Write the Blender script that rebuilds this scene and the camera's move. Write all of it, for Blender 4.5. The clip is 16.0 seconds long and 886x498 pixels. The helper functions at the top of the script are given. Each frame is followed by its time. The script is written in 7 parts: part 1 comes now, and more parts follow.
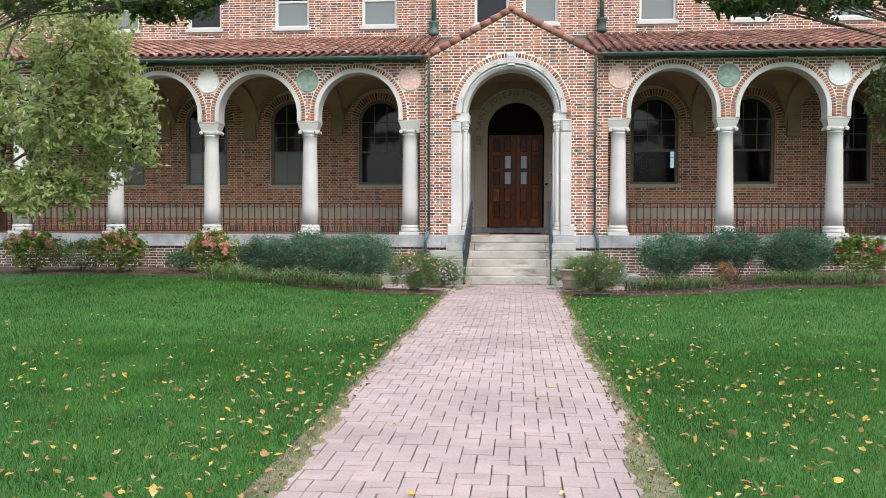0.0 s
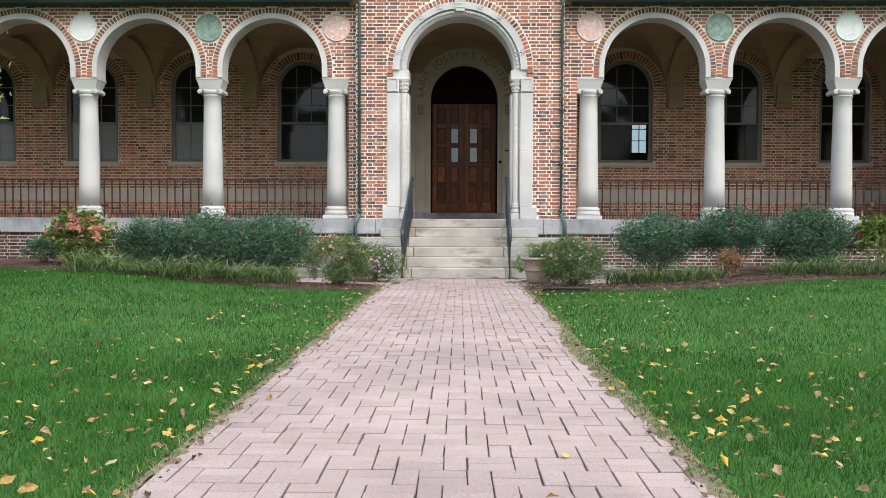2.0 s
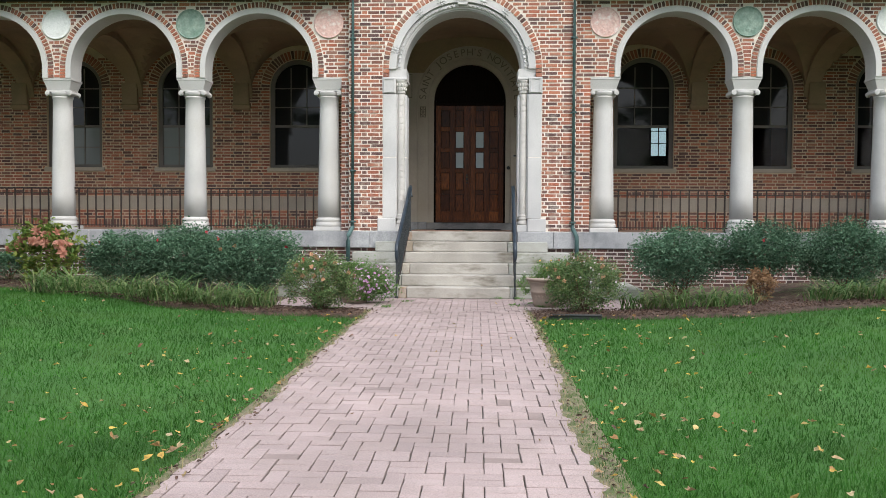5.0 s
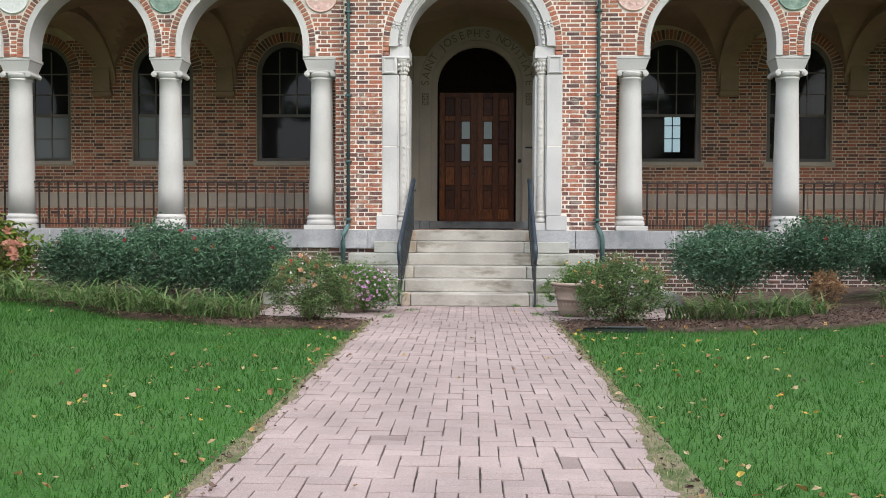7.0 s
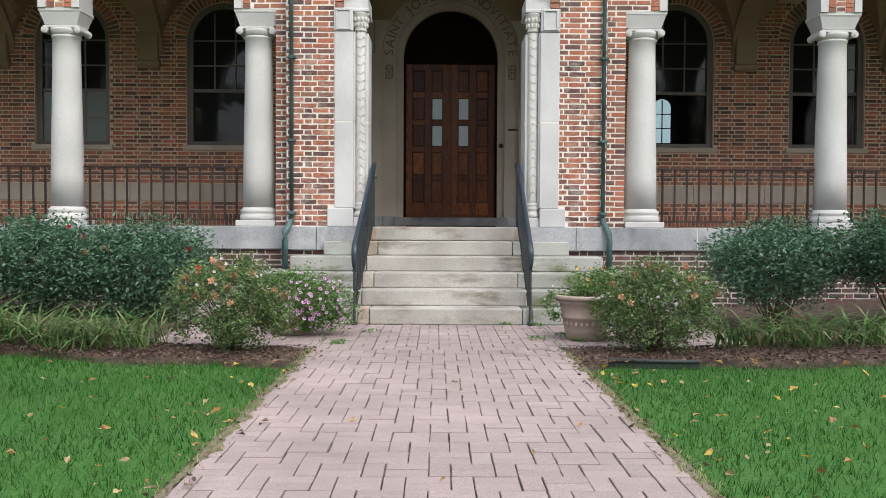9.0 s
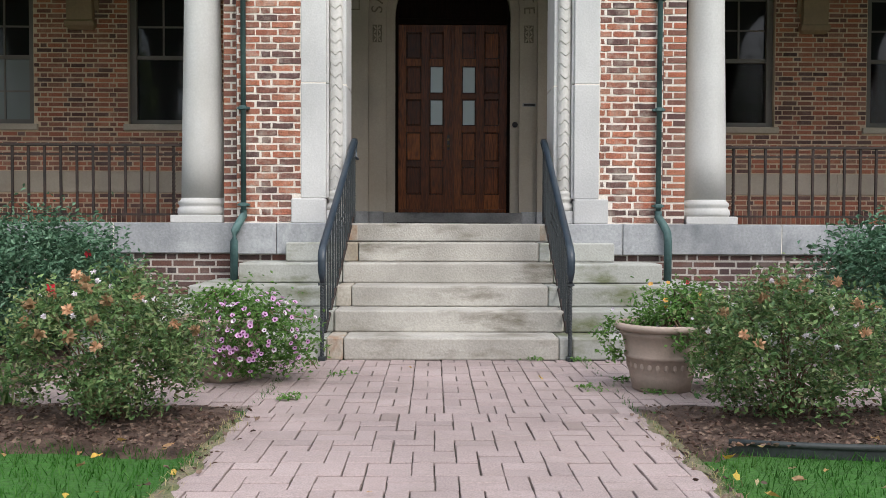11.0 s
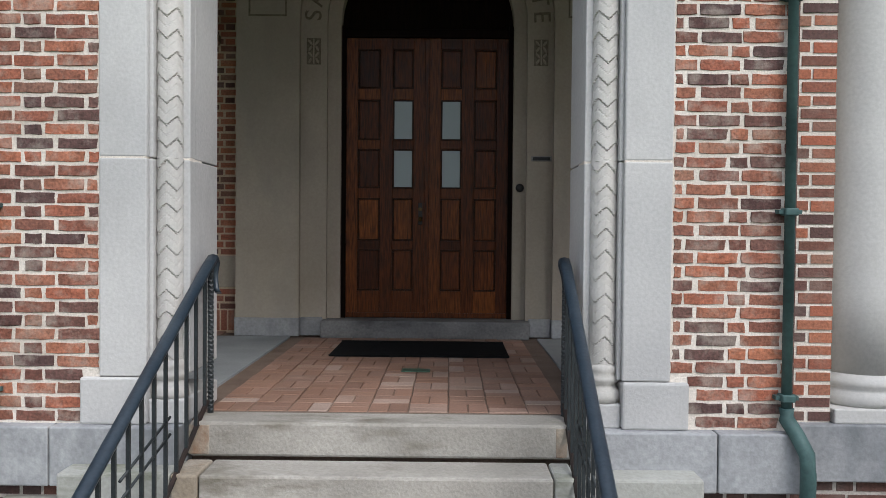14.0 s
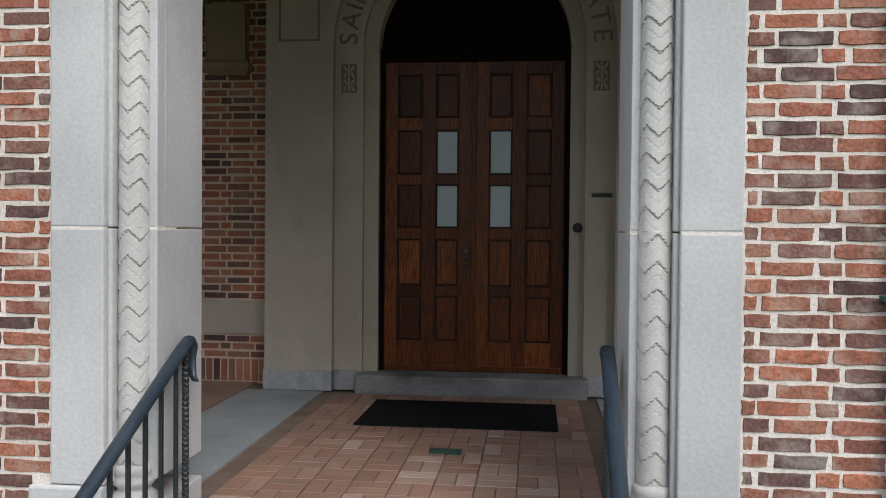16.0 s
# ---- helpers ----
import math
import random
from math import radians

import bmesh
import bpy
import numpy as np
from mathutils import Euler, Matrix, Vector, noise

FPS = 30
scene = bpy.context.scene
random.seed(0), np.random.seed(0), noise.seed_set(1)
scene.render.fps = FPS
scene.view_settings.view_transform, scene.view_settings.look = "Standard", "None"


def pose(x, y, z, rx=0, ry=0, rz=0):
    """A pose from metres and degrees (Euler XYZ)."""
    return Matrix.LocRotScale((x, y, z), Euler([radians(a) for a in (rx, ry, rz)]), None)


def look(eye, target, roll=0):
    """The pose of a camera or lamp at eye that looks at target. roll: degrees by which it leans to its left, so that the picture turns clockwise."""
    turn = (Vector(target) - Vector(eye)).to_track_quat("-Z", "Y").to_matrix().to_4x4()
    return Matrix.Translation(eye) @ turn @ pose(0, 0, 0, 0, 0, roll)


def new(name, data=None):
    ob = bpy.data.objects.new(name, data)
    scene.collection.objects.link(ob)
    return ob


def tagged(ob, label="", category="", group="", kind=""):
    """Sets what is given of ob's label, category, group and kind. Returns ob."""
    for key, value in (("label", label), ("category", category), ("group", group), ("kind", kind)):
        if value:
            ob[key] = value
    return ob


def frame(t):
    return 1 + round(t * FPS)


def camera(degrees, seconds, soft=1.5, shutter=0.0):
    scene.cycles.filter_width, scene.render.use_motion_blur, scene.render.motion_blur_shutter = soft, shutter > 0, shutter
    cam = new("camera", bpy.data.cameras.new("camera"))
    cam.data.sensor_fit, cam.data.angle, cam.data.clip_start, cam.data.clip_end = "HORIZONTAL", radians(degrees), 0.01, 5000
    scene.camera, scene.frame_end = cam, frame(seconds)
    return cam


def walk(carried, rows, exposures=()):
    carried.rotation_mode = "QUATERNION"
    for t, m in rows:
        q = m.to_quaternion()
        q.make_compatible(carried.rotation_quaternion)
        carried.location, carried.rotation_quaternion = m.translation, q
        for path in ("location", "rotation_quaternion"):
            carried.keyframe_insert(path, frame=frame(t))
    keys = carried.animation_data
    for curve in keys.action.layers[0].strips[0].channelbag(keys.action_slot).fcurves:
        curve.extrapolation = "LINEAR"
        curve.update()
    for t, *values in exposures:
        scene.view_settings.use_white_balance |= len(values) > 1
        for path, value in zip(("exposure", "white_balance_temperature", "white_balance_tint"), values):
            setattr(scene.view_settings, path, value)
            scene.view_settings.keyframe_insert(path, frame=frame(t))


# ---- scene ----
cam = camera(55.2, 16.0, soft=0.6)
PATH = [
    (0, (-0.071, -0.4, 1.426), (-0.249, 1.591, 1.356), 0.1),
    (0.5, (-0.142, 0.52, 1.343), (-0.272, 2.515, 1.274), 0.1),
    (1, (-0.2, 1.423, 1.234), (-0.28, 3.42, 1.166), 0.2),
    (1.5, (-0.251, 2.317, 1.112), (-0.285, 4.316, 1.047), 0.2),
    (2, (-0.251, 3.235, 1.001), (-0.291, 5.233, 0.936), 0.2),
    (2.5, (-0.2, 4.086, 0.954), (-0.247, 6.085, 0.891), 0.2),
    (3, (-0.13, 4.477, 1.013), (-0.183, 6.475, 0.947), 0.2),
    (3.5, (-0.013, 4.588, 1.081), (-0.074, 6.586, 1.016), 0.3),
    (4, (0.057, 4.586, 1.132), (-0.011, 6.584, 1.065), 0.3),
    (4.5, (0.07, 4.56, 1.202), (-0.006, 6.557, 1.136), 0.3),
    (5, (0.036, 4.613, 1.244), (-0.047, 6.61, 1.177), 0.3),
    (7.5, (-0.316, 6.975, 1.128), (-0.369, 8.973, 1.071), 0.2),
    (8, (-0.344, 7.638, 1.128), (-0.369, 9.637, 1.07), 0.3),
    (8.5, (-0.36, 8.326, 1.106), (-0.356, 10.326, 1.049), 0.2),
    (10.8, (-0.434, 11.371, 1.032), (-0.41, 13.37, 0.974), 0.3),
    (11, (-0.418, 11.64, 1.037), (-0.396, 13.64, 0.98), 0.2),
    (11.5, (-0.368, 12.298, 1.069), (-0.353, 14.297, 1.009), 0.3),
    (12, (-0.318, 12.965, 1.091), (-0.308, 14.964, 1.03), 0.3),
    (12.5, (-0.262, 13.618, 1.194), (-0.255, 15.617, 1.129), 0.3),
    (13, (-0.174, 14.25, 1.398), (-0.167, 16.249, 1.335), 0.4),
    (13.5, (-0.065, 14.884, 1.727), (-0.059, 16.883, 1.672), 0.4),
    (14, (0.055, 15.486, 2.025), (0.038, 17.485, 1.977), 0.5),
    (14.5, (0.177, 16.065, 2.199), (0.045, 18.061, 2.159), 0.5),
    (15, (0.258, 16.309, 2.273), (0.084, 18.301, 2.232), 0.6),
    (15.5, (0.317, 16.334, 2.318), (0.14, 18.326, 2.278), 0.7),
    (16, (0.347, 16.286, 2.353), (0.13, 18.274, 2.314), 0.5),
]
EXPOSURES = [(0.0, 1.05, 6350, 10), (3.5, 0.93, 6350, 10), (8.5, 0.86, 6350, 10), (11.0, 0.78, 6300, 10), (13.0, 0.52, 6150, 10), (16.0, 0.46, 6100, 10)]
walk(cam, [(t, look(eye, target, roll)) for t, eye, target, roll in PATH], EXPOSURES)

# ---- light: an overcast sky with a faint, very soft sun ----
world = bpy.data.worlds.new("overcast_sky")
scene.world = world
world.use_nodes = True
wn = world.node_tree.nodes
sky = wn.new("ShaderNodeTexSky")
sky.sky_type, sky.sun_disc = "NISHITA", False
sky.sun_elevation, sky.sun_rotation = radians(46), radians(145)
sky.air_density, sky.dust_density, sky.ozone_density = 1.0, 4.0, 1.0
veil = wn.new("ShaderNodeMix")
veil.data_type = "RGBA"
veil.inputs[0].default_value = 0.72
world.node_tree.links.new(sky.outputs[0], veil.inputs[6])
# cloud cover: far brighter overhead than at the horizon, which trees close
coord = wn.new("ShaderNodeTexCoord")
split = wn.new("ShaderNodeSeparateXYZ")
world.node_tree.links.new(coord.outputs["Generated"], split.inputs[0])
cover = wn.new("ShaderNodeValToRGB")
cover.color_ramp.elements[0].position, cover.color_ramp.elements[0].color = 0.0, (2.9, 3.0, 3.25, 1)
cover.color_ramp.elements[1].position, cover.color_ramp.elements[1].color = 1.0, (10.4, 10.8, 11.5, 1)
world.node_tree.links.new(split.outputs["Z"], cover.inputs[0])
world.node_tree.links.new(cover.outputs[0], veil.inputs[7])
wn["Background"].inputs[1].default_value = 0.15
world.node_tree.links.new(veil.outputs[2], wn["Background"].inputs[0])

sun_data = bpy.data.lights.new("sun", "SUN")
sun_data.energy, sun_data.angle, sun_data.color = 1.3, radians(30), (1.0, 0.96, 0.9)
sun = new("sun", sun_data)
sun.matrix_world = look((15, -9, 25), (0, 12, 0))


# ---- materials ----
def surface(name, colours, scale=3.0, fine=40.0, rough=0.8, bump=0.2, metal=0.0, pick="", stretch=(1, 1, 1), stain=None, spread=0.35, leafy=0.0, bump_scale=None, gloss=0.4):
    """A node material: colours spread by coarse and fine noise, or picked per piece, with fine relief and stains."""
    m = bpy.data.materials.new(name)
    m.use_nodes = True
    nt, nodes = m.node_tree, m.node_tree.nodes
    bsdf = nodes["Principled BSDF"]

    def link(a, b):
        nt.links.new(a, b)

    geo = nodes.new("ShaderNodeNewGeometry")
    mapping = nodes.new("ShaderNodeMapping")
    mapping.inputs["Scale"].default_value = stretch
    link(geo.outputs["Position"], mapping.inputs["Vector"])
    coarse = nodes.new("ShaderNodeTexNoise")
    coarse.inputs["Scale"].default_value, coarse.inputs["Detail"].default_value = scale, 5.0
    grain = nodes.new("ShaderNodeTexNoise")
    grain.inputs["Scale"].default_value, grain.inputs["Detail"].default_value = fine, 4.0
    for n in (coarse, grain):
        link(mapping.outputs[0], n.inputs["Vector"])
    ramp = nodes.new("ShaderNodeValToRGB")
    while len(ramp.color_ramp.elements) < len(colours):
        ramp.color_ramp.elements.new(0.5)
    k = len(colours)
    for i, c in enumerate(colours):
        at = i / max(1, k - 1) if pick else 0.3 + 0.4 * i / max(1, k - 1)
        ramp.color_ramp.elements[i].position = at
        ramp.color_ramp.elements[i].color = (*c, 1)
    if pick == "object":
        src = nodes.new("ShaderNodeObjectInfo").outputs["Random"]
    elif pick == "island":
        src = geo.outputs["Random Per Island"]
    else:
        src = coarse.outputs["Fac"]
    link(src, ramp.inputs[0])
    shade = nodes.new("ShaderNodeMapRange")
    shade.inputs["From Min"].default_value, shade.inputs["From Max"].default_value = 0.25, 0.75
    shade.inputs["To Min"].default_value, shade.inputs["To Max"].default_value = 1 - spread, 1 + spread
    link(grain.outputs["Fac"], shade.inputs["Value"])
    mul = nodes.new("ShaderNodeMix")
    mul.data_type, mul.blend_type = "RGBA", "MULTIPLY"
    mul.inputs[0].default_value = 1.0
    link(ramp.outputs[0], mul.inputs[6])
    link(shade.outputs[0], mul.inputs[7])
    colour = mul.outputs[2]
    if pick:
        broad = nodes.new("ShaderNodeMapRange")
        broad.inputs["From Min"].default_value, broad.inputs["From Max"].default_value = 0.3, 0.7
        broad.inputs["To Min"].default_value, broad.inputs["To Max"].default_value = 0.82, 1.18
        link(coarse.outputs["Fac"], broad.inputs["Value"])
        m3 = nodes.new("ShaderNodeMix")
        m3.data_type, m3.blend_type = "RGBA", "MULTIPLY"
        m3.inputs[0].default_value = 1.0
        link(colour, m3.inputs[6])
        link(broad.outputs[0], m3.inputs[7])
        colour = m3.outputs[2]
    if stain:
        tint, amount, s_scale, s_stretch = stain
        smap = nodes.new("ShaderNodeMapping")
        smap.inputs["Scale"].default_value = s_stretch
        link(geo.outputs["Position"], smap.inputs["Vector"])
        sn = nodes.new("ShaderNodeTexNoise")
        sn.inputs["Scale"].default_value, sn.inputs["Detail"].default_value, sn.inputs["Roughness"].default_value = s_scale, 6.0, 0.65
        link(smap.outputs[0], sn.inputs["Vector"])
        sr = nodes.new("ShaderNodeMapRange")
        sr.inputs["From Min"].default_value, sr.inputs["From Max"].default_value = 0.5, 0.68
        sr.inputs["To Min"].default_value, sr.inputs["To Max"].default_value = 0.0, amount
        link(sn.outputs["Fac"], sr.inputs["Value"])
        m4 = nodes.new("ShaderNodeMix")
        m4.data_type = "RGBA"
        link(sr.outputs[0], m4.inputs[0])
        link(colour, m4.inputs[6])
        m4.inputs[7].default_value = (*tint, 1)
        colour = m4.outputs[2]
    link(colour, bsdf.inputs["Base Color"])
    bsdf.inputs["Metallic"].default_value = metal
    bsdf.inputs["Specular IOR Level"].default_value = gloss
    rr = nodes.new("ShaderNodeMapRange")
    rr.inputs["To Min"].default_value, rr.inputs["To Max"].default_value = max(0.05, rough - 0.12), min(1.0, rough + 0.12)
    link(grain.outputs["Fac"], rr.inputs["Value"])
    link(rr.outputs[0], bsdf.inputs["Roughness"])
    if bump:
        bn = nodes.new("ShaderNodeBump")
        bn.inputs["Strength"].default_value, bn.inputs["Distance"].default_value = bump, 0.01
        if bump_scale:
            b2 = nodes.new("ShaderNodeTexNoise")
            b2.inputs["Scale"].default_value, b2.inputs["Detail"].default_value = bump_scale, 6.0
            link(mapping.outputs[0], b2.inputs["Vector"])
            link(b2.outputs["Fac"], bn.inputs["Height"])
        else:
            link(grain.outputs["Fac"], bn.inputs["Height"])
        link(bn.outputs[0], bsdf.inputs["Normal"])
    if leafy:
        tr = nodes.new("ShaderNodeBsdfTranslucent")
        link(colour, tr.inputs["Color"])
        ms = nodes.new("ShaderNodeMixShader")
        ms.inputs[0].default_value = leafy
        link(bsdf.outputs[0], ms.inputs[1])
        link(tr.outputs[0], ms.inputs[2])
        link(ms.outputs[0], nodes["Material Output"].inputs["Surface"])
    return m


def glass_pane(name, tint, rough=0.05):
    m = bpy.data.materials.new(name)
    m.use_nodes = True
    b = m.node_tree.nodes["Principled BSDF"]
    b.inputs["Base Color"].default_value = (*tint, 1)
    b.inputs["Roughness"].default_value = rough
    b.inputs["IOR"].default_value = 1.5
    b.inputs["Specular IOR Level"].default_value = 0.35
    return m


def clear_glass(name):
    m = bpy.data.materials.new(name)
    m.use_nodes = True
    b = m.node_tree.nodes["Principled BSDF"]
    b.inputs["Base Color"].default_value = (0.75, 0.8, 0.8, 1)
    b.inputs["Roughness"].default_value = 0.02
    b.inputs["IOR"].default_value = 1.2
    b.inputs["Transmission Weight"].default_value = 1.0
    return m


def daylit_pane(name):
    """A far window pane with daylight behind it."""
    m = bpy.data.materials.new(name)
    m.use_nodes = True
    b = m.node_tree.nodes["Principled BSDF"]
    b.inputs["Base Color"].default_value = (0.6, 0.7, 0.72, 1)
    b.inputs["Emission Color"].default_value = (0.62, 0.80, 0.86, 1)
    b.inputs["Emission Strength"].default_value = 0.4
    return m


M_GLASS_CLEAR = clear_glass("clear_window_glass")
M_DAYLIT = daylit_pane("daylit_pane")
BRICKS = [(0.058, 0.032, 0.031), (0.205, 0.082, 0.056), (0.325, 0.106, 0.060), (0.235, 0.104, 0.070), (0.375, 0.142, 0.078), (0.082, 0.046, 0.043),
          (0.160, 0.080, 0.064), (0.345, 0.118, 0.065), (0.275, 0.140, 0.094), (0.090, 0.050, 0.047), (0.320, 0.125, 0.074)]
M_BRICK = surface("face_brick", BRICKS, 1.2, 70, 0.85, 0.35, pick="island", stain=((0.50, 0.44, 0.37), 0.14, 7.0, (1, 1, 1)))
M_BRICK_P = surface("face_brick_piece", BRICKS, 14.0, 70, 0.85, 0.45, pick="object", spread=0.45, stain=((0.50, 0.44, 0.37), 0.4, 9.0, (1, 1, 1)))
M_BRICK_DARK = surface("base_brick", [(0.04, 0.027, 0.027), (0.10, 0.050, 0.040), (0.13, 0.058, 0.044), (0.065, 0.04, 0.038), (0.115, 0.063, 0.05)], 1.2, 60, 0.88, 0.35, pick="island",
                       stain=((0.24, 0.22, 0.20), 0.3, 3.0, (1, 1, 1)))
M_MORTAR = surface("lime_mortar", [(0.62, 0.56, 0.49), (0.77, 0.71, 0.64)], 3, 90, 0.95, 0.45, spread=0.15, stain=((0.36, 0.30, 0.24), 0.35, 1.3, (1, 1, 1)))
M_MORTAR_DARK = surface("weathered_mortar", [(0.38, 0.345, 0.31), (0.52, 0.48, 0.44)], 3, 90, 0.95, 0.5, spread=0.2)
M_STONE = surface("limestone", [(0.42, 0.415, 0.41), (0.54, 0.53, 0.515)], 1.1, 55, 0.85, 0.2, spread=0.09, stain=((0.34, 0.33, 0.32), 0.5, 1.6, (1, 1, 0.35)))
M_STONE_LIGHT = surface("clean_limestone", [(0.43, 0.422, 0.408), (0.54, 0.53, 0.512)], 1.1, 55, 0.85, 0.15, spread=0.08, stain=((0.42, 0.40, 0.36), 0.4, 2.2, (1, 1, 0.4)))
M_STONE_BASE = surface("ledge_stone", [(0.22, 0.225, 0.235), (0.38, 0.385, 0.39)], 1.6, 45, 0.88, 0.3, spread=0.16, stain=((0.12, 0.13, 0.14), 0.75, 1.8, (1, 1, 0.6)))
M_STEP = surface("step_stone", [(0.26, 0.242, 0.212), (0.43, 0.405, 0.362)], 1.7, 60, 0.9, 0.4, spread=0.14, stain=((0.125, 0.108, 0.078), 0.9, 2.6, (0.6, 1, 1.9)))
M_STEP_MOSS = surface("mossy_step_stone", [(0.24, 0.24, 0.21), (0.40, 0.40, 0.37)], 1.6, 50, 0.9, 0.35, spread=0.12, stain=((0.105, 0.115, 0.05), 0.95, 1.9, (0.8, 1, 1.8)))
M_STEP_RUST = surface("rust_stained_stone", [(0.25, 0.205, 0.15), (0.38, 0.35, 0.30)], 2.5, 50, 0.9, 0.35, spread=0.2, stain=((0.24, 0.11, 0.045), 0.75, 5.0, (1, 1, 0.6)))
M_PLASTER = surface("vault_plaster", [(0.22, 0.160, 0.098), (0.29, 0.215, 0.135)], 0.9, 30, 0.92, 0.12, spread=0.08, stain=((0.15, 0.12, 0.085), 0.5, 1.2, (1, 1, 1)))
M_DOORSTONE = surface("door_surround_stone", [(0.33, 0.287, 0.228), (0.415, 0.367, 0.300)], 1.2, 50, 0.85, 0.15, spread=0.08, stain=((0.27, 0.25, 0.22), 0.5, 1.5, (1, 1, 0.4)))
# lettering and outlines are not cut in: groove shade painted as darker stone
M_INCISED = surface("incision_shade", [(0.15, 0.13, 0.10), (0.19, 0.165, 0.13)], 8, 60, 0.95, 0.1)
# the brightest oak tone carries the door's orange highlights in its colour
M_WOOD = surface("stained_oak", [(0.036, 0.0090, 0.0022), (0.100, 0.0270, 0.0054), (0.050, 0.0125, 0.0029), (0.175, 0.052, 0.0105), (0.072, 0.0186, 0.0042)], 1.6, 12, 0.36, 0.35, stretch=(7, 7, 0.6), spread=0.85, gloss=0.22, pick="object")
# panel mouldings: the recess shadow round each panel is painted in as darker oak
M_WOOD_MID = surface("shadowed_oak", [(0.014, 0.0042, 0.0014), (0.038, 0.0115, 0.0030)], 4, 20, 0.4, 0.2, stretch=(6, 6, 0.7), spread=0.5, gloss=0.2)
# door backing, frame and lunette: recess shade put into a near-black oak
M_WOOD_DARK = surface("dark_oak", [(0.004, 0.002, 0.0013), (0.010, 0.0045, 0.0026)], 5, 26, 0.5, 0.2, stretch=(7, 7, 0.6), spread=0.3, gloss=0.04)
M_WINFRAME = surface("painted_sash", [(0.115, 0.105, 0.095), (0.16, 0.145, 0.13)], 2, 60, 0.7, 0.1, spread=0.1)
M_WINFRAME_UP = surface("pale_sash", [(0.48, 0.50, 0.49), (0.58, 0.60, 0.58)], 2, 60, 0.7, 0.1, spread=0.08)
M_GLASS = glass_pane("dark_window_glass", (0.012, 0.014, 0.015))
M_GLASS_CURTAIN = glass_pane("curtained_glass", (0.17, 0.19, 0.19), 0.12)
M_GLASS_DOOR = glass_pane("frosted_door_glass", (0.36, 0.43, 0.44), 0.25)
M_IRON = surface("black_iron", [(0.012, 0.016, 0.018), (0.028, 0.034, 0.036)], 6, 70, 0.5, 0.25, spread=0.25)
M_IRON_RUST = surface("rusty_iron", [(0.012, 0.010, 0.009), (0.036, 0.021, 0.016)], 9, 70, 0.75, 0.3, spread=0.3)
M_HANDRAIL = surface("blue_black_rail_paint", [(0.016, 0.026, 0.038), (0.03, 0.042, 0.055)], 5, 60, 0.36, 0.12, spread=0.2)
M_COPPER = surface("verdigris_copper", [(0.025, 0.058, 0.058), (0.075, 0.14, 0.132)], 3, 40, 0.62, 0.25, spread=0.2, stain=((0.02, 0.035, 0.033), 0.75, 1.5, (1, 1, 0.3)))
M_GUTTER = surface("green_gutter", [(0.022, 0.062, 0.052), (0.055, 0.125, 0.105)], 3, 40, 0.6, 0.2, spread=0.15)
TILES = [(0.16, 0.075, 0.058), (0.27, 0.12, 0.085), (0.12, 0.06, 0.05), (0.36, 0.19, 0.145), (0.19, 0.09, 0.07), (0.30, 0.135, 0.095), (0.23, 0.13, 0.10)]
M_TILE = surface("clay_tile", TILES, 1.5, 40, 0.85, 0.3, pick="island", stain=((0.10, 0.075, 0.06), 0.5, 3.0, (1, 1, 1)))
M_TILE_P = surface("clay_tile_piece", TILES, 1.5, 40, 0.85, 0.3, pick="object", stain=((0.10, 0.075, 0.06), 0.5, 3.0, (1, 1, 1)))
PAVERS = [(0.262, 0.203, 0.191), (0.290, 0.227, 0.214), (0.245, 0.192, 0.182), (0.302, 0.239, 0.226), (0.270, 0.210, 0.197), (0.278, 0.221, 0.209)]
M_PAVER = surface("pink_paver", PAVERS, 0.9, 130, 0.92, 0.4, pick="island", spread=0.26, stain=((0.22, 0.175, 0.155), 0.45, 2.2, (1, 1, 1)))
M_PAVER_P = surface("pink_paver_piece", PAVERS, 0.9, 130, 0.92, 0.4, pick="object", spread=0.26, stain=((0.22, 0.175, 0.155), 0.45, 2.2, (1, 1, 1)))
M_PAVER_DARK = surface("dark_paver", [(0.17, 0.13, 0.12), (0.22, 0.17, 0.155)], 4, 80, 0.92, 0.4, spread=0.14)
M_JOINT = surface("sand_joint", [(0.06, 0.052, 0.043), (0.12, 0.102, 0.085), (0.24, 0.195, 0.17)], 5, 90, 0.98, 0.5, spread=0.3)
PORCH = [(0.25, 0.142, 0.098), (0.30, 0.185, 0.138), (0.215, 0.125, 0.090), (0.38, 0.285, 0.235), (0.265, 0.150, 0.104), (0.235, 0.148, 0.112), (0.28, 0.165, 0.115)]
M_PORCH = surface("porch_brick", PORCH, 2.0, 60, 0.8, 0.25, pick="object", spread=0.16)
M_PORCH_J = surface("porch_brick_joined", PORCH, 2.0, 60, 0.8, 0.25, pick="island", spread=0.16)
M_SLATE = surface("grey_slate", [(0.20, 0.215, 0.225), (0.29, 0.305, 0.31)], 2, 60, 0.8, 0.2, spread=0.12)
M_MAT = surface("black_door_mat", [(0.006, 0.0065, 0.007), (0.013, 0.014, 0.015)], 30, 200, 0.95, 0.6, gloss=0.08)
M_GRASS = surface("lawn_grass", [(0.021, 0.084, 0.009), (0.031, 0.112, 0.013), (0.025, 0.096, 0.010), (0.072, 0.165, 0.036), (0.024, 0.092, 0.010), (0.036, 0.118, 0.020)], 0.35, 1.4, 0.75, 0, pick="island", spread=0.38, leafy=0.35, gloss=0.15, stain=((0.088, 0.160, 0.040), 0.55, 1.1, (1, 1, 1)))
M_TURF = surface("turf", [(0.022, 0.080, 0.008), (0.030, 0.100, 0.011), (0.040, 0.108, 0.016)], 0.5, 45, 0.95, 0.8, spread=0.35)
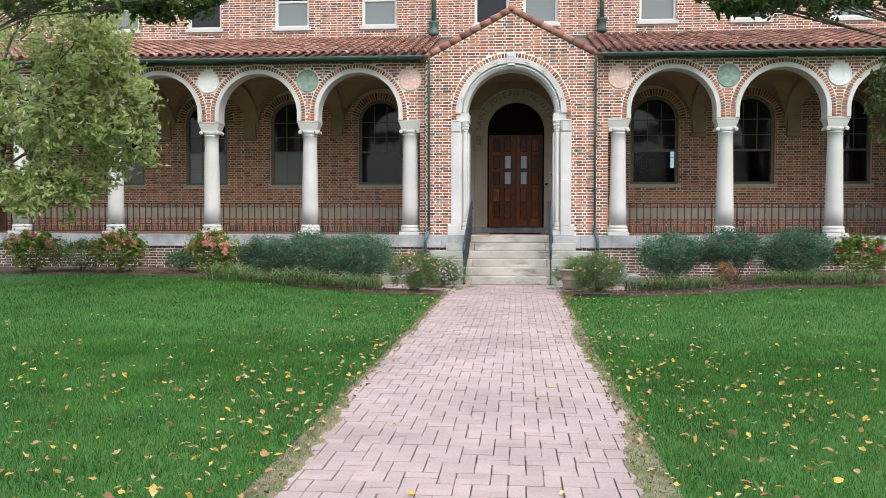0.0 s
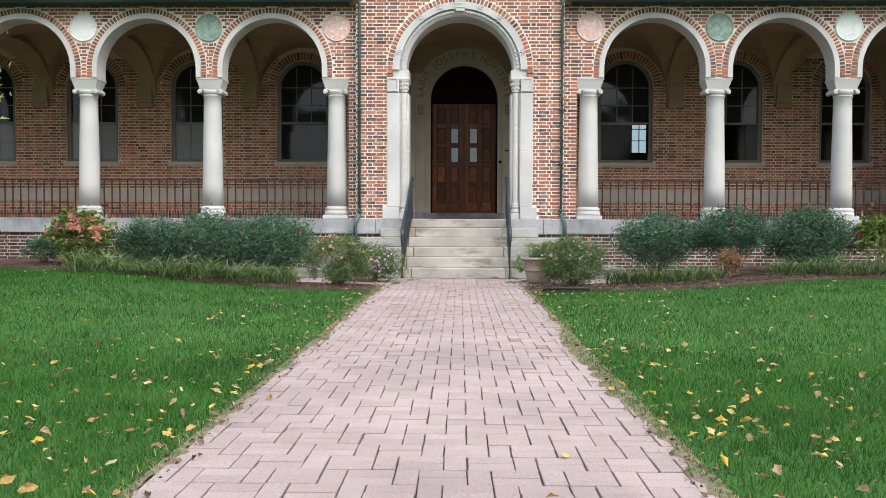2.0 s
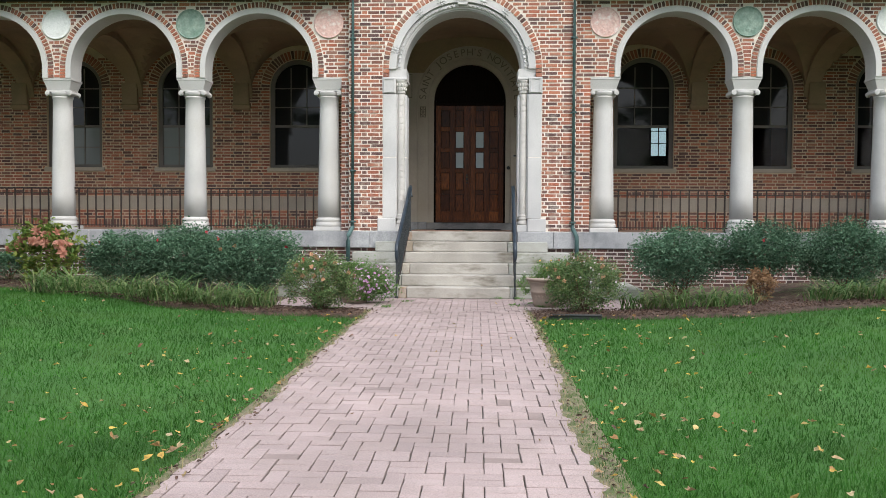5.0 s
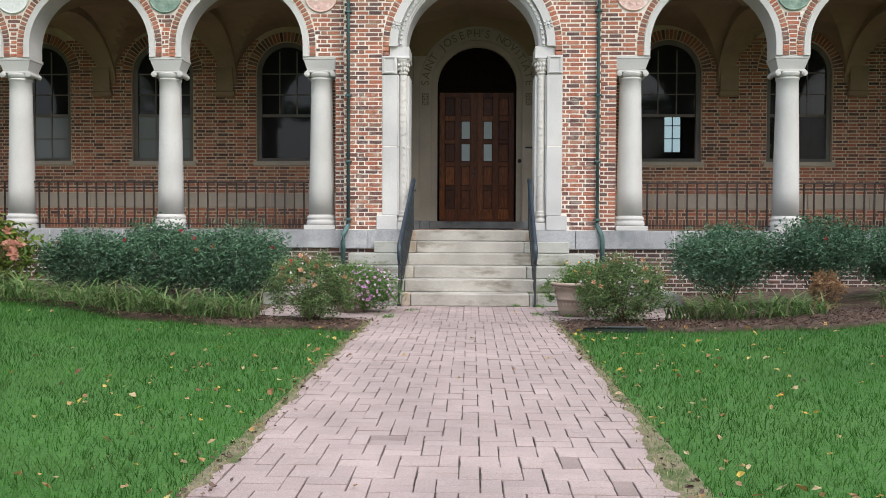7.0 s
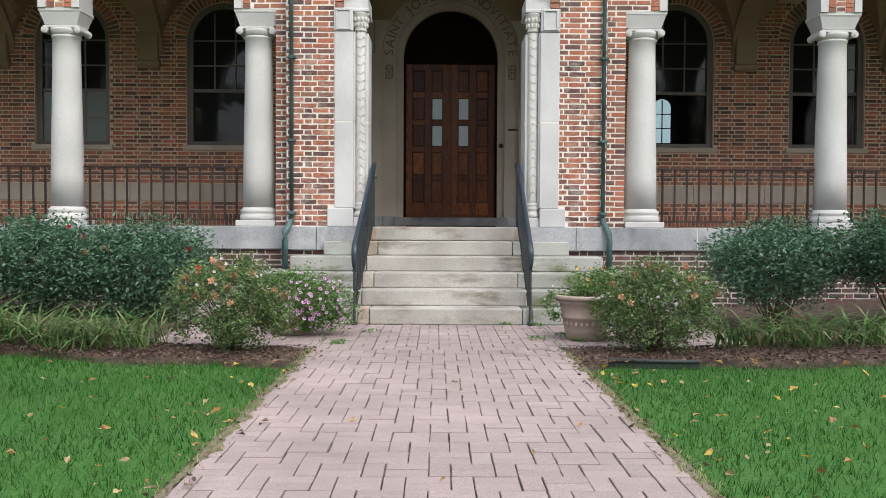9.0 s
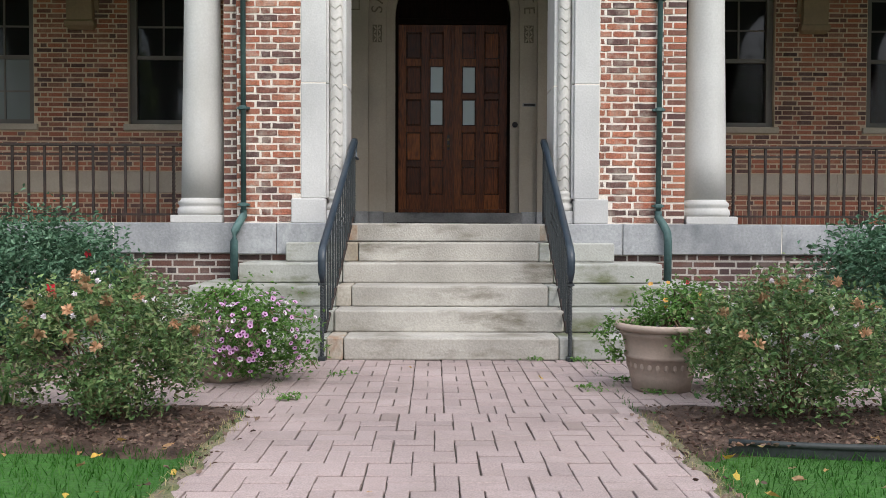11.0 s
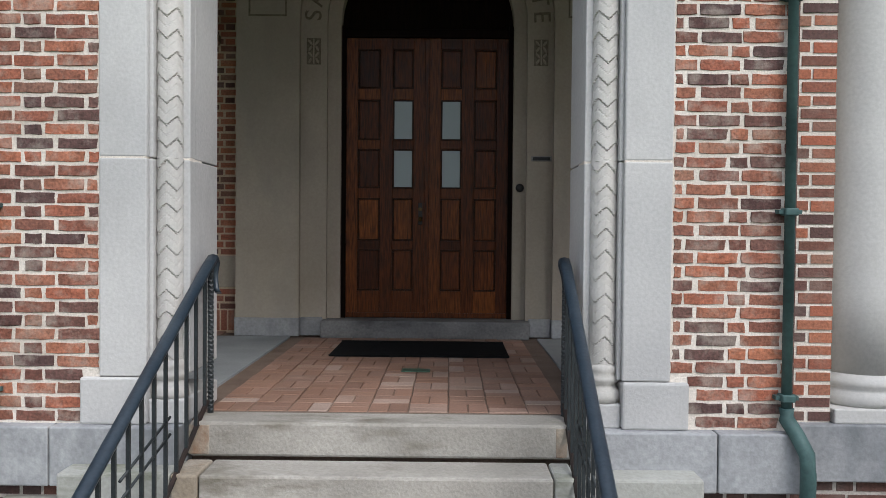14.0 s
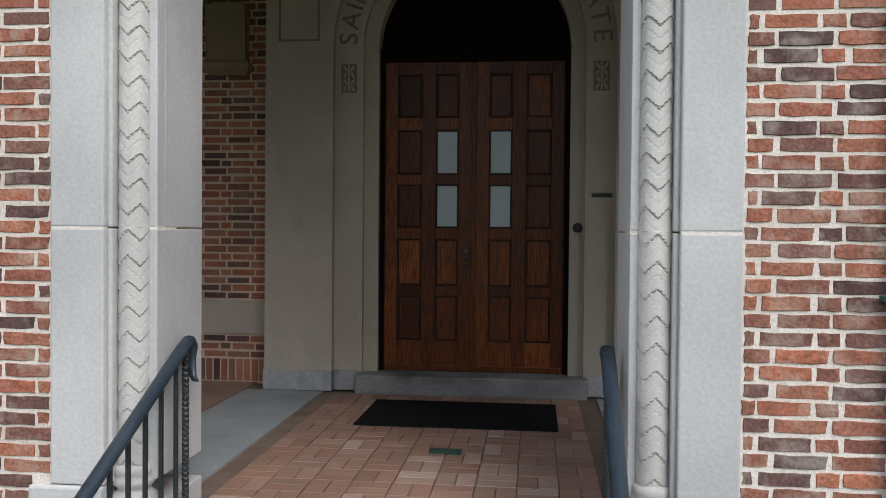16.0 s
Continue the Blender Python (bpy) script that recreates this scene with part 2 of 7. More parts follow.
M_MULCH = surface("bark_mulch", [(0.035, 0.022, 0.016), (0.075, 0.046, 0.034), (0.12, 0.08, 0.06)], 9, 60, 0.97, 0.9, spread=0.4)
M_CHIP = surface("bark_chip", [(0.04, 0.022, 0.016), (0.085, 0.048, 0.034), (0.16, 0.11, 0.08), (0.055, 0.034, 0.026)], 9, 60, 0.97, 0.4, pick="island")
M_FALLEN = surface("fallen_leaf", [(0.46, 0.29, 0.03), (0.36, 0.23, 0.09), (0.24, 0.12, 0.05), (0.40, 0.32, 0.19), (0.50, 0.35, 0.06), (0.16, 0.07, 0.045), (0.34, 0.27, 0.15)], 9, 60, 0.8, 0.1, pick="island", leafy=0.2)
M_BARK = surface("tree_bark", [(0.06, 0.05, 0.042), (0.14, 0.12, 0.10)], 6, 40, 0.95, 0.8, stretch=(1, 1, 0.25), spread=0.3)
M_STRAW = surface("straw", [(0.22, 0.18, 0.085), (0.30, 0.25, 0.13), (0.16, 0.15, 0.06)], 1.5, 40, 0.8, 0, pick="island", spread=0.15, gloss=0.2)
M_STEM = surface("woody_stem", [(0.09, 0.055, 0.035), (0.16, 0.095, 0.06)], 8, 60, 0.9, 0.3)


def leaf_paint(name, colours, rough=0.55, leafy=0.3):
    return surface(name, colours, 1.5, 40, rough, 0, pick="island", spread=0.15, leafy=leafy, gloss=0.2)


M_LEAF_TREE = leaf_paint("tree_leaf", [(0.20, 0.27, 0.085), (0.36, 0.42, 0.16), (0.27, 0.35, 0.12), (0.50, 0.50, 0.26), (0.13, 0.20, 0.06)], leafy=0.5)
M_LEAF_DARK = leaf_paint("dark_tree_leaf", [(0.035, 0.060, 0.016), (0.055, 0.090, 0.026), (0.08, 0.11, 0.035)])
# palest and darkest rose leaves paint in the bush's highlights and inner shadow
M_LEAF_ROSE = leaf_paint("rose_leaf", [(0.030, 0.074, 0.040), (0.085, 0.170, 0.098), (0.048, 0.108, 0.060), (0.15, 0.245, 0.155), (0.038, 0.090, 0.048), (0.11, 0.20, 0.115)], leafy=0.15)
M_LEAF_GREEN = leaf_paint("shrub_leaf", [(0.16, 0.12, 0.06), (0.05, 0.095, 0.040), (0.075, 0.145, 0.048), (0.13, 0.215, 0.075), (0.18, 0.255, 0.10), (0.09, 0.165, 0.055), (0.24, 0.27, 0.12), (0.11, 0.19, 0.085)])
M_LEAF_HYD = leaf_paint("hydrangea_leaf", [(0.07, 0.13, 0.025), (0.13, 0.20, 0.04), (0.20, 0.23, 0.05), (0.09, 0.15, 0.03)])
M_LEAF_LILY = leaf_paint("daylily_blade", [(0.042, 0.100, 0.025), (0.080, 0.155, 0.042), (0.125, 0.20, 0.068), (0.22, 0.24, 0.11)])
M_LEAF_PET = leaf_paint("petunia_leaf", [(0.06, 0.14, 0.028), (0.10, 0.20, 0.045), (0.14, 0.24, 0.065)])
M_DEAD = leaf_paint("dry_leaf", [(0.24, 0.14, 0.07), (0.34, 0.22, 0.12), (0.17, 0.09, 0.05)])
M_BLOOM_HYD = leaf_paint("hydrangea_bloom", [(0.48, 0.22, 0.17), (0.56, 0.30, 0.22), (0.40, 0.16, 0.12)])
M_BLOOM_RED = leaf_paint("red_bloom", [(0.55, 0.035, 0.05), (0.62, 0.06, 0.08)])
M_BLOOM_PEACH = leaf_paint("peach_bloom", [(0.62, 0.36, 0.24), (0.56, 0.32, 0.18), (0.66, 0.47, 0.34)])
M_BLOOM_PINK = leaf_paint("petunia_bloom", [(0.66, 0.40, 0.60), (0.74, 0.54, 0.70), (0.58, 0.30, 0.54)])
M_BLOOM_EYE = leaf_paint("petunia_eye", [(0.13, 0.02, 0.11), (0.16, 0.03, 0.13)])
M_BLOOM_WHITE = leaf_paint("white_bloom", [(0.72, 0.68, 0.68), (0.66, 0.58, 0.64)])
M_BLOOM_YELLOW = leaf_paint("yellow_bloom", [(0.62, 0.42, 0.12), (0.66, 0.36, 0.10)])
M_POT = surface("clay_planter", [(0.29, 0.22, 0.175), (0.36, 0.285, 0.235)], 3, 50, 0.85, 0.2, spread=0.1, stain=((0.22, 0.19, 0.15), 0.5, 4.0, (1, 1, 1)))
M_SOIL = surface("potting_soil", [(0.03, 0.022, 0.016), (0.05, 0.038, 0.028)], 20, 90, 0.97, 0.6)
M_EDGING = surface("black_edging", [(0.015, 0.018, 0.018), (0.03, 0.035, 0.034)], 6, 60, 0.6, 0.15)
M_MED_WHITE = surface("white_medallion", [(0.66, 0.68, 0.66), (0.74, 0.75, 0.73)], 6, 30, 0.6, 0.6, spread=0.1, bump_scale=9)
M_MED_GREEN = surface("green_medallion", [(0.15, 0.24, 0.19), (0.30, 0.38, 0.32)], 9, 24, 0.6, 0.8, spread=0.2, bump_scale=12)
M_MED_PINK = surface("pink_medallion", [(0.70, 0.55, 0.50), (0.62, 0.40, 0.35), (0.76, 0.70, 0.66)], 10, 26, 0.6, 0.8, spread=0.12, bump_scale=14)
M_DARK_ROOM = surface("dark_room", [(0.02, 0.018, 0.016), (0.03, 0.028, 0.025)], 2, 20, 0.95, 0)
M_METAL = surface("brushed_steel", [(0.25, 0.25, 0.24), (0.35, 0.35, 0.34)], 8, 80, 0.4, 0.1, metal=0.8)
M_BLACK = surface("black_metal", [(0.01, 0.01, 0.011), (0.02, 0.02, 0.021)], 8, 80, 0.45, 0.1)
M_BRASS = surface("aged_brass", [(0.10, 0.065, 0.025), (0.16, 0.10, 0.04)], 8, 80, 0.45, 0.1, metal=0.7)
M_VERD = surface("green_plate_paint", [(0.03, 0.075, 0.05), (0.05, 0.11, 0.075)], 8, 80, 0.5, 0.2)


# ---- mesh helpers ----
def part(name, bm, material, parent=None, label=""):
    me = bpy.data.meshes.new(name)
    bm.to_mesh(me)
    bm.free()
    me.materials.append(material)
    ob = new(name, me)
    if parent:
        ob.parent = parent
    if label:
        ob["label"] = label
    return ob


def raw(name, verts, faces, material, parent=None, label="", smooth=False):
    """One mesh from arrays: verts (n, 3), faces (m, 3 or 4)."""
    me = bpy.data.meshes.new(name)
    verts, faces = np.asarray(verts, dtype=np.float32), np.asarray(faces, dtype=np.int32)
    k = faces.shape[1]
    me.vertices.add(len(verts))
    me.vertices.foreach_set("co", verts.ravel())
    me.loops.add(faces.size)
    me.loops.foreach_set("vertex_index", faces.ravel())
    me.polygons.add(len(faces))
    me.polygons.foreach_set("loop_start", np.arange(0, faces.size, k, dtype=np.int32))
    me.update(calc_edges=True)
    me.polygons.foreach_set("use_smooth", np.full(len(faces), smooth, dtype=bool))
    me.materials.append(material)
    ob = new(name, me)
    if parent:
        ob.parent = parent
    if label:
        ob["label"] = label
    return ob


def box(bm, x0, x1, y0, y1, z0, z1, bevel=0.0):
    r = bmesh.ops.create_cube(bm, size=1.0, matrix=Matrix.Translation(((x0 + x1) / 2, (y0 + y1) / 2, (z0 + z1) / 2)) @ Matrix.Diagonal((x1 - x0, y1 - y0, z1 - z0, 1)))
    if bevel:
        edges = list({e for v in r["verts"] for e in v.link_edges})
        bmesh.ops.bevel(bm, geom=edges, offset=bevel, segments=2, profile=0.5, affect="EDGES")
    return bm


def boxed(*args, **kw):
    return box(bmesh.new(), *args, **kw)


def lathe(bm, profile, cx, cy, seg=24, cap=True):
    rings = []
    for r, z in profile:
        rings.append([bm.verts.new((cx + r * math.cos(2 * math.pi * i / seg), cy + r * math.sin(2 * math.pi * i / seg), z)) for i in range(seg)])
    for a, b in zip(rings, rings[1:]):
        for i in range(seg):
            bm.faces.new((a[i], a[(i + 1) % seg], b[(i + 1) % seg], b[i])).smooth = True
    if cap:
        bm.faces.new(list(reversed(rings[0])))
        bm.faces.new(rings[-1])
    return bm


def tube(bm, pts, r, seg=8, r_end=None, flat=1.0):
    pts = [Vector(p) for p in pts]
    rings, n = [], len(pts)
    for i, p in enumerate(pts):
        d = (pts[min(i + 1, n - 1)] - pts[max(i - 1, 0)]).normalized()
        u = d.cross(Vector((0, 0, 1)) if abs(d.z) < 0.95 else Vector((1, 0, 0))).normalized()
        w = d.cross(u)
        rad = r if r_end is None else r + (r_end - r) * i / (n - 1)
        rings.append([bm.verts.new(p + rad * (math.cos(2 * math.pi * k / seg) * u + flat * math.sin(2 * math.pi * k / seg) * w)) for k in range(seg)])
    for a, b in zip(rings, rings[1:]):
        for k in range(seg):
            bm.faces.new((a[k], a[(k + 1) % seg], b[(k + 1) % seg], b[k])).smooth = True
    bm.faces.new(list(reversed(rings[0])))
    bm.faces.new(rings[-1])
    return bm


def prism(bm, poly, y0, y1):
    """A solid whose outline (x, z) is drawn out from y0 to y1."""
    a = [bm.verts.new((x, y0, z)) for x, z in poly]
    b = [bm.verts.new((x, y1, z)) for x, z in poly]
    f = [bm.faces.new(a), bm.faces.new(list(reversed(b)))]
    n = len(poly)
    for i in range(n):
        bm.faces.new((a[i], b[i], b[(i + 1) % n], a[(i + 1) % n]))
    for face in f:
        face.normal_update()
    bmesh.ops.triangulate(bm, faces=f)
    return bm


def arc(cx, cz, r, a0, a1, n):
    return [(cx + r * math.cos(radians(a0 + (a1 - a0) * i / n)), cz + r * math.sin(radians(a0 + (a1 - a0) * i / n))) for i in range(n + 1)]


def ring(bm, cx, cz, r0, r1, y0, y1, a0=0, a1=180, n=36):
    """Part of an arch with a square section."""
    for i in range(n):
        b0, b1 = a0 + (a1 - a0) * i / n, a0 + (a1 - a0) * (i + 1) / n
        q = [(cx + r * math.cos(radians(b)), cz + r * math.sin(radians(b))) for r, b in ((r0, b0), (r1, b0), (r1, b1), (r0, b1))]
        va = [bm.verts.new((x, y0, z)) for x, z in q]
        vb = [bm.verts.new((x, y1, z)) for x, z in q]
        bm.faces.new(list(reversed(va)))
        bm.faces.new(vb)
        for k, j in ((0, 1), (2, 3), (1, 2), (3, 0)):
            if k in (0, 2) and not (i == 0 and k == 0) and not (i == n - 1 and k == 2):
                continue
            bm.faces.new((va[k], va[j], vb[j], vb[k]))
    bmesh.ops.remove_doubles(bm, verts=bm.verts, dist=1e-5)
    bmesh.ops.recalc_face_normals(bm, faces=bm.faces)
    return bm


def thing(name, label, category, x=0, y=0, z=0, group="", kind=""):
    e = new(name)
    e.empty_display_size = 0.2
    e.location = (x, y, z)
    return tagged(e, label, category, group, kind)


def settle(root):
    """Parts were built in world places: keep them there under their thing."""
    bpy.context.view_layer.update()
    inv = Matrix.Translation(-root.location)
    for c in root.children:
        c.matrix_parent_inverse = inv
    return root


BOX_F = np.array([(0, 1, 5, 4), (1, 2, 6, 5), (2, 3, 7, 6), (3, 0, 4, 7), (4, 5, 6, 7), (3, 2, 1, 0)])


def boxes_array(b):
    """b: (n, 6) as x0 x1 y0 y1 z0 z1 -> verts, quads."""
    b = np.asarray(b, dtype=float)
    x0, x1, y0, y1, z0, z1 = b.T
    v = np.stack([np.stack(c, 1) for c in ((x0, y0, z0), (x1, y0, z0), (x1, y1, z0), (x0, y1, z0), (x0, y0, z1), (x1, y0, z1), (x1, y1, z1), (x0, y1, z1))], 1)
    f = BOX_F[None] + 8 * np.arange(len(b))[:, None, None]
    return v.reshape(-1, 3), f.reshape(-1, 4)


COURSE, JOINT = 0.067, 0.0195


def bond(free, z_lo, z_hi, y_face, seed=1, proud=0.004, depth=0.03, phase=0.0):
    """Bricks of one wall face: stretcher courses between courses of stretchers and headers. free(z) gives the x intervals of a course."""
    rnd, out = random.Random(seed), []
    n = int(round((z_hi - z_lo) / COURSE))
    for c in range(n):
        za, zb = z_lo + c * COURSE + JOINT / 2, z_lo + (c + 1) * COURSE - JOINT / 2
        for a, b in free(za, zb):
            x = math.floor((a - phase) / 0.627) * 0.627 + phase - (0.06 if c % 2 else 0.0)
            k = 0
            while x < b:
                w = 0.209 if c % 2 == 0 else (0.209 if k % 2 == 0 else 0.1045)
                p, q = max(a, x) + JOINT / 2 * (x > a), min(b, x + w) - JOINT / 2 * (x + w < b)
                if q - p > 0.025:
                    d = proud + rnd.uniform(-0.002, 0.003)
                    j = [rnd.uniform(-0.0035, 0.0035) for _ in range(4)]
                    out.append((p + j[0], q + j[1], y_face - d, y_face + depth, za + j[2], zb + j[3]))
                x += w
                k += 1
    return out


def cut(intervals, holes):
    for h0, h1 in holes:
        nxt = []
        for a, b in intervals:
            if h1 <= a or h0 >= b:
                nxt.append((a, b))
            else:
                if h0 - a > 0.03:
                    nxt.append((a, h0))
                if b - h1 > 0.03:
                    nxt.append((h1, b))
        intervals = nxt
    return intervals


def round_hole(cx, cz, r, z_foot, za, zb):
    """Width at a course of an arched opening."""
    if zb < z_foot or za > cz + r:
        return []
    z = max(cz, za)
    h = math.sqrt(max(0.0, r * r - (z - cz) ** 2))
    return [(cx - h, cx + h)]


def smooth(e0, e1, v):
    t = min(1.0, max(0.0, (v - e0) / (e1 - e0)))
    return t * t * (3 - 2 * t)


def ground_z(x, y):
    """The lawn rises a little on both sides of the path towards the beds."""
    off = abs(x + 0.37) - 1.05
    if y > 16.0:
        wide = max(x - 2.5, -3.0 - x)
        off = off + (wide - off) * smooth(16.0, 16.6, y)
    return 0.20 * smooth(0.2, 4.5, off) * smooth(7.0, 16.0, y) + 0.012 * smooth(0.0, 0.5, off)


# ---- setting: ground, path, beds ----
PX0, PX1, PATH_END, APRON_Y, APRON_X0, APRON_X1 = -1.45, 0.72, 18.10, 16.46, -3.0, 2.5
FACE, ARC_Y, BACK_Y, FLOOR_Z = 19.63, 19.82, 23.35, 1.05
CP, CA, CD = -0.265, -0.205, -0.165          # centres of the portal, the arcade and the door
PITCH = 2.475
COLS_L = [CA - 2.4875 - PITCH * i for i in range(6)]
COLS_R = [CA + 2.470 + PITCH * i for i in range(4)]
X_L, X_R = COLS_L[-1] - 0.31, COLS_R[-1] + 0.31
SPRING, R_BAY = 3.97, 0.975


def bed_front(x):
    """The line between lawn and planting bed."""
    ks = [(-20, 17.7), (-10, 17.6), (-7, 17.15), (-5.65, 16.2), (-3.75, 15.35), (-2.3, 15.38), (-1.5, 15.45), (0.75, 15.34), (0.98, 15.5), (1.35, 15.38), (3.3, 14.95), (5.3, 15.4), (7.1, 16.1), (12, 16.6)]
    for (xa, ya), (xb, yb) in zip(ks, ks[1:]):
        if xa <= x <= xb:
            return ya + (yb - ya) * smooth(xa, xb, x) + 0.05 * math.sin(5 * x)
    return 17.0


def ground_sheet():
    xs = np.concatenate([np.array([-400, -150, -60, -30]), np.arange(-20, 16.1, 0.4), np.array([30, 60, 150, 400])])
    ys = np.concatenate([np.array([-400, -150, -60, -25]), np.arange(-12, 19.9, 0.4), np.array([25, 60, 150, 400])])
    v = [(x, y, ground_z(x, y) - 0.03) for y in ys for x in xs]
    n = len(xs)
    f = [(j * n + i, j * n + i + 1, (j + 1) * n + i + 1, (j + 1) * n + i) for j in range(len(ys) - 1) for i in range(n - 1)]
    return tagged(raw("ground", v, f, M_TURF, smooth=True), "green turf lawn with fallen autumn leaves", "lawn", kind="structure")


ground = ground_sheet()


def bed(x_from, x_to, name):
    xs = np.arange(x_from, x_to + 0.01, 0.12)
    rows = 36
    v = []
    for x in xs:
        y0 = bed_front(x)
        y1 = 19.85
        for k in range(rows + 1):
            y = y0 + (y1 - y0) * k / rows
            edge = smooth(0, 0.3, y - y0)
            edge *= smooth(0.0, 0.22, max(PX0 - x, x - PX1))
            if APRON_X0 < x < APRON_X1 and y > APRON_Y + 0.03:
                edge = -1.6
            v.append((x, y, ground_z(x, y) - 0.036 + 0.05 * edge + 0.02 * noise.noise((x * 3, y * 3, 0)) * edge))
    n = rows + 1
    f = [(i * n + k, (i + 1) * n + k, (i + 1) * n + k + 1, i * n + k + 1) for i in range(len(xs) - 1) for k in range(rows)]
    return tagged(raw(name, v, f, M_MULCH, smooth=True), "brown bark mulch planting bed along the building", "planting bed", kind="structure")


bed_left = bed(-16.0, PX0 + 0.02, "planting_bed")
bed_right = bed(PX1 - 0.02, 10.5, "planting_bed")

path = part("pavement", box(boxed(PX0 - 0.03, PX1 + 0.03, -14, PATH_END + 0.1, -0.2, -0.014), APRON_X0, APRON_X1, APRON_Y, PATH_END + 0.1, -0.2, -0.0145), M_JOINT)
tagged(path, "weathered pink brick garden path in basketweave", "path", kind="structure")


# ---- setting: arcade walls ----
def arcade_wall(cols, x_end, name, inner):
    """Brick arcade wall over the columns, from the portal to x_end."""
    lo, hi = min(inner, x_end), max(inner, x_end)
    xs = sorted(cols)
    top, foot = 5.22, 3.80
    poly = [(lo, top), (lo, foot)]
    bays = [((a + b) / 2, a, b) for a, b in zip(xs, xs[1:])]
    for cx, a, b in bays:
        poly += [(cx - R_BAY - 0.09, foot)] + arc(cx, SPRING, R_BAY + 0.09, 180, 0, 28) + [(cx + R_BAY + 0.09, foot)]
    poly += [(hi, foot), (hi, top)]
    wall = part(name, prism(bmesh.new(), poly, ARC_Y, ARC_Y + 0.38), M_MORTAR)
    tagged(wall, "red brick arcade wall with pale mortar and round arches", "wall", kind="structure")
    for cx, a, b in bays:
        bm = ring(bmesh.new(), cx, SPRING, R_BAY, R_BAY + 0.095, ARC_Y - 0.022, ARC_Y + 0.40)
        box(bm, cx - R_BAY - 0.095, cx - R_BAY, ARC_Y - 0.022, ARC_Y + 0.40, foot, SPRING)
        box(bm, cx + R_BAY, cx + R_BAY + 0.095, ARC_Y - 0.022, ARC_Y + 0.40, foot, SPRING)
        part("arch_ring", bm, M_STONE_LIGHT, wall, "smooth pale stone arch ring")
        hv, hf, k = [], [], 0
        n_v = 52
        for i in range(n_v):
            a0, a1 = 180 * i / n_v + 0.55, 180 * (i + 1) / n_v - 0.55
            q = [(cx + r * math.cos(radians(t)), SPRING + r * math.sin(radians(t))) for r, t in ((R_BAY + 0.108, a0), (R_BAY + 0.20, a0), (R_BAY + 0.20, a1), (R_BAY + 0.108, a1))]
            for y in (ARC_Y - 0.012, ARC_Y + 0.02):
                hv += [(x, y, z) for x, z in q]
            hf += [(8 * k, 8 * k + 1, 8 * k + 2, 8 * k + 3), (8 * k + 4, 8 * k + 7, 8 * k + 6, 8 * k + 5)] + [(8 * k + j, 8 * k + 4 + j, 8 * k + 4 + (j + 1) % 4, 8 * k + (j + 1) % 4) for j in range(4)]
            k += 1
        for e in (-1, 1):
            for z in np.arange(foot + 0.006, SPRING - 0.03, 0.0555):
                xa, xb = sorted((cx + e * (R_BAY + 0.108), cx + e * (R_BAY + 0.20)))
                k = len(hv)
                for y in (ARC_Y - 0.012, ARC_Y + 0.02):
                    hv += [(xa, y, z), (xb, y, z), (xb, y, z + 0.044), (xa, y, z + 0.044)]
                hf += [(k, k + 1, k + 2, k + 3), (k + 4, k + 7, k + 6, k + 5)] + [(k + j, k + 4 + j, k + 4 + (j + 1) % 4, k + (j + 1) % 4) for j in range(4)]
        tagged(raw("voussoir_ring", hv, hf, M_BRICK, wall), kind="stuff")

    def free(za, zb):
        holes = []
        for cx, a, b in bays:
            holes += round_hole(cx, SPRING, R_BAY + 0.215, foot, za, zb)
        for c in cols:
            holes += round_hole(c, 4.76, 0.275, 4.76 - 0.275, za, zb) if za > 4.76 else ([(c - h, c + h) for h in [math.sqrt(max(0, 0.275 ** 2 - (4.76 - zb) ** 2))]] if zb > 4.485 else [])
        return cut([(lo, hi)], [h for h in holes if h[1] - h[0] > 0.02])

    v, f = boxes_array(bond(free, foot + 0.005, top, ARC_Y, seed=7, proud=0.0045))
    tagged(raw("brickwork", v, f, M_BRICK, wall), kind="stuff")
    return wall


wall_west = arcade_wall(COLS_L, X_L, "wall_arcade_west", CP - 2.0)
wall_east = arcade_wall(COLS_R, X_R, "wall_arcade_east", CP + 2.0)


def respond(x0, x1, name):
    """Brick pier between the portal and the first column."""
    w = part(name, boxed(x0, x1, ARC_Y, ARC_Y + 0.48, FLOOR_Z - 0.01, 3.80), M_MORTAR)
    tagged(w, "narrow red brick pier beside the portal", "wall", kind="structure")
    v, f = boxes_array(bond(lambda za, zb: [(x0, x1)], FLOOR_Z, 3.80, ARC_Y, seed=21, proud=0.0045))
    tagged(raw("brickwork", v, f, M_BRICK, w), kind="stuff")
    return w


respond(COLS_L[0] + 0.20 + 0.06, CP - 1.99, "wall_pier_west")
respond(CP + 1.99, COLS_R[0] - 0.20 - 0.06, "wall_pier_east")


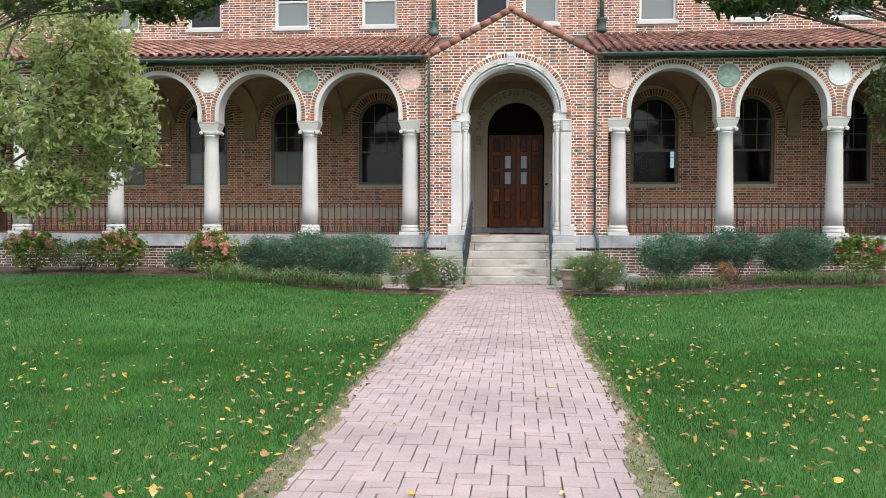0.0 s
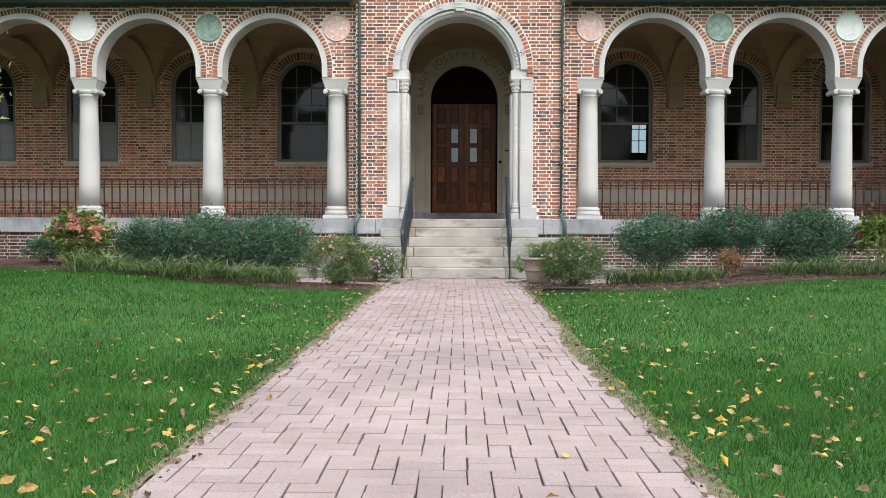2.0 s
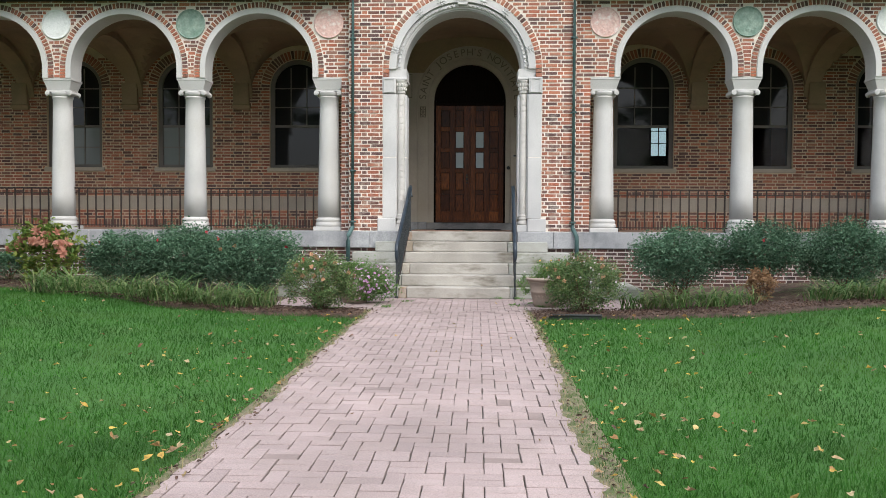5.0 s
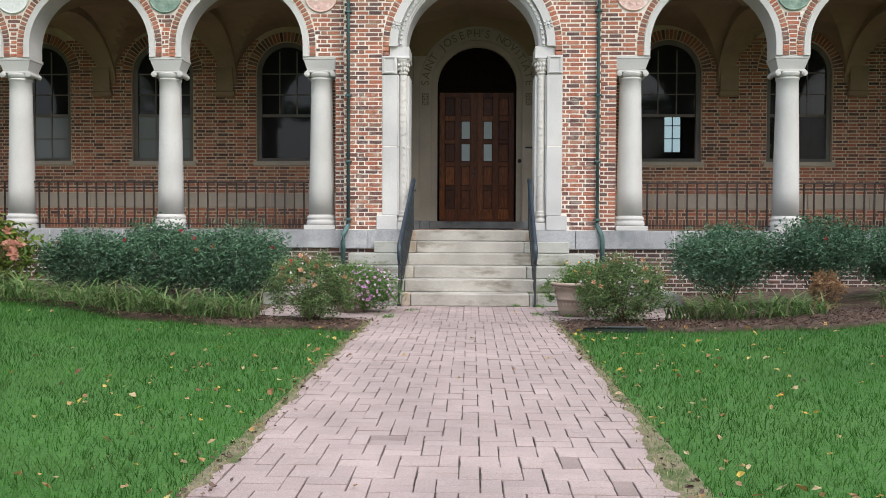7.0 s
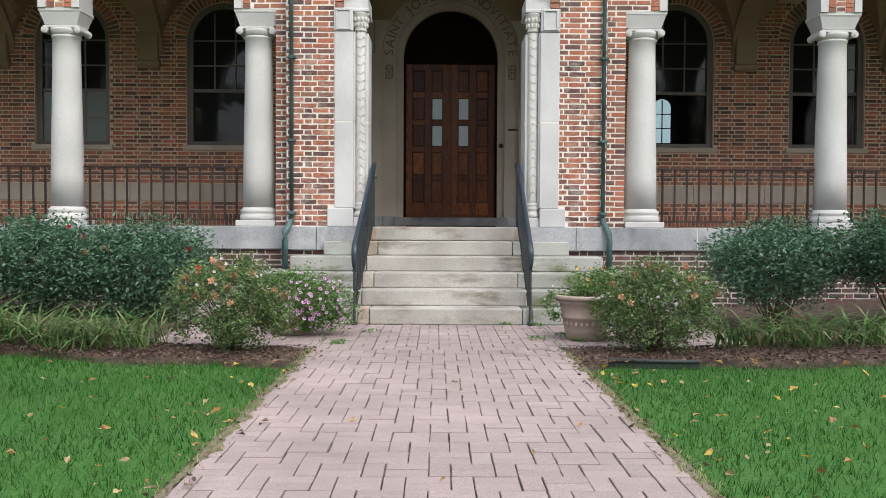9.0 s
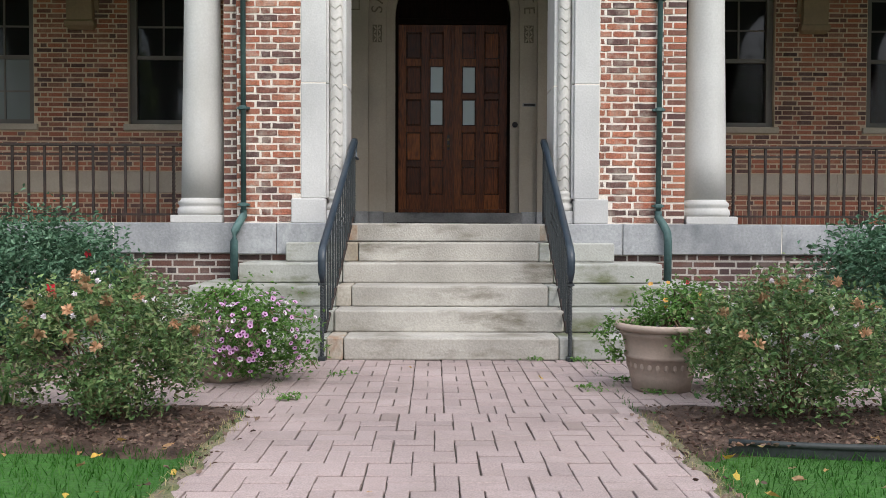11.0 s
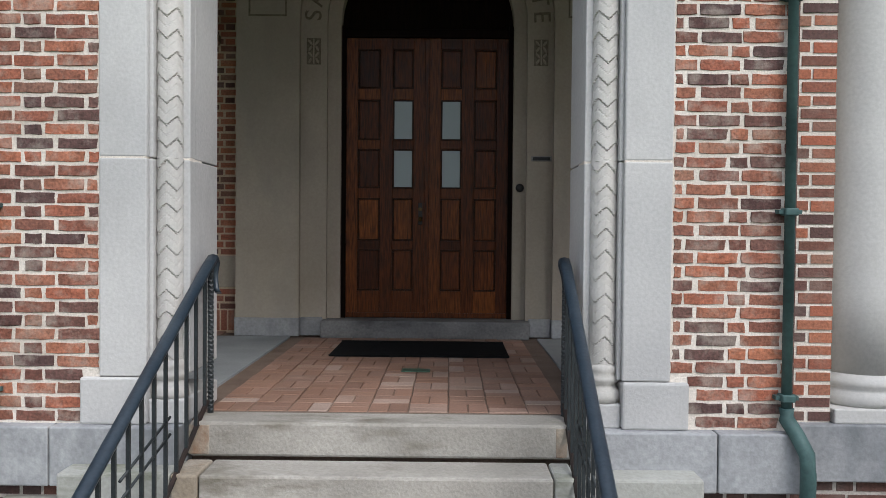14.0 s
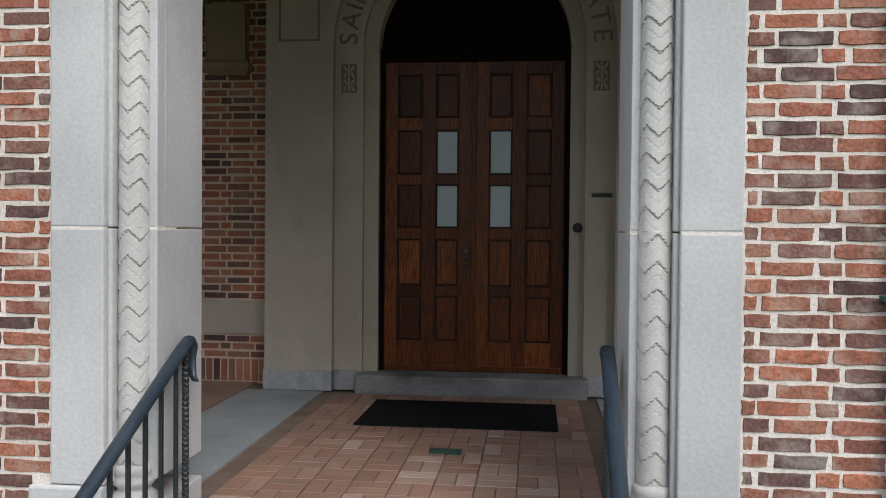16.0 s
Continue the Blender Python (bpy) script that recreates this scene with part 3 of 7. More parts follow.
def base_wall(x0, x1, name):
    w = part(name, boxed(x0, x1, ARC_Y - 0.015, ARC_Y + 0.56, -0.2, 0.76), M_MORTAR_DARK)
    tagged(w, "low dark brick base wall under a stone ledge", "wall", kind="structure")
    v, f = boxes_array(bond(lambda za, zb: [(x0, x1)], -0.044, 0.76, ARC_Y - 0.015, seed=31, proud=0.004))
    tagged(raw("brickwork", v, f, M_BRICK_DARK, w), kind="stuff")
    # ledge stones with fine upright joints
    n = max(1, int(round((x1 - x0) / 1.24)))
    for i in range(n):
        a, b = x0 + (x1 - x0) * i / n, x0 + (x1 - x0) * (i + 1) / n
        part("ledge_joint", boxed(a - 0.0035, a + 0.0035, ARC_Y - 0.061, ARC_Y + 0.5, 0.765, FLOOR_Z - 0.004), M_MORTAR, w)
        part("ledge_stone", boxed(a + 0.003, b - 0.003, ARC_Y - 0.065, ARC_Y + 0.56, 0.76, FLOOR_Z, bevel=0.008), M_STONE_BASE, w)
    return w


base_wall(X_L, CP - 2.02, "wall_base_west")
base_wall(CP + 2.02, X_R, "wall_base_east")
pb = part("wall_portal_base", boxed(CP - 2.02, CP + 2.02, FACE - 0.02, FACE + 0.6, -0.2, 0.76), M_MORTAR_DARK)
tagged(pb, "dark brick base of the portal behind the steps", "wall", kind="structure")
v, f = boxes_array(bond(lambda za, zb: [(CP - 2.02, CP + 2.02)], -0.044, 0.76, FACE - 0.02, seed=33, proud=0.004))
tagged(raw("brickwork", v, f, M_BRICK_DARK, pb), kind="stuff")
for a, b in ((CP - 2.02, CP - 1.62), (CP - 1.614, CP - 0.99), (CP + 0.99, CP + 1.614), (CP + 1.62, CP + 2.02)):
    part("ledge_stone", boxed(a, b, FACE - 0.085, FACE + 0.58, 0.76, FLOOR_Z, bevel=0.008), M_STONE_BASE, pb)

# ---- setting: portal ----
GABLE_Z, APEX_Z, HALF = 5.20, 6.27, 2.0
R_DOORWAY, PORTAL_SPRING, PORTAL_BACK = 0.985, 3.92, 20.22


def gable_half(z):
    return HALF if z < GABLE_Z else HALF * max(0.0, (APEX_Z - z) / (APEX_Z - GABLE_Z))


poly = [(CP - HALF, FLOOR_Z), (CP - 1.40, FLOOR_Z), (CP - 1.40, PORTAL_SPRING)] + arc(CP, PORTAL_SPRING, 1.40, 180, 0, 40)[1:-1] + [
    (CP + 1.40, PORTAL_SPRING), (CP + 1.40, FLOOR_Z), (CP + HALF, FLOOR_Z), (CP + HALF, GABLE_Z), (CP, APEX_Z), (CP - HALF, GABLE_Z)]
portal = part("wall_portal", prism(bmesh.new(), poly, FACE, PORTAL_BACK), M_MORTAR)
tagged(portal, "gabled red brick entrance portal with a round stone arch", "portal", kind="structure")


def portal_free(za, zb):
    h = gable_half(zb) - (0.02 if zb > GABLE_Z else 0.0)
    if h < 0.05:
        return []
    if za < 1.28:
        holes = [(CP - 1.49, CP + 1.49)]
    else:
        holes = round_hole(CP, PORTAL_SPRING, 1.408, FLOOR_Z, za, zb)
    return cut([(CP - h, CP + h)], holes)


portal_bricks = bond(portal_free, FLOOR_Z + 0.004, APEX_Z, FACE, seed=3, proud=0.0045)
near_bricks = [b for b in portal_bricks if b[5] < 3.25]
near_bricks.sort(key=lambda b: b[4])
far_bricks = [b for b in portal_bricks if b[5] >= 3.25] + near_bricks[300:]
v, f = boxes_array(far_bricks)
tagged(raw("brickwork", v, f, M_BRICK, portal), kind="stuff")
# side returns of the portal
for sx in (-1, 1):
    x = CP + sx * HALF
    part("side_brickwork", boxed(min(x, x + sx * 0.006), max(x, x + sx * 0.006), FACE + 0.001, ARC_Y, FLOOR_Z, 3.8), M_BRICK_DARK, portal)

# stone arch: moulded rings, keystone, rosettes
bm = ring(bmesh.new(), CP, PORTAL_SPRING, 1.035, 1.06, FACE + 0.09, PORTAL_BACK + 0.02, n=48)
part("arch_soffit", bm, M_STONE, portal)
for r0, r1, y0 in ((1.055, 1.09, FACE + 0.055), (1.09, 1.135, FACE + 0.02), (1.135, 1.165, FACE + 0.05), (1.165, 1.285, FACE - 0.012)):
    part("arch_moulding", ring(bmesh.new(), CP, PORTAL_SPRING, r0, r1, y0, PORTAL_BACK - 0.1, n=48), M_STONE, portal)
bm = bmesh.new()
for i in range(46):
    t = math.pi * (i + 0.5) / 46
    m = Matrix.Translation((CP + 1.112 * math.cos(t), FACE + 0.018, PORTAL_SPRING + 1.112 * math.sin(t)))
    bmesh.ops.create_icosphere(bm, subdivisions=1, radius=0.021, matrix=m)
part("bead_moulding", bm, M_STONE, portal)
vr = []
for i in range(54):
    a0, a1 = 180 * i / 54 + 0.45, 180 * (i + 1) / 54 - 0.45
    q = [(CP + r * math.cos(radians(t)), PORTAL_SPRING + r * math.sin(radians(t))) for r, t in ((1.297, a0), (1.395, a0), (1.395, a1), (1.297, a1))]
    bm = prism(bmesh.new(), q, FACE - 0.013, FACE + 0.03)
    part("voussoir", bm, M_BRICK_P, portal)
part("voussoir_bed", ring(bmesh.new(), CP, PORTAL_SPRING, 1.284, 1.402, FACE - 0.004, FACE + 0.05, n=48), M_MORTAR, portal)
for t in (16, 52, 72, 108, 128, 164):
    c = Matrix.Translation((CP + 1.225 * math.cos(radians(t)), FACE - 0.016, PORTAL_SPRING + 1.225 * math.sin(radians(t)))) @ Matrix.Rotation(-radians(t), 4, "Y")
    bm = bmesh.new()
    bmesh.ops.create_icosphere(bm, subdivisions=1, radius=0.026, matrix=c)
    for k in range(8):
        a, far = k * math.pi / 4, 0.062 if k % 2 else 0.05
        p = Matrix.Translation((far * math.cos(a), 0.004, far * math.sin(a))) @ Matrix.Rotation(-a, 4, "Y")
        bmesh.ops.create_icosphere(bm, subdivisions=1, radius=0.03, matrix=c @ p @ Matrix.Diagonal((1.1, 0.55, 0.5, 1)))
    part("rosette", bm, M_STONE, portal, "carved leaf rosette")
bm = bmesh.new()
for i in range(64):
    t = math.pi * (i + 0.5) / 64
    m = Matrix.Translation((CP + 1.152 * math.cos(t), FACE + 0.045, PORTAL_SPRING + 1.152 * math.sin(t))) @ Matrix.Rotation(-t + (0.7 if i % 2 else -0.7), 4, "Y")
    bmesh.ops.create_icosphere(bm, subdivisions=1, radius=0.026, matrix=m @ Matrix.Diagonal((0.42, 0.5, 1.0, 1)))
part("leaf_moulding", bm, M_STONE, portal, "carved leaf band of the arch")
bm = bmesh.new()
prism(bm, [(CP - 0.085, 5.03), (CP + 0.085, 5.03), (CP + 0.115, 5.31), (CP - 0.115, 5.31)], FACE - 0.055, FACE + 0.05)
key = part("keystone", bm, M_STONE, portal)
bm = bmesh.new()
for a in (-0.045, 0.0, 0.045):
    box(bm, CP + a - 0.008, CP + a + 0.008, FACE - 0.07, FACE - 0.05, 5.09, 5.26)
for z in (5.1, 5.17, 5.24):
    box(bm, CP - 0.07, CP + 0.07, FACE - 0.068, FACE - 0.05, z - 0.008, z + 0.008)
part("keystone_relief", bm, M_STONE, portal)


def twist_colonnette(x):
    """Carved chevron shaft: rounded zigzag bands up a round shaft."""
    bm = bmesh.new()
    seg, y, z0, z1, step = 48, FACE + 0.10, 1.36, 3.50, 0.005
    n = int((z1 - z0) / step)
    rings = []
    for i in range(n + 1):
        z = z0 + i * step
        rr = []
        for k in range(seg):
            a = 2 * math.pi * k / seg
            zig = abs(((4 * a / (2 * math.pi) + (0.0 if z > 2.361 else 0.5)) % 1.0) * 2 - 1)
            w = (z / 0.107 + zig * 0.42) % 1.0
            r = 0.0675 - 0.0055 * w - (0.004 if w > 0.93 else 0.0) - (0.0016 if 0.46 < w < 0.54 else 0.0)
            rr.append(bm.verts.new((x + r * math.cos(a), y + r * math.sin(a), z)))
        rings.append(rr)
    for a, b in zip(rings, rings[1:]):
        for k in range(seg):
            bm.faces.new((a[k], a[(k + 1) % seg], b[(k + 1) % seg], b[k]))
    return bm


M_CARVED = surface("carved_limestone", [(0.44, 0.425, 0.40), (0.56, 0.535, 0.50)], 1.1, 55, 0.85, 0.15, spread=0.08, stain=((0.36, 0.35, 0.34), 0.4, 2.2, (1, 1, 0.4)))
for s in (-1, 1):
    def xr(a, b):
        return (min(CP + s * a, CP + s * b), max(CP + s * a, CP + s * b))
    for z0, z1 in ((1.285, 2.358), (2.364, 3.478)):
        a, b = xr(1.165, 1.40)
        part("jamb_stone", boxed(a, b, FACE - 0.012, PORTAL_BACK, z0, z1, bevel=0.008), M_STONE, portal)
        a, b = xr(1.145, 1.166)
        part("jamb_bead", boxed(a, b, FACE + 0.02, FACE + 0.30, z0, z1, bevel=0.006), M_STONE, portal)
        a, b = xr(R_DOORWAY, 1.146)
        part("jamb_stone", boxed(a, b, FACE + 0.175, PORTAL_BACK, z0, z1, bevel=0.006), M_STONE, portal)
        a, b = xr(R_DOORWAY + 0.001, 1.026)
        part("jamb_stone", boxed(a, b, FACE + 0.10, FACE + 0.2, z0, z1, bevel=0.008), M_STONE, portal)
    for a, b, y in ((1.168, 1.398, FACE - 0.009), (R_DOORWAY + 0.002, 1.024, FACE + 0.103)):
        a, b = xr(a, b)
        part("joint_mortar", boxed(a, b, y, FACE + 0.3, 2.352, 2.37), M_MORTAR, portal)
    # plinth with sloped top
    a, b = xr(1.165, 1.49)
    part("plinth", boxed(a, b, FACE - 0.03, FACE + 0.2, FLOOR_Z, 1.282, bevel=0.012), M_STONE, portal)
    a, b = xr(R_DOORWAY - 0.004, 1.166)
    part("plinth", boxed(a, b, FACE + 0.005, PORTAL_BACK, FLOOR_Z, 1.17, bevel=0.01), M_STONE, portal)
    x = CP + s * 1.085
    part("colonnette_base", lathe(bmesh.new(), [(0.092, 1.17), (0.098, 1.195), (0.092, 1.225), (0.072, 1.245), (0.07, 1.26), (0.086, 1.275), (0.084, 1.295), (0.072, 1.31), (0.08, 1.325), (0.078, 1.345), (0.064, 1.36)], x, FACE + 0.10), M_CARVED, portal)
    part("colonnette", twist_colonnette(x), M_CARVED, portal, "carved chevron stone shaft")
    bm = lathe(bmesh.new(), [(0.07, 3.49), (0.082, 3.505), (0.07, 3.52), (0.075, 3.56), (0.10, 3.70), (0.115, 3.72)], x, FACE + 0.10)
    for k in range(12):
        a = 2 * math.pi * k / 12
        for zc, rc in ((3.57, 0.082), (3.64, 0.094)):
            bmesh.ops.create_icosphere(bm, subdivisions=1, radius=0.024, matrix=Matrix.Translation((x + rc * math.cos(a + zc * 9), FACE + 0.10 + rc * math.sin(a + zc * 9), zc)) @ Matrix.Diagonal((0.8, 0.8, 1.5, 1)))
    part("colonnette_capital", bm, M_CARVED, portal, "carved leafy capital")
    a, b = xr(R_DOORWAY - 0.01, 1.17)
    part("abacus", boxed(a, b, FACE - 0.005, PORTAL_BACK + 0.01, 3.725, 3.765, bevel=0.01), M_STONE, portal)
    a, b = xr(1.17, 1.41)
    part("impost_block", boxed(a, b, FACE - 0.02, FACE + 0.3, 3.485, 3.77, bevel=0.008), M_STONE, portal)
    bm = bmesh.new()
    lo, hi = xr(1.195, 1.385)
    for (x0, x1, z0, z1) in ((lo, hi, 3.50, 3.522), (lo, hi, 3.735, 3.757), (lo, lo + 0.022, 3.522, 3.735), (hi - 0.022, hi, 3.522, 3.735)):
        box(bm, x0, x1, FACE - 0.036, FACE - 0.015, z0, z1, bevel=0.004)
    part("impost_border", bm, M_STONE, portal, "carved border of the impost block")
    a, b = xr(R_DOORWAY, 1.29)
    part("arch_foot", boxed(a, b, FACE + 0.03, PORTAL_BACK, 3.765, PORTAL_SPRING), M_STONE, portal)
    a, b = xr(1.288, 1.40)
    for k in range(2):
        part("voussoir", boxed(a + 0.004, b - 0.006, FACE - 0.013, FACE + 0.03, 3.776 + 0.074 * k, 3.835 + 0.074 * k), M_BRICK_P, portal)

# coping tiles up the gable slopes
slope = math.atan2(APEX_Z - GABLE_Z, HALF)
for s in (-1, 1):
    for k in range(9):
        t0, t1 = k / 9, (k + 1.12) / 9
        bm = bmesh.new()
        p0 = Vector((CP + s * (HALF + 0.14) * (1 - t0), FACE + 0.02, GABLE_Z - 0.06 + (APEX_Z - GABLE_Z + 0.08) * t0))
        p1 = Vector((CP + s * (HALF + 0.14) * (1 - min(1, t1)), FACE + 0.02, GABLE_Z - 0.06 + (APEX_Z - GABLE_Z + 0.08) * min(1, t1)))
        tube(bm, [p0 + Vector((0, 0, 0.055)), p1 + Vector((0, 0, 0.04))], 0.088, 10, r_end=0.075)
        part("coping_tile", bm, M_TILE_P, portal, "terracotta gable coping tile")
part("ridge_cap", lathe(bmesh.new(), [(0.09, APEX_Z + 0.02), (0.10, APEX_Z + 0.08), (0.07, APEX_Z + 0.15), (0.02, APEX_Z + 0.18)], CP, FACE + 0.02, 12), M_TILE_P, portal)

# ---- setting: loggia floor, ceiling, back wall ----
M_PORCH_MORTAR = surface("porch_mortar", [(0.13, 0.09, 0.068), (0.19, 0.14, 0.11)], 5, 80, 0.95, 0.3, spread=0.2)
fl = part("floor", box(boxed(X_L, X_R, ARC_Y + 0.46, BACK_Y + 0.2, 0.7, FLOOR_Z - 0.012), CP - 1.4, CP + 1.4, FACE + 0.15, ARC_Y + 0.47, 0.7, FLOOR_Z - 0.007), M_PORCH_MORTAR)
tagged(fl, "reddish brick porch floor laid in basketweave", "floor", kind="structure")
for x0, x1 in ((CP - 1.75, CP - 1.10), (CP + 1.10, CP + 1.75)):
    part("slate_band", boxed(x0, x1, PORTAL_BACK + 0.02, 23.02, FLOOR_Z - 0.03, FLOOR_Z + 0.003, bevel=0.003), M_SLATE, fl, "grey slate floor band")
for x0, x1 in ((X_L, CP - 1.76), (CP + 1.76, X_R)):
    part("floor_panel", boxed(x0, x1, ARC_Y + 0.56, BACK_Y, FLOOR_Z - 0.03, FLOOR_Z + 0.001), M_PORCH_J, fl)


def vault():
    """Groined plaster vaults, one bay after another, with a barrel behind the portal."""
    v, f = [], []
    y0, y1 = ARC_Y + 0.37, BACK_Y + 0.01
    n = 22

    def bay(xa, xb, base, rise, barrel):
        k0 = len(v)
        for j in range(n + 1):
            for i in range(n + 1):
                # finer towards the edges, where the vault is steep
                p, q = -math.cos(math.pi * i / n), -math.cos(math.pi * j / n)
                hx, hy = math.sqrt(max(0, 1 - p * p)), math.sqrt(max(0, 1 - q * q))
                h = hx if barrel else max(hx, hy)
                v.append((xa + (xb - xa) * (p + 1) / 2, y0 + (y1 - y0) * (q + 1) / 2, base + rise * h))
        for j in range(n):
            for i in range(n):
                a = k0 + j * (n + 1) + i
                f.append((a, a + n + 1, a + n + 2, a + 1))

    for cols in (sorted(COLS_L), sorted(COLS_R)):
        for a, b in zip(cols, cols[1:]):
            bay(a + 0.1, b - 0.1, 3.85, 1.25, False)
    bay(COLS_L[0] + 0.1, COLS_R[0] - 0.1, 3.85, 1.36, False)
    ob = raw("ceiling", v, f, M_PLASTER, smooth=False)
    bm = bmesh.new()
    # transverse arches between the bays
    for c in COLS_L + COLS_R:
        mid, half = (y0 + y1) / 2, (y1 - y0) / 2
        prev = None
        for i in range(25):
            t = math.pi * i / 24
            y, z = mid - half * math.cos(t), 3.80 + 1.16 * math.sin(t)
            cur = [bm.verts.new((c + d, y, z + e)) for d, e in ((-0.17, 0.0), (0.17, 0.0), (0.17, 0.4), (-0.17, 0.4))]
            if prev:
                for k in range(4):
                    bm.faces.new((prev[k], prev[(k + 1) % 4], cur[(k + 1) % 4], cur[k]))
            prev = cur
    bmesh.ops.recalc_face_normals(bm, faces=bm.faces)
    part("vault_rib", bm, M_PLASTER, ob)
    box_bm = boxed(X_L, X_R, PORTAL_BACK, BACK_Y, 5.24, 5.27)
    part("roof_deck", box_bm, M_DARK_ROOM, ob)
    return tagged(ob, "tan plaster groin vault over the loggia", "ceiling", kind="structure")


vault()
WIN_X = [(-3.98, 1.25), (-6.52, 1.25), (-9.03, 1.25), (-11.5, 1.25), (-14.0, 1.25), (3.63, 1.30), (6.20, 1.28), (8.75, 1.2)]
SILL_Z, WIN_SPRING = 2.40, 4.17
DOOR_HALF, DOOR_FOOT, DOOR_SPRING = 0.785, 1.20, 3.87


def arched_wall(bm, holes, x0, x1, z0, z1, y0, y1):
    """Wall slabs round arched holes (cx, half width, foot, spring)."""
    x = x0
    for cx, h, foot, spring in sorted(holes):
        box(bm, x, cx - h, y0, y1, z0, z1)
        if foot > z0 + 0.001:
            box(bm, cx - h, cx + h, y0, y1, z0, foot)
        prism(bm, [(cx - h, z1), (cx - h, spring)] + arc(cx, spring, h, 180, 0, 24)[1:-1] + [(cx + h, spring), (cx + h, z1)], y0, y1)
        x = cx + h
    box(bm, x, x1, y0, y1, z0, z1)
    return bm


# rear wall joints: the loggia's shade is put into a darker tan mortar
M_MORTAR_BACK = surface("shaded_mortar", [(0.46, 0.36, 0.25), (0.58, 0.47, 0.34)], 3, 90, 0.95, 0.5, spread=0.15)
holes = [(c, w / 2, SILL_Z, WIN_SPRING) for c, w in WIN_X] + [(CD, DOOR_HALF, FLOOR_Z, DOOR_SPRING)]
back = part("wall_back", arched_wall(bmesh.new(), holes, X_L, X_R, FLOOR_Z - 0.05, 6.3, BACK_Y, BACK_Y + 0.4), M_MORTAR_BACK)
tagged(back, "dark red brick rear wall of the loggia with arched windows", "wall", kind="structure")


def back_free(za, zb):
    hs = [(CD - 1.70, CD + 1.70)]
    for c, w in WIN_X:
        if zb > SILL_Z - 0.10 and za < SILL_Z + 0.02:
            hs.append((c - w / 2 - 0.06, c + w / 2 + 0.06))
        hs += round_hole(c, WIN_SPRING, w / 2 + 0.20, WIN_SPRING, za, zb) if za > WIN_SPRING else (round_hole(c, WIN_SPRING, w / 2 + 0.01, SILL_Z, za, zb))
    return cut([(X_L, X_R)], hs)


bb = bond(back_free, 1.76, 4.85, BACK_Y, seed=11, proud=0.004) + bond(back_free, 1.255, 1.46, BACK_Y, seed=12, proud=0.004)
for x in np.arange(X_L, X_R, 0.0675):
    if abs(x - CD) > 1.75:
        bb.append((x + 0.008, x + 0.0595, BACK_Y - 0.009, BACK_Y + 0.03, FLOOR_Z + 0.012, 1.247))
v, f = boxes_array(bb)
tagged(raw("brickwork", v, f, M_BRICK, back), kind="stuff")
for x0, x1 in ((X_L, CD - 1.70), (CD + 1.70, X_R)):
    n = int((x1 - x0) / 1.3) + 1
    for i in range(n):
        part("belt_stone", boxed(x0 + (x1 - x0) * i / n + 0.003, x0 + (x1 - x0) * (i + 1) / n - 0.003, BACK_Y - 0.02, BACK_Y + 0.05, 1.465, 1.755, bevel=0.005), M_DOORSTONE, back)
for c, w in WIN_X:
    hv, hf = [], []
    for i in range(30):
        a0, a1 = 180 * i / 30 + 0.9, 180 * (i + 1) / 30 - 0.9
        q = [(c + r * math.cos(radians(t)), WIN_SPRING + r * math.sin(radians(t))) for r, t in ((w / 2 + 0.005, a0), (w / 2 + 0.19, a0), (w / 2 + 0.19, a1), (w / 2 + 0.005, a1))]
        k = len(hv)
        for y in (BACK_Y - 0.012, BACK_Y + 0.02):
            hv += [(x, y, z) for x, z in q]
        hf += [(k, k + 1, k + 2, k + 3)] + [(k + j, k + 4 + j, k + 4 + (j + 1) % 4, k + (j + 1) % 4) for j in range(4)]
    tagged(raw("voussoir_ring", hv, hf, M_BRICK, back), kind="stuff")


def corbel(x):
    bm = bmesh.new()
    prev = None
    for z, h, d in ((3.68, 0.16, 0.05), (3.72, 0.20, 0.10), (3.78, 0.20, 0.12), (3.80, 0.172, 0.10), (4.27, 0.172, 0.124)):
        cur = [bm.verts.new(p) for p in ((x - h, BACK_Y, z), (x - h, BACK_Y - d, z), (x + h, BACK_Y - d, z), (x + h, BACK_Y, z))]
        if prev:
            for k in range(4):
                bm.faces.new((prev[k], prev[(k + 1) % 4], cur[(k + 1) % 4], cur[k]))
        else:
            bm.faces.new(cur)
        prev = cur
    bmesh.ops.recalc_face_normals(bm, faces=bm.faces)
    return part("corbel", bm, M_PLASTER, back, "plaster vault corbel")


for c in [-2.28 / 1.012, 1.95 / 1.012] + COLS_L[1:] + COLS_R[1:]:
    corbel(c * 1.012)

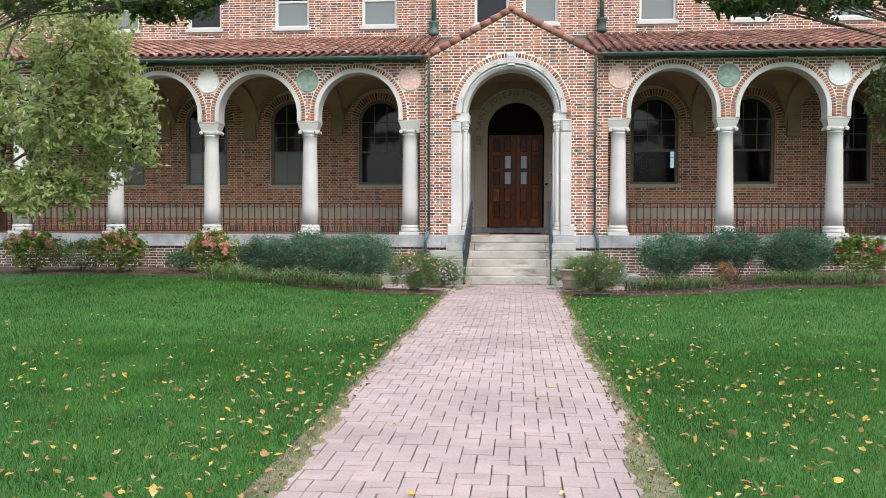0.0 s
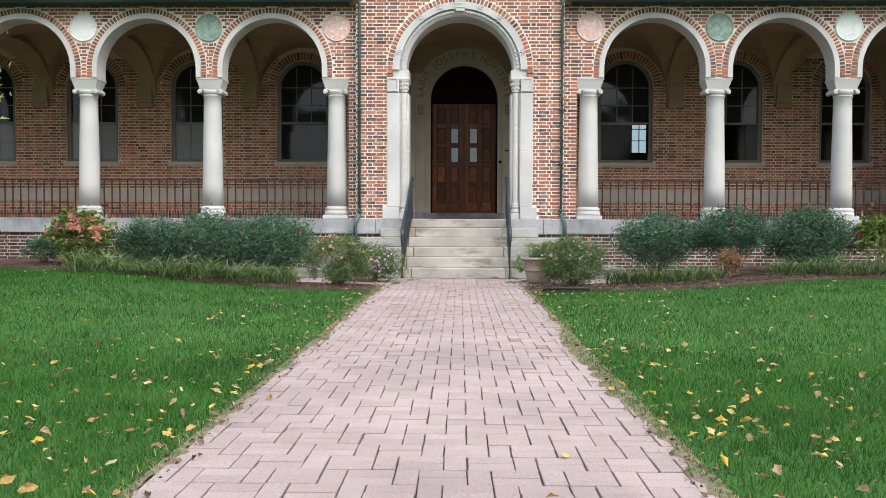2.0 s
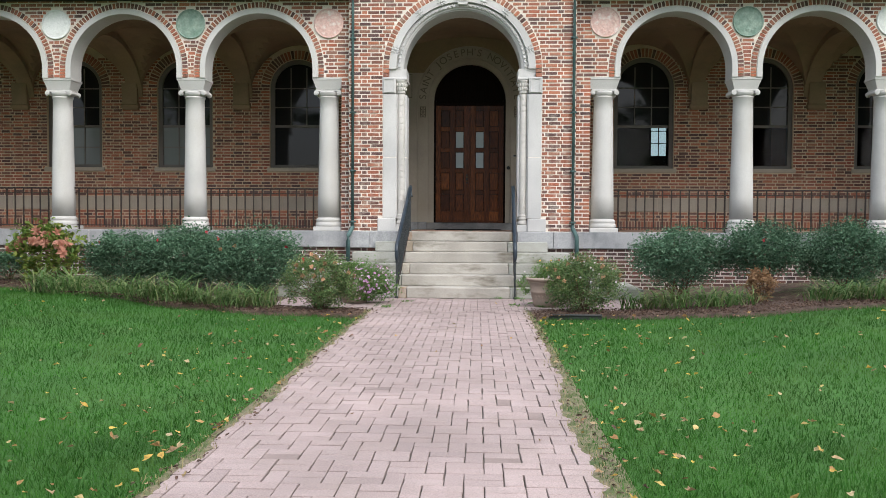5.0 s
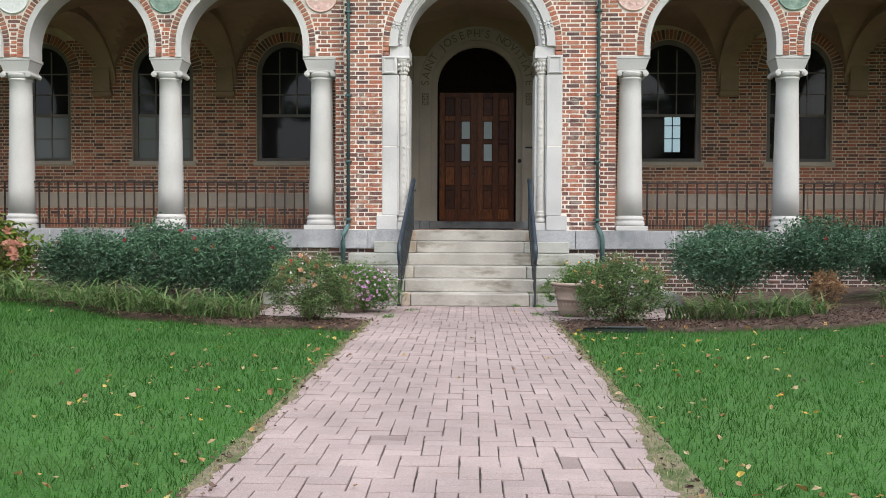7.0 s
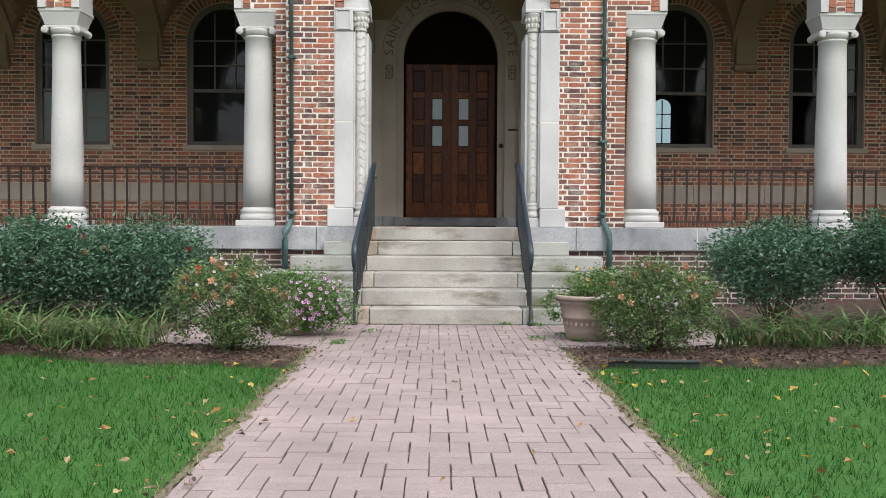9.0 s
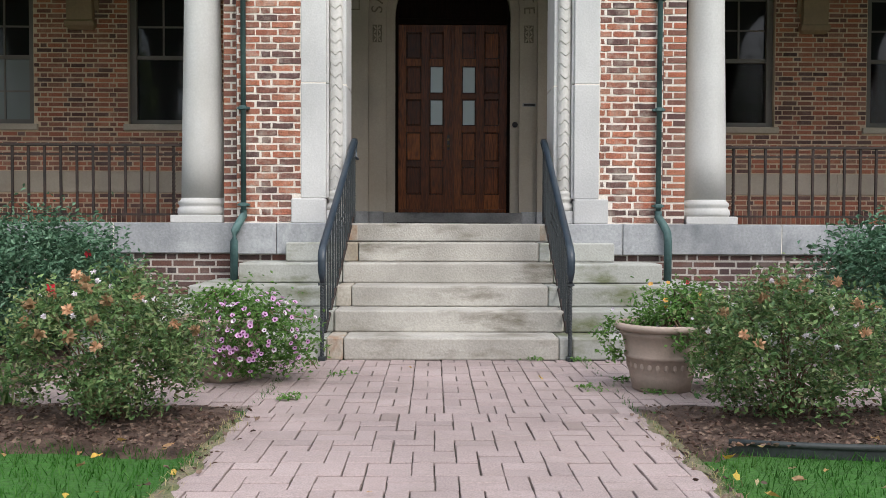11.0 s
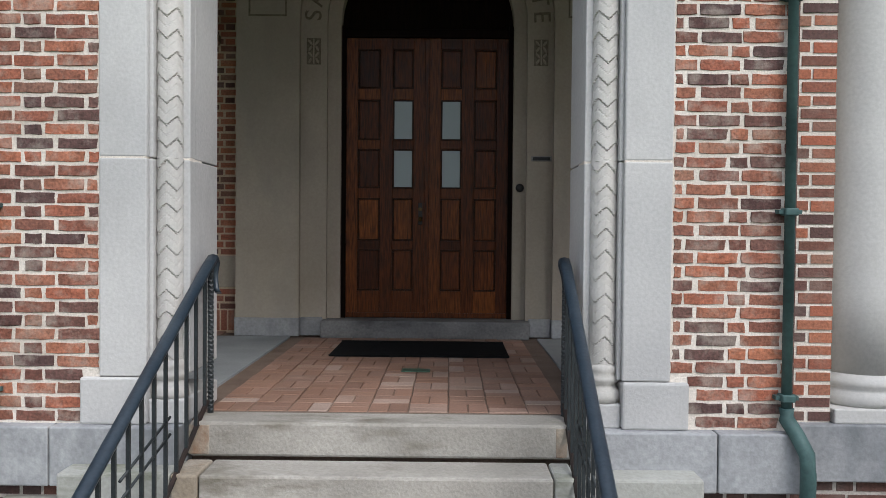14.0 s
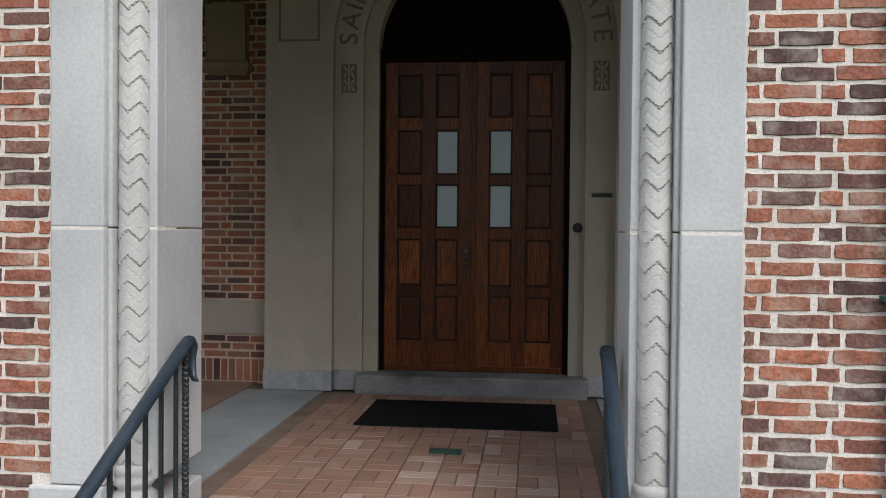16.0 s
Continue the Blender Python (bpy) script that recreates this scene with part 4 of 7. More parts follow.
# ---- setting: windows of the loggia ----
def loggia_window(i, cx, w, curtained, seen_through=False):
    root = thing("window_%d" % (i + 1), "tall arched double-hung window with dark glass" + (" and pale curtains below" if curtained else ""), "window", cx, BACK_Y + 0.1, SILL_Z, kind="structure")
    h, y = w / 2, BACK_Y + 0.07
    bm = ring(bmesh.new(), cx, WIN_SPRING, h - 0.09, h + 0.004, y, y + 0.12, n=28)
    for s in (-1, 1):
        a, b = sorted((cx + s * (h - 0.09), cx + s * (h + 0.004)))
        box(bm, a, b, y, y + 0.12, SILL_Z, WIN_SPRING)
    box(bm, cx - h + 0.0905, cx + h - 0.0905, y + 0.002, y + 0.118, SILL_Z, SILL_Z + 0.07)
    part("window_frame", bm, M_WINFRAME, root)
    frame_part = root.children[0]
    part("meeting_rail", boxed(cx - h + 0.08, cx + h - 0.08, y + 0.025, y + 0.08, 3.30, 3.355), M_WINFRAME, frame_part)
    for s in (-0.33, 0.33):
        part("muntin", boxed(cx + s * (h - 0.09) - 0.012, cx + s * (h - 0.09) + 0.012, y + 0.04, y + 0.075, SILL_Z + 0.07 if curtained else 3.355, WIN_SPRING + 0.45), M_WINFRAME, frame_part)
    for z in (2.86, 3.75, WIN_SPRING) if curtained else (3.75, WIN_SPRING):
        part("muntin", boxed(cx - h + 0.09, cx + h - 0.09, y + 0.043, y + 0.072, z - 0.012, z + 0.012), M_WINFRAME, frame_part)
    bm = bmesh.new()
    prism(bm, [(cx - h + 0.085, 3.33), (cx + h - 0.085, 3.33)] + arc(cx, WIN_SPRING, h - 0.085, 0, 180, 20), y + 0.055, y + 0.062)
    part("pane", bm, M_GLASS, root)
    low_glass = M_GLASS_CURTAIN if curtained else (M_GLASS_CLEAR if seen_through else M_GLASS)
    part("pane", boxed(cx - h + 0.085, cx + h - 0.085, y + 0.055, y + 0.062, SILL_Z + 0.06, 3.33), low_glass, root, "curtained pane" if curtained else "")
    part("sill", boxed(cx - h - 0.06, cx + h + 0.06, BACK_Y - 0.045, BACK_Y + 0.18, SILL_Z - 0.085, SILL_Z, bevel=0.008), M_DOORSTONE, root)
    return settle(root)


for i, (c, w) in enumerate(WIN_X):
    loggia_window(i, c, w, i in (1, 2, 3, 4), c > 3)

# ---- setting: door surround ----
M_THRESH = surface("worn_threshold_stone", [(0.10, 0.10, 0.10), (0.25, 0.25, 0.245)], 2.2, 45, 0.88, 0.3, spread=0.2, stain=((0.045, 0.045, 0.047), 0.8, 2.6, (0.7, 1, 1.5)))
DS = thing("door_surround", "pale carved stone surround of the arched entrance door", "door surround", CD, 23.1, FLOOR_Z, kind="structure")
bm = arched_wall(bmesh.new(), [(CD, 1.135, FLOOR_Z, DOOR_SPRING)], CD - 1.70, CD + 1.70, FLOOR_Z, 5.3, 23.05, BACK_Y + 0.02)
part("surround_wall", bm, M_DOORSTONE, DS)
for r0, r1, y0 in ((0.90, 1.14, 23.13), (DOOR_HALF - 0.003, 0.905, 23.19)):
    bm = ring(bmesh.new(), CD, DOOR_SPRING, r0, r1, y0, BACK_Y + 0.05, n=40)
    for s in (-1, 1):
        a, b = sorted((CD + s * r0, CD + s * r1))
        box(bm, a, b, y0, BACK_Y + 0.05, FLOOR_Z, DOOR_SPRING)
    part("door_arch", bm, M_DOORSTONE, DS)
foot_half = math.sqrt(1.145 ** 2 - (4.44 - DOOR_SPRING) ** 2)
a0 = math.degrees(math.acos(foot_half / 1.145))
bm = prism(bmesh.new(), [(CD + 1.70, 4.44), (CD + 1.70, 5.3), (CD - 1.70, 5.3), (CD - 1.70, 4.44)] + arc(CD, DOOR_SPRING, 1.145, 180 - a0, a0, 30), 23.044, 23.06)
part("tympanum", bm, M_PLASTER, DS, "brown plaster over the door arch")
for s in (-1, 1):
    a, b = sorted((CD + s * 1.13, CD + s * 1.71))
    part("base_block", boxed(a, b, 23.03, 23.2, FLOOR_Z, 1.215, bevel=0.008), M_STONE_BASE, DS)
    a, b = sorted((CD + s * 0.93, CD + s * 1.128))
    part("base_block", boxed(a, b, 23.10, 23.2, FLOOR_Z, 1.215, bevel=0.008), M_STONE_BASE, DS)
    cx = CD + s * 1.02
    bm = bmesh.new()
    for e in (-1, 1):
        for k in range(4):
            bmesh.ops.create_icosphere(bm, subdivisions=1, radius=0.034, matrix=Matrix.Translation((cx + e * 0.031, 23.122, 3.525 + 0.054 * k)) @ Matrix.Rotation(e * (0.7 if k % 2 else -0.5), 4, "Y") @ Matrix.Diagonal((0.38, 0.25, 0.95, 1)))
    box(bm, cx - 0.007, cx + 0.007, 23.117, 23.13, 3.495, 3.72, bevel=0.003)
    part("block_ground", boxed(cx - 0.064, cx + 0.064, 23.124, 23.133, 3.49, 3.725), M_INCISED, DS)
    part("carved_block", bm, M_DOORSTONE, DS, "small carved ornament block")
    cx = CD + s * 1.42
    bm = bmesh.new()
    for (x0, x1, z0, z1) in ((cx - 0.17, cx + 0.17, 3.90, 3.915), (cx - 0.17, cx + 0.17, 4.40, 4.415), (cx - 0.17, cx - 0.155, 3.915, 4.40), (cx + 0.155, cx + 0.17, 3.915, 4.40)):
        box(bm, x0, x1, 23.044, 23.052, z0, z1)
    part("panel_outline", bm, M_INCISED, DS)
part("threshold", boxed(CD - 0.93, CD + 0.93, 22.98, BACK_Y + 0.1, FLOOR_Z - 0.01, 1.20, bevel=0.012), M_THRESH, DS, "worn grey stone threshold")


def letter(ch, ang, r, size):
    cu = bpy.data.curves.new("letter", "FONT")
    cu.body, cu.size, cu.extrude, cu.align_x, cu.align_y = ch, size, 0.006, "CENTER", "CENTER"
    tmp = new("letter_source", cu)
    bpy.context.view_layer.update()
    me = bpy.data.meshes.new_from_object(tmp.evaluated_get(bpy.context.evaluated_depsgraph_get()))
    bpy.data.objects.remove(tmp)
    m = Matrix.Translation((CD + r * math.cos(radians(ang)), 23.126, DOOR_SPRING + r * math.sin(radians(ang)))) @ Matrix.Rotation(-radians(ang - 90), 4, "Y") @ Matrix.Rotation(radians(90), 4, "X")
    me.transform(m)
    me.materials.clear()
    me.materials.append(M_INCISED)
    ob = new("letter", me)
    ob.parent = DS


WORDS = "SAINT JOSEPH'S NOVITIATE"
wid = {"I": 0.5, "'": 0.35, " ": 0.75, "J": 0.8}
total = sum(wid.get(c, 1.0) for c in WORDS)
at = 0.0
for c in WORDS:
    w = wid.get(c, 1.0)
    if c != " ":
        letter(c, 181 - 182 * (at + w / 2) / total, 1.02, 0.215)
    at += w
settle(DS)

# ---- setting: upper storey and roof ----
UP_TOP = 8.7
UP_WIN = [(-9.05, 0.98), (-6.5, 0.98), (-4.0, 0.98), (-0.85, 0.95), (0.5, 0.95), (3.68, 1.0), (6.15, 1.0), (8.75, 1.0), (-11.5, 1.0)]
UP_SILL = 6.86
bm, x = bmesh.new(), X_L
for c, w in sorted(UP_WIN):
    box(bm, x, c - w / 2, BACK_Y, BACK_Y + 0.35, 6.3, UP_TOP)
    box(bm, c - w / 2, c + w / 2, BACK_Y, BACK_Y + 0.35, 6.3, UP_SILL - 0.11)
    box(bm, c - w / 2, c + w / 2, BACK_Y, BACK_Y + 0.35, 8.3, UP_TOP)
    x = c + w / 2
box(bm, x, X_R, BACK_Y, BACK_Y + 0.35, 6.3, UP_TOP)
upper = part("wall_upper", bm, M_MORTAR)
tagged(upper, "red brick upper storey with sash windows", "wall", kind="structure")


def upper_free(za, zb):
    return cut([(X_L, X_R)], [(c - w / 2 - (0.05 if za < UP_SILL else 0), c + w / 2 + (0.05 if za < UP_SILL else 0)) for c, w in UP_WIN if zb > UP_SILL - 0.11 and za < 8.3])


v, f = boxes_array(bond(upper_free, 6.45, UP_TOP, BACK_Y, seed=41, proud=0.0045))
tagged(raw("brickwork", v, f, M_BRICK, upper), kind="stuff")
part("flashing", boxed(X_L, X_R, BACK_Y - 0.03, BACK_Y + 0.02, 6.40, 6.50), M_GUTTER, upper, "green copper roof flashing")
for i, (c, w) in enumerate(UP_WIN):
    root = thing("window_%d" % (len(WIN_X) + i + 1), "white-framed upper sash window with grey glass", "window", c, BACK_Y + 0.1, UP_SILL, kind="structure")
    h, y = w / 2, BACK_Y + 0.08
    bm = boxed(c - h, c - h + 0.07, y, y + 0.1, UP_SILL, 8.3)
    box(bm, c + h - 0.07, c + h, y, y + 0.1, UP_SILL, 8.3)
    box(bm, c - h + 0.07, c + h - 0.07, y, y + 0.1, UP_SILL, UP_SILL + 0.06)
    box(bm, c - h + 0.07, c + h - 0.07, y, y + 0.1, 8.22, 8.3)
    box(bm, c - h + 0.07, c + h - 0.07, y + 0.02, y + 0.08, 7.56, 7.62)
    part("window_frame", bm, M_WINFRAME_UP, root)
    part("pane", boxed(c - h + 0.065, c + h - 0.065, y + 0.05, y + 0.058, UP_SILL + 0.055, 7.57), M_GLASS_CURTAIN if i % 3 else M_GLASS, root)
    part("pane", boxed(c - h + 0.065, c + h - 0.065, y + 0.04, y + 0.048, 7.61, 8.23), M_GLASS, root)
    part("sill", boxed(c - h - 0.06, c + h + 0.06, BACK_Y - 0.07, BACK_Y + 0.12, UP_SILL - 0.11, UP_SILL, bevel=0.01), M_STONE_LIGHT, root)
    settle(root)
rf = part("roof_upper", boxed(X_L - 0.3, X_R + 0.3, BACK_Y - 0.5, 34, UP_TOP, UP_TOP + 0.25), M_TILE)
tagged(rf, "eaves of the main roof over the upper storey", "roof", kind="structure")
shell = part("wall_rear", box(box(boxed(X_L, X_L + 0.3, BACK_Y + 0.41, 33.5, 0, UP_TOP - 0.01), X_R - 0.3, X_R, BACK_Y + 0.41, 33.5, 0, UP_TOP - 0.01), X_L, X_R, 33.2, 33.5, 0, UP_TOP - 0.01), M_BRICK)
tagged(shell, "plain brick outer walls of the building", "wall", kind="structure")
for x in (X_L, X_R - 0.02):
    e = part("wall_loggia_end", boxed(x, x + 0.3, ARC_Y + 0.49, BACK_Y - 0.01, FLOOR_Z, 5.25), M_BRICK)
    tagged(e, "brick end wall of the loggia", "wall", kind="structure")

# added room lining: the unlit interior is painted in as near-black
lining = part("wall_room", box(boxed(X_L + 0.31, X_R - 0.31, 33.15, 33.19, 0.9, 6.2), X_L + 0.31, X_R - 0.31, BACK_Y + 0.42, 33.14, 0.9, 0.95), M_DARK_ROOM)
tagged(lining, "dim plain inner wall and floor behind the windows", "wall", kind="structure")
far_win = thing("window_%d" % (len(WIN_X) + len(UP_WIN) + 1), "bright arched window across the dark room", "window", 5.99, 33.1, 3.42, kind="structure")
part("pane", prism(bmesh.new(), [(5.74, 3.42), (6.24, 3.42)] + arc(5.99, 4.42, 0.25, 0, 180, 14), 33.125, 33.135), M_DAYLIT, far_win, "daylit window pane")
for x0, x1, z0, z1 in ((5.975, 6.005, 3.42, 4.64), (5.74, 6.24, 3.83, 3.855), (5.74, 6.24, 4.23, 4.255), (5.70, 5.745, 3.38, 4.45), (6.235, 6.28, 3.38, 4.45), (5.745, 6.235, 3.38, 3.425)):
    part("glazing_bar", boxed(x0, x1, 33.10, 33.12, z0, z1), M_WOOD_DARK, far_win)
settle(far_win)

EAVE_Y, EAVE_Z, RIDGE_Y, RIDGE_Z = 19.52, 5.28, BACK_Y - 0.01, 6.46
pitch_len = math.hypot(RIDGE_Y - EAVE_Y, RIDGE_Z - EAVE_Z)
rise = math.atan2(RIDGE_Z - EAVE_Z, RIDGE_Y - EAVE_Y)
TW, TL, TEXP = 0.235, 0.42, 0.345


def tile_shape(seg=6):
    """One barrel tile along +y, tapered, with its open lower edge thick."""
    v, f = [], []
    for (y, r, dz) in ((0.0, 0.088, 0.022), (TL, 0.072, 0.0)):
        for rad in (r, r - 0.016):
            for i in range(seg + 1):
                a = math.pi * i / seg
                v.append((rad * math.cos(a), y, rad * math.sin(a) * 0.85 + dz))
    n = seg + 1
    for i in range(seg):
        f += [(i, i + 1, 2 * n + i + 1, 2 * n + i), (n + i, i, i + 1, n + i + 1)][:1]
        f.append((n + i, n + i + 1, i + 1, i))
    return np.array(v), np.array(f)


def tile_places(x0, x1):
    out = []
    for i in range(int((x1 - x0) / TW)):
        for k in range(int(pitch_len / TEXP)):
            s = k * TEXP
            out.append((x0 + (i + 0.5) * TW, EAVE_Y - 0.05 + s * math.cos(rise), EAVE_Z + 0.035 + s * math.sin(rise)))
    return out


TV, TF = tile_shape()
tile_rot = Matrix.Rotation(rise, 3, "X")
TVR = TV @ np.array(tile_rot).T


def lean_roof(x0, x1, name, in0=0.0, in1=0.0):
    bm = bmesh.new()
    a = [bm.verts.new(p) for p in ((x0, EAVE_Y, EAVE_Z), (x1, EAVE_Y, EAVE_Z), (x1 + in1, RIDGE_Y, RIDGE_Z), (x0 - in0, RIDGE_Y, RIDGE_Z))]
    b = [bm.verts.new((p.co.x, p.co.y, p.co.z - 0.04)) for p in a]
    bm.faces.new(a)
    bm.faces.new(list(reversed(b)))
    for k in range(4):
        bm.faces.new((a[k], b[k], b[(k + 1) % 4], a[(k + 1) % 4]))
    bmesh.ops.recalc_face_normals(bm, faces=bm.faces)
    r = part(name, bm, M_TILE)
    tagged(r, "lean-to roof of weathered red clay barrel tiles", "roof", kind="structure")
    return r


roof_w = lean_roof(X_L, CP - 1.93, "roof_west", in1=0.93)
roof_e = lean_roof(CP + 1.93, X_R, "roof_east", in0=0.93)
rnd = random.Random(9)


def joined_tiles(places, parent):
    v = np.concatenate([TVR + np.array(p) + np.array([rnd.uniform(-0.006, 0.006), rnd.uniform(-0.012, 0.012), rnd.uniform(0, 0.006)]) for p in places])
    f = np.concatenate([TF + i * len(TV) for i in range(len(places))])
    tagged(raw("tile_field", v, f, M_TILE, parent, smooth=False), kind="stuff")


NEAR_TILES = []
for r, a, b in ((roof_w, X_L, CP - 1.95), (roof_e, CP + 1.95, X_R)):
    pl = tile_places(a, b)
    pl.sort(key=lambda p: abs(p[0] - CP))
    NEAR_TILES.append((r, pl[:290]))
    joined_tiles(pl[290:], r)
# portal roof behind the gable
bm = prism(bmesh.new(), [(CP - HALF - 0.05, GABLE_Z + 0.02), (CP, APEX_Z + 0.03), (CP + HALF + 0.05, GABLE_Z + 0.02), (CP + HALF + 0.05, GABLE_Z - 0.02), (CP, APEX_Z - 0.01), (CP - HALF - 0.05, GABLE_Z - 0.02)], FACE + 0.1, BACK_Y - 0.02)
tagged(part("roof_portal", bm, M_TILE), "small gable roof of clay tiles behind the portal", "roof", kind="structure")


def gutter(x0, x1):
    root = thing("gutter", "green copper eaves gutter", "gutter", (x0 + x1) / 2, EAVE_Y - 0.1, EAVE_Z - 0.08, group="gutters")
    bm = bmesh.new()
    prof = [(-0.11, -0.025), (-0.115, -0.035), (-0.10, -0.065), (-0.06, -0.085), (0.0, -0.09), (0.06, -0.085), (0.07, -0.02), (0.055, -0.02), (0.05, -0.07), (0.0, -0.08), (-0.055, -0.072), (-0.09, -0.055), (-0.10, -0.025)]
    a = [bm.verts.new((x0, EAVE_Y - 0.02 + y, EAVE_Z - 0.005 + z)) for y, z in prof]
    b = [bm.verts.new((x1, EAVE_Y - 0.02 + y, EAVE_Z - 0.005 + z)) for y, z in prof]
    for k in range(len(prof)):
        bm.faces.new((a[k], b[k], b[(k + 1) % len(prof)], a[(k + 1) % len(prof)]))
    bmesh.ops.recalc_face_normals(bm, faces=bm.faces)
    part("trough", bm, M_GUTTER, root)
    # black board behind the trough paints in the shadow under the eaves
    part("fascia", boxed(x0, x1, EAVE_Y + 0.06, ARC_Y + 0.02, EAVE_Z - 0.10, EAVE_Z - 0.03), M_IRON, root, "soffit board under the gutter, blackened for the eaves shadow")
    return settle(root)


gutter(X_L, CP - 2.06)
gutter(CP + 2.06, X_R)


# ---- things: steps, columns, medallions ----
RISE, TREAD, STEP_Y = 0.175, 0.32, PATH_END
steps = thing("entrance_steps", "worn grey stone entrance steps with mossy spreading sides", "steps", CP, 18.9, 0)
for k in range(6):
    y0, z1 = STEP_Y + TREAD * k, RISE * (k + 1)
    y1 = FACE + 0.02 if k < 5 else FACE + 0.30
    side = (2.92, 2.56, 2.21, 1.86, 1.505, 0.98)[k]
    # joints stand further in on every second step, with short end blocks beside them
    lo, hi = ((-1.105, 0.545) if k % 2 == 0 else (-1.215, 0.632)) if k < 5 else (CP - 0.98, CP + 0.98)
    part("step_stone", boxed(lo + 0.003, hi - 0.003, y0 - 0.012, y1, z1 - RISE + 0.001, z1, bevel=0.014), M_STEP, steps)
    if k < 5:
        out_l, out_r = -1.235, 0.648
        if k % 2 == 0:
            part("end_block", boxed(out_l, lo - 0.003, y0 - 0.006, y1, z1 - RISE + 0.001, z1 - 0.001, bevel=0.012), M_STEP_RUST, steps, "rust-stained end stone")
            part("end_block", boxed(hi + 0.003, out_r, y0 - 0.006, y1, z1 - RISE + 0.001, z1 - 0.001, bevel=0.012), M_STEP_MOSS, steps, "mossy end stone")
        back_y = y1 + (0.0 if k == 4 else 0.12)
        part("side_step_stone", boxed(CP - side, (out_l if k % 2 == 0 else lo) - 0.003, y0, back_y, z1 - RISE + 0.001, z1 - 0.003, bevel=0.014), M_STEP_MOSS, steps, "mossy side step stone")
        part("side_step_stone", boxed((out_r if k % 2 == 0 else hi) + 0.003, CP + side, y0, back_y, z1 - RISE + 0.001, z1 - 0.003, bevel=0.014), M_STEP_MOSS, steps, "mossy side step stone")
for xa, xb in ((-1.245, -1.14), (0.59, 0.648)):
    part("rusty_edge", boxed(xa, xb, STEP_Y + TREAD * 5 - 0.0135, STEP_Y + TREAD * 5 + 0.2, RISE * 5 + 0.012, RISE * 6 - 0.016, bevel=0.004), M_STEP_RUST, steps, "rust-stained end of the top step")
settle(steps)


def ionic_column(x, respond_side=0):
    """Stone column with moulded base, swelling shaft, scroll capital and flared impost block."""
    cy = ARC_Y + 0.215
    root = thing("column", "smooth pale limestone column with a scrolled capital", "column", x, cy, FLOOR_Z, group="arcade columns")
    part("plinth", boxed(x - 0.25, x + 0.25, cy - 0.25, cy + 0.25, FLOOR_Z, FLOOR_Z + 0.075, bevel=0.008), M_STONE_LIGHT, root)
    part("base", lathe(bmesh.new(), [(0.236, 1.125), (0.247, 1.15), (0.242, 1.185), (0.230, 1.20), (0.224, 1.215), (0.236, 1.23), (0.236, 1.255), (0.216, 1.27), (0.206, 1.29)], x, cy, 32), M_STONE_LIGHT, root)
    part("shaft", lathe(bmesh.new(), [(0.206, 1.29), (0.201, 1.7), (0.190, 2.25), (0.179, 2.8), (0.172, 3.2), (0.170, 3.44), (0.183, 3.45), (0.183, 3.47), (0.172, 3.48)], x, cy, 36), M_STONE_LIGHT, root, "smooth tapering stone shaft")
    bm = lathe(bmesh.new(), [(0.172, 3.475), (0.190, 3.50), (0.205, 3.535), (0.205, 3.56)], x, cy, 28)
    box(bm, x - 0.225, x + 0.225, cy - 0.17, cy + 0.17, 3.558, 3.592, bevel=0.008)
    capital = part("capital", bm, M_STONE_LIGHT, root, "scrolled stone capital")
    for sx in (-1, 1):
        bm = bmesh.new()
        for sy in (-1, 1):
            for (r, th) in ((0.048, 0.026), (0.034, 0.040), (0.016, 0.052)):
                bmesh.ops.create_cone(bm, cap_ends=True, segments=16, radius1=r, radius2=r * 0.9, depth=th, matrix=Matrix.Translation((x + sx * 0.208, cy + sy * 0.165, 3.535)) @ Matrix.Rotation(math.pi / 2, 4, "X"))
        bmesh.ops.create_cone(bm, cap_ends=True, segments=14, radius1=0.036, radius2=0.036, depth=0.32, matrix=Matrix.Translation((x + sx * 0.208, cy, 3.535)) @ Matrix.Rotation(math.pi / 2, 4, "X"))
        part("volute", bm, M_STONE_LIGHT, capital)
    bm = bmesh.new()
    lo = [(-0.205, -0.165), (0.205, -0.165), (0.205, 0.165), (-0.205, 0.165)]
    prev = None
    for z, g in ((3.595, 0.0), (3.625, 0.008), (3.75, 0.050), (3.765, 0.062), (3.80, 0.062)):
        cur = []
        for a, b in lo:
            px, py = x + a + math.copysign(g, a), cy + b + math.copysign(g * 0.8, b)
            if respond_side and a * respond_side > 0:
                px = x + respond_side * 0.42
            cur.append(bm.verts.new((px, py, z)))
        if prev:
            for k in range(4):
                bm.faces.new((prev[k], prev[(k + 1) % 4], cur[(k + 1) % 4], cur[k]))
        else:
            bm.faces.new(list(reversed(cur)))
        prev = cur
    bm.faces.new(prev)
    part("impost_block", bm, M_STONE_LIGHT, root)
    return settle(root)


for i, c in enumerate(COLS_L):
    ionic_column(c, 1 if i == 0 else 0)
for i, c in enumerate(COLS_R):
    ionic_column(c, -1 if i == 0 else 0)


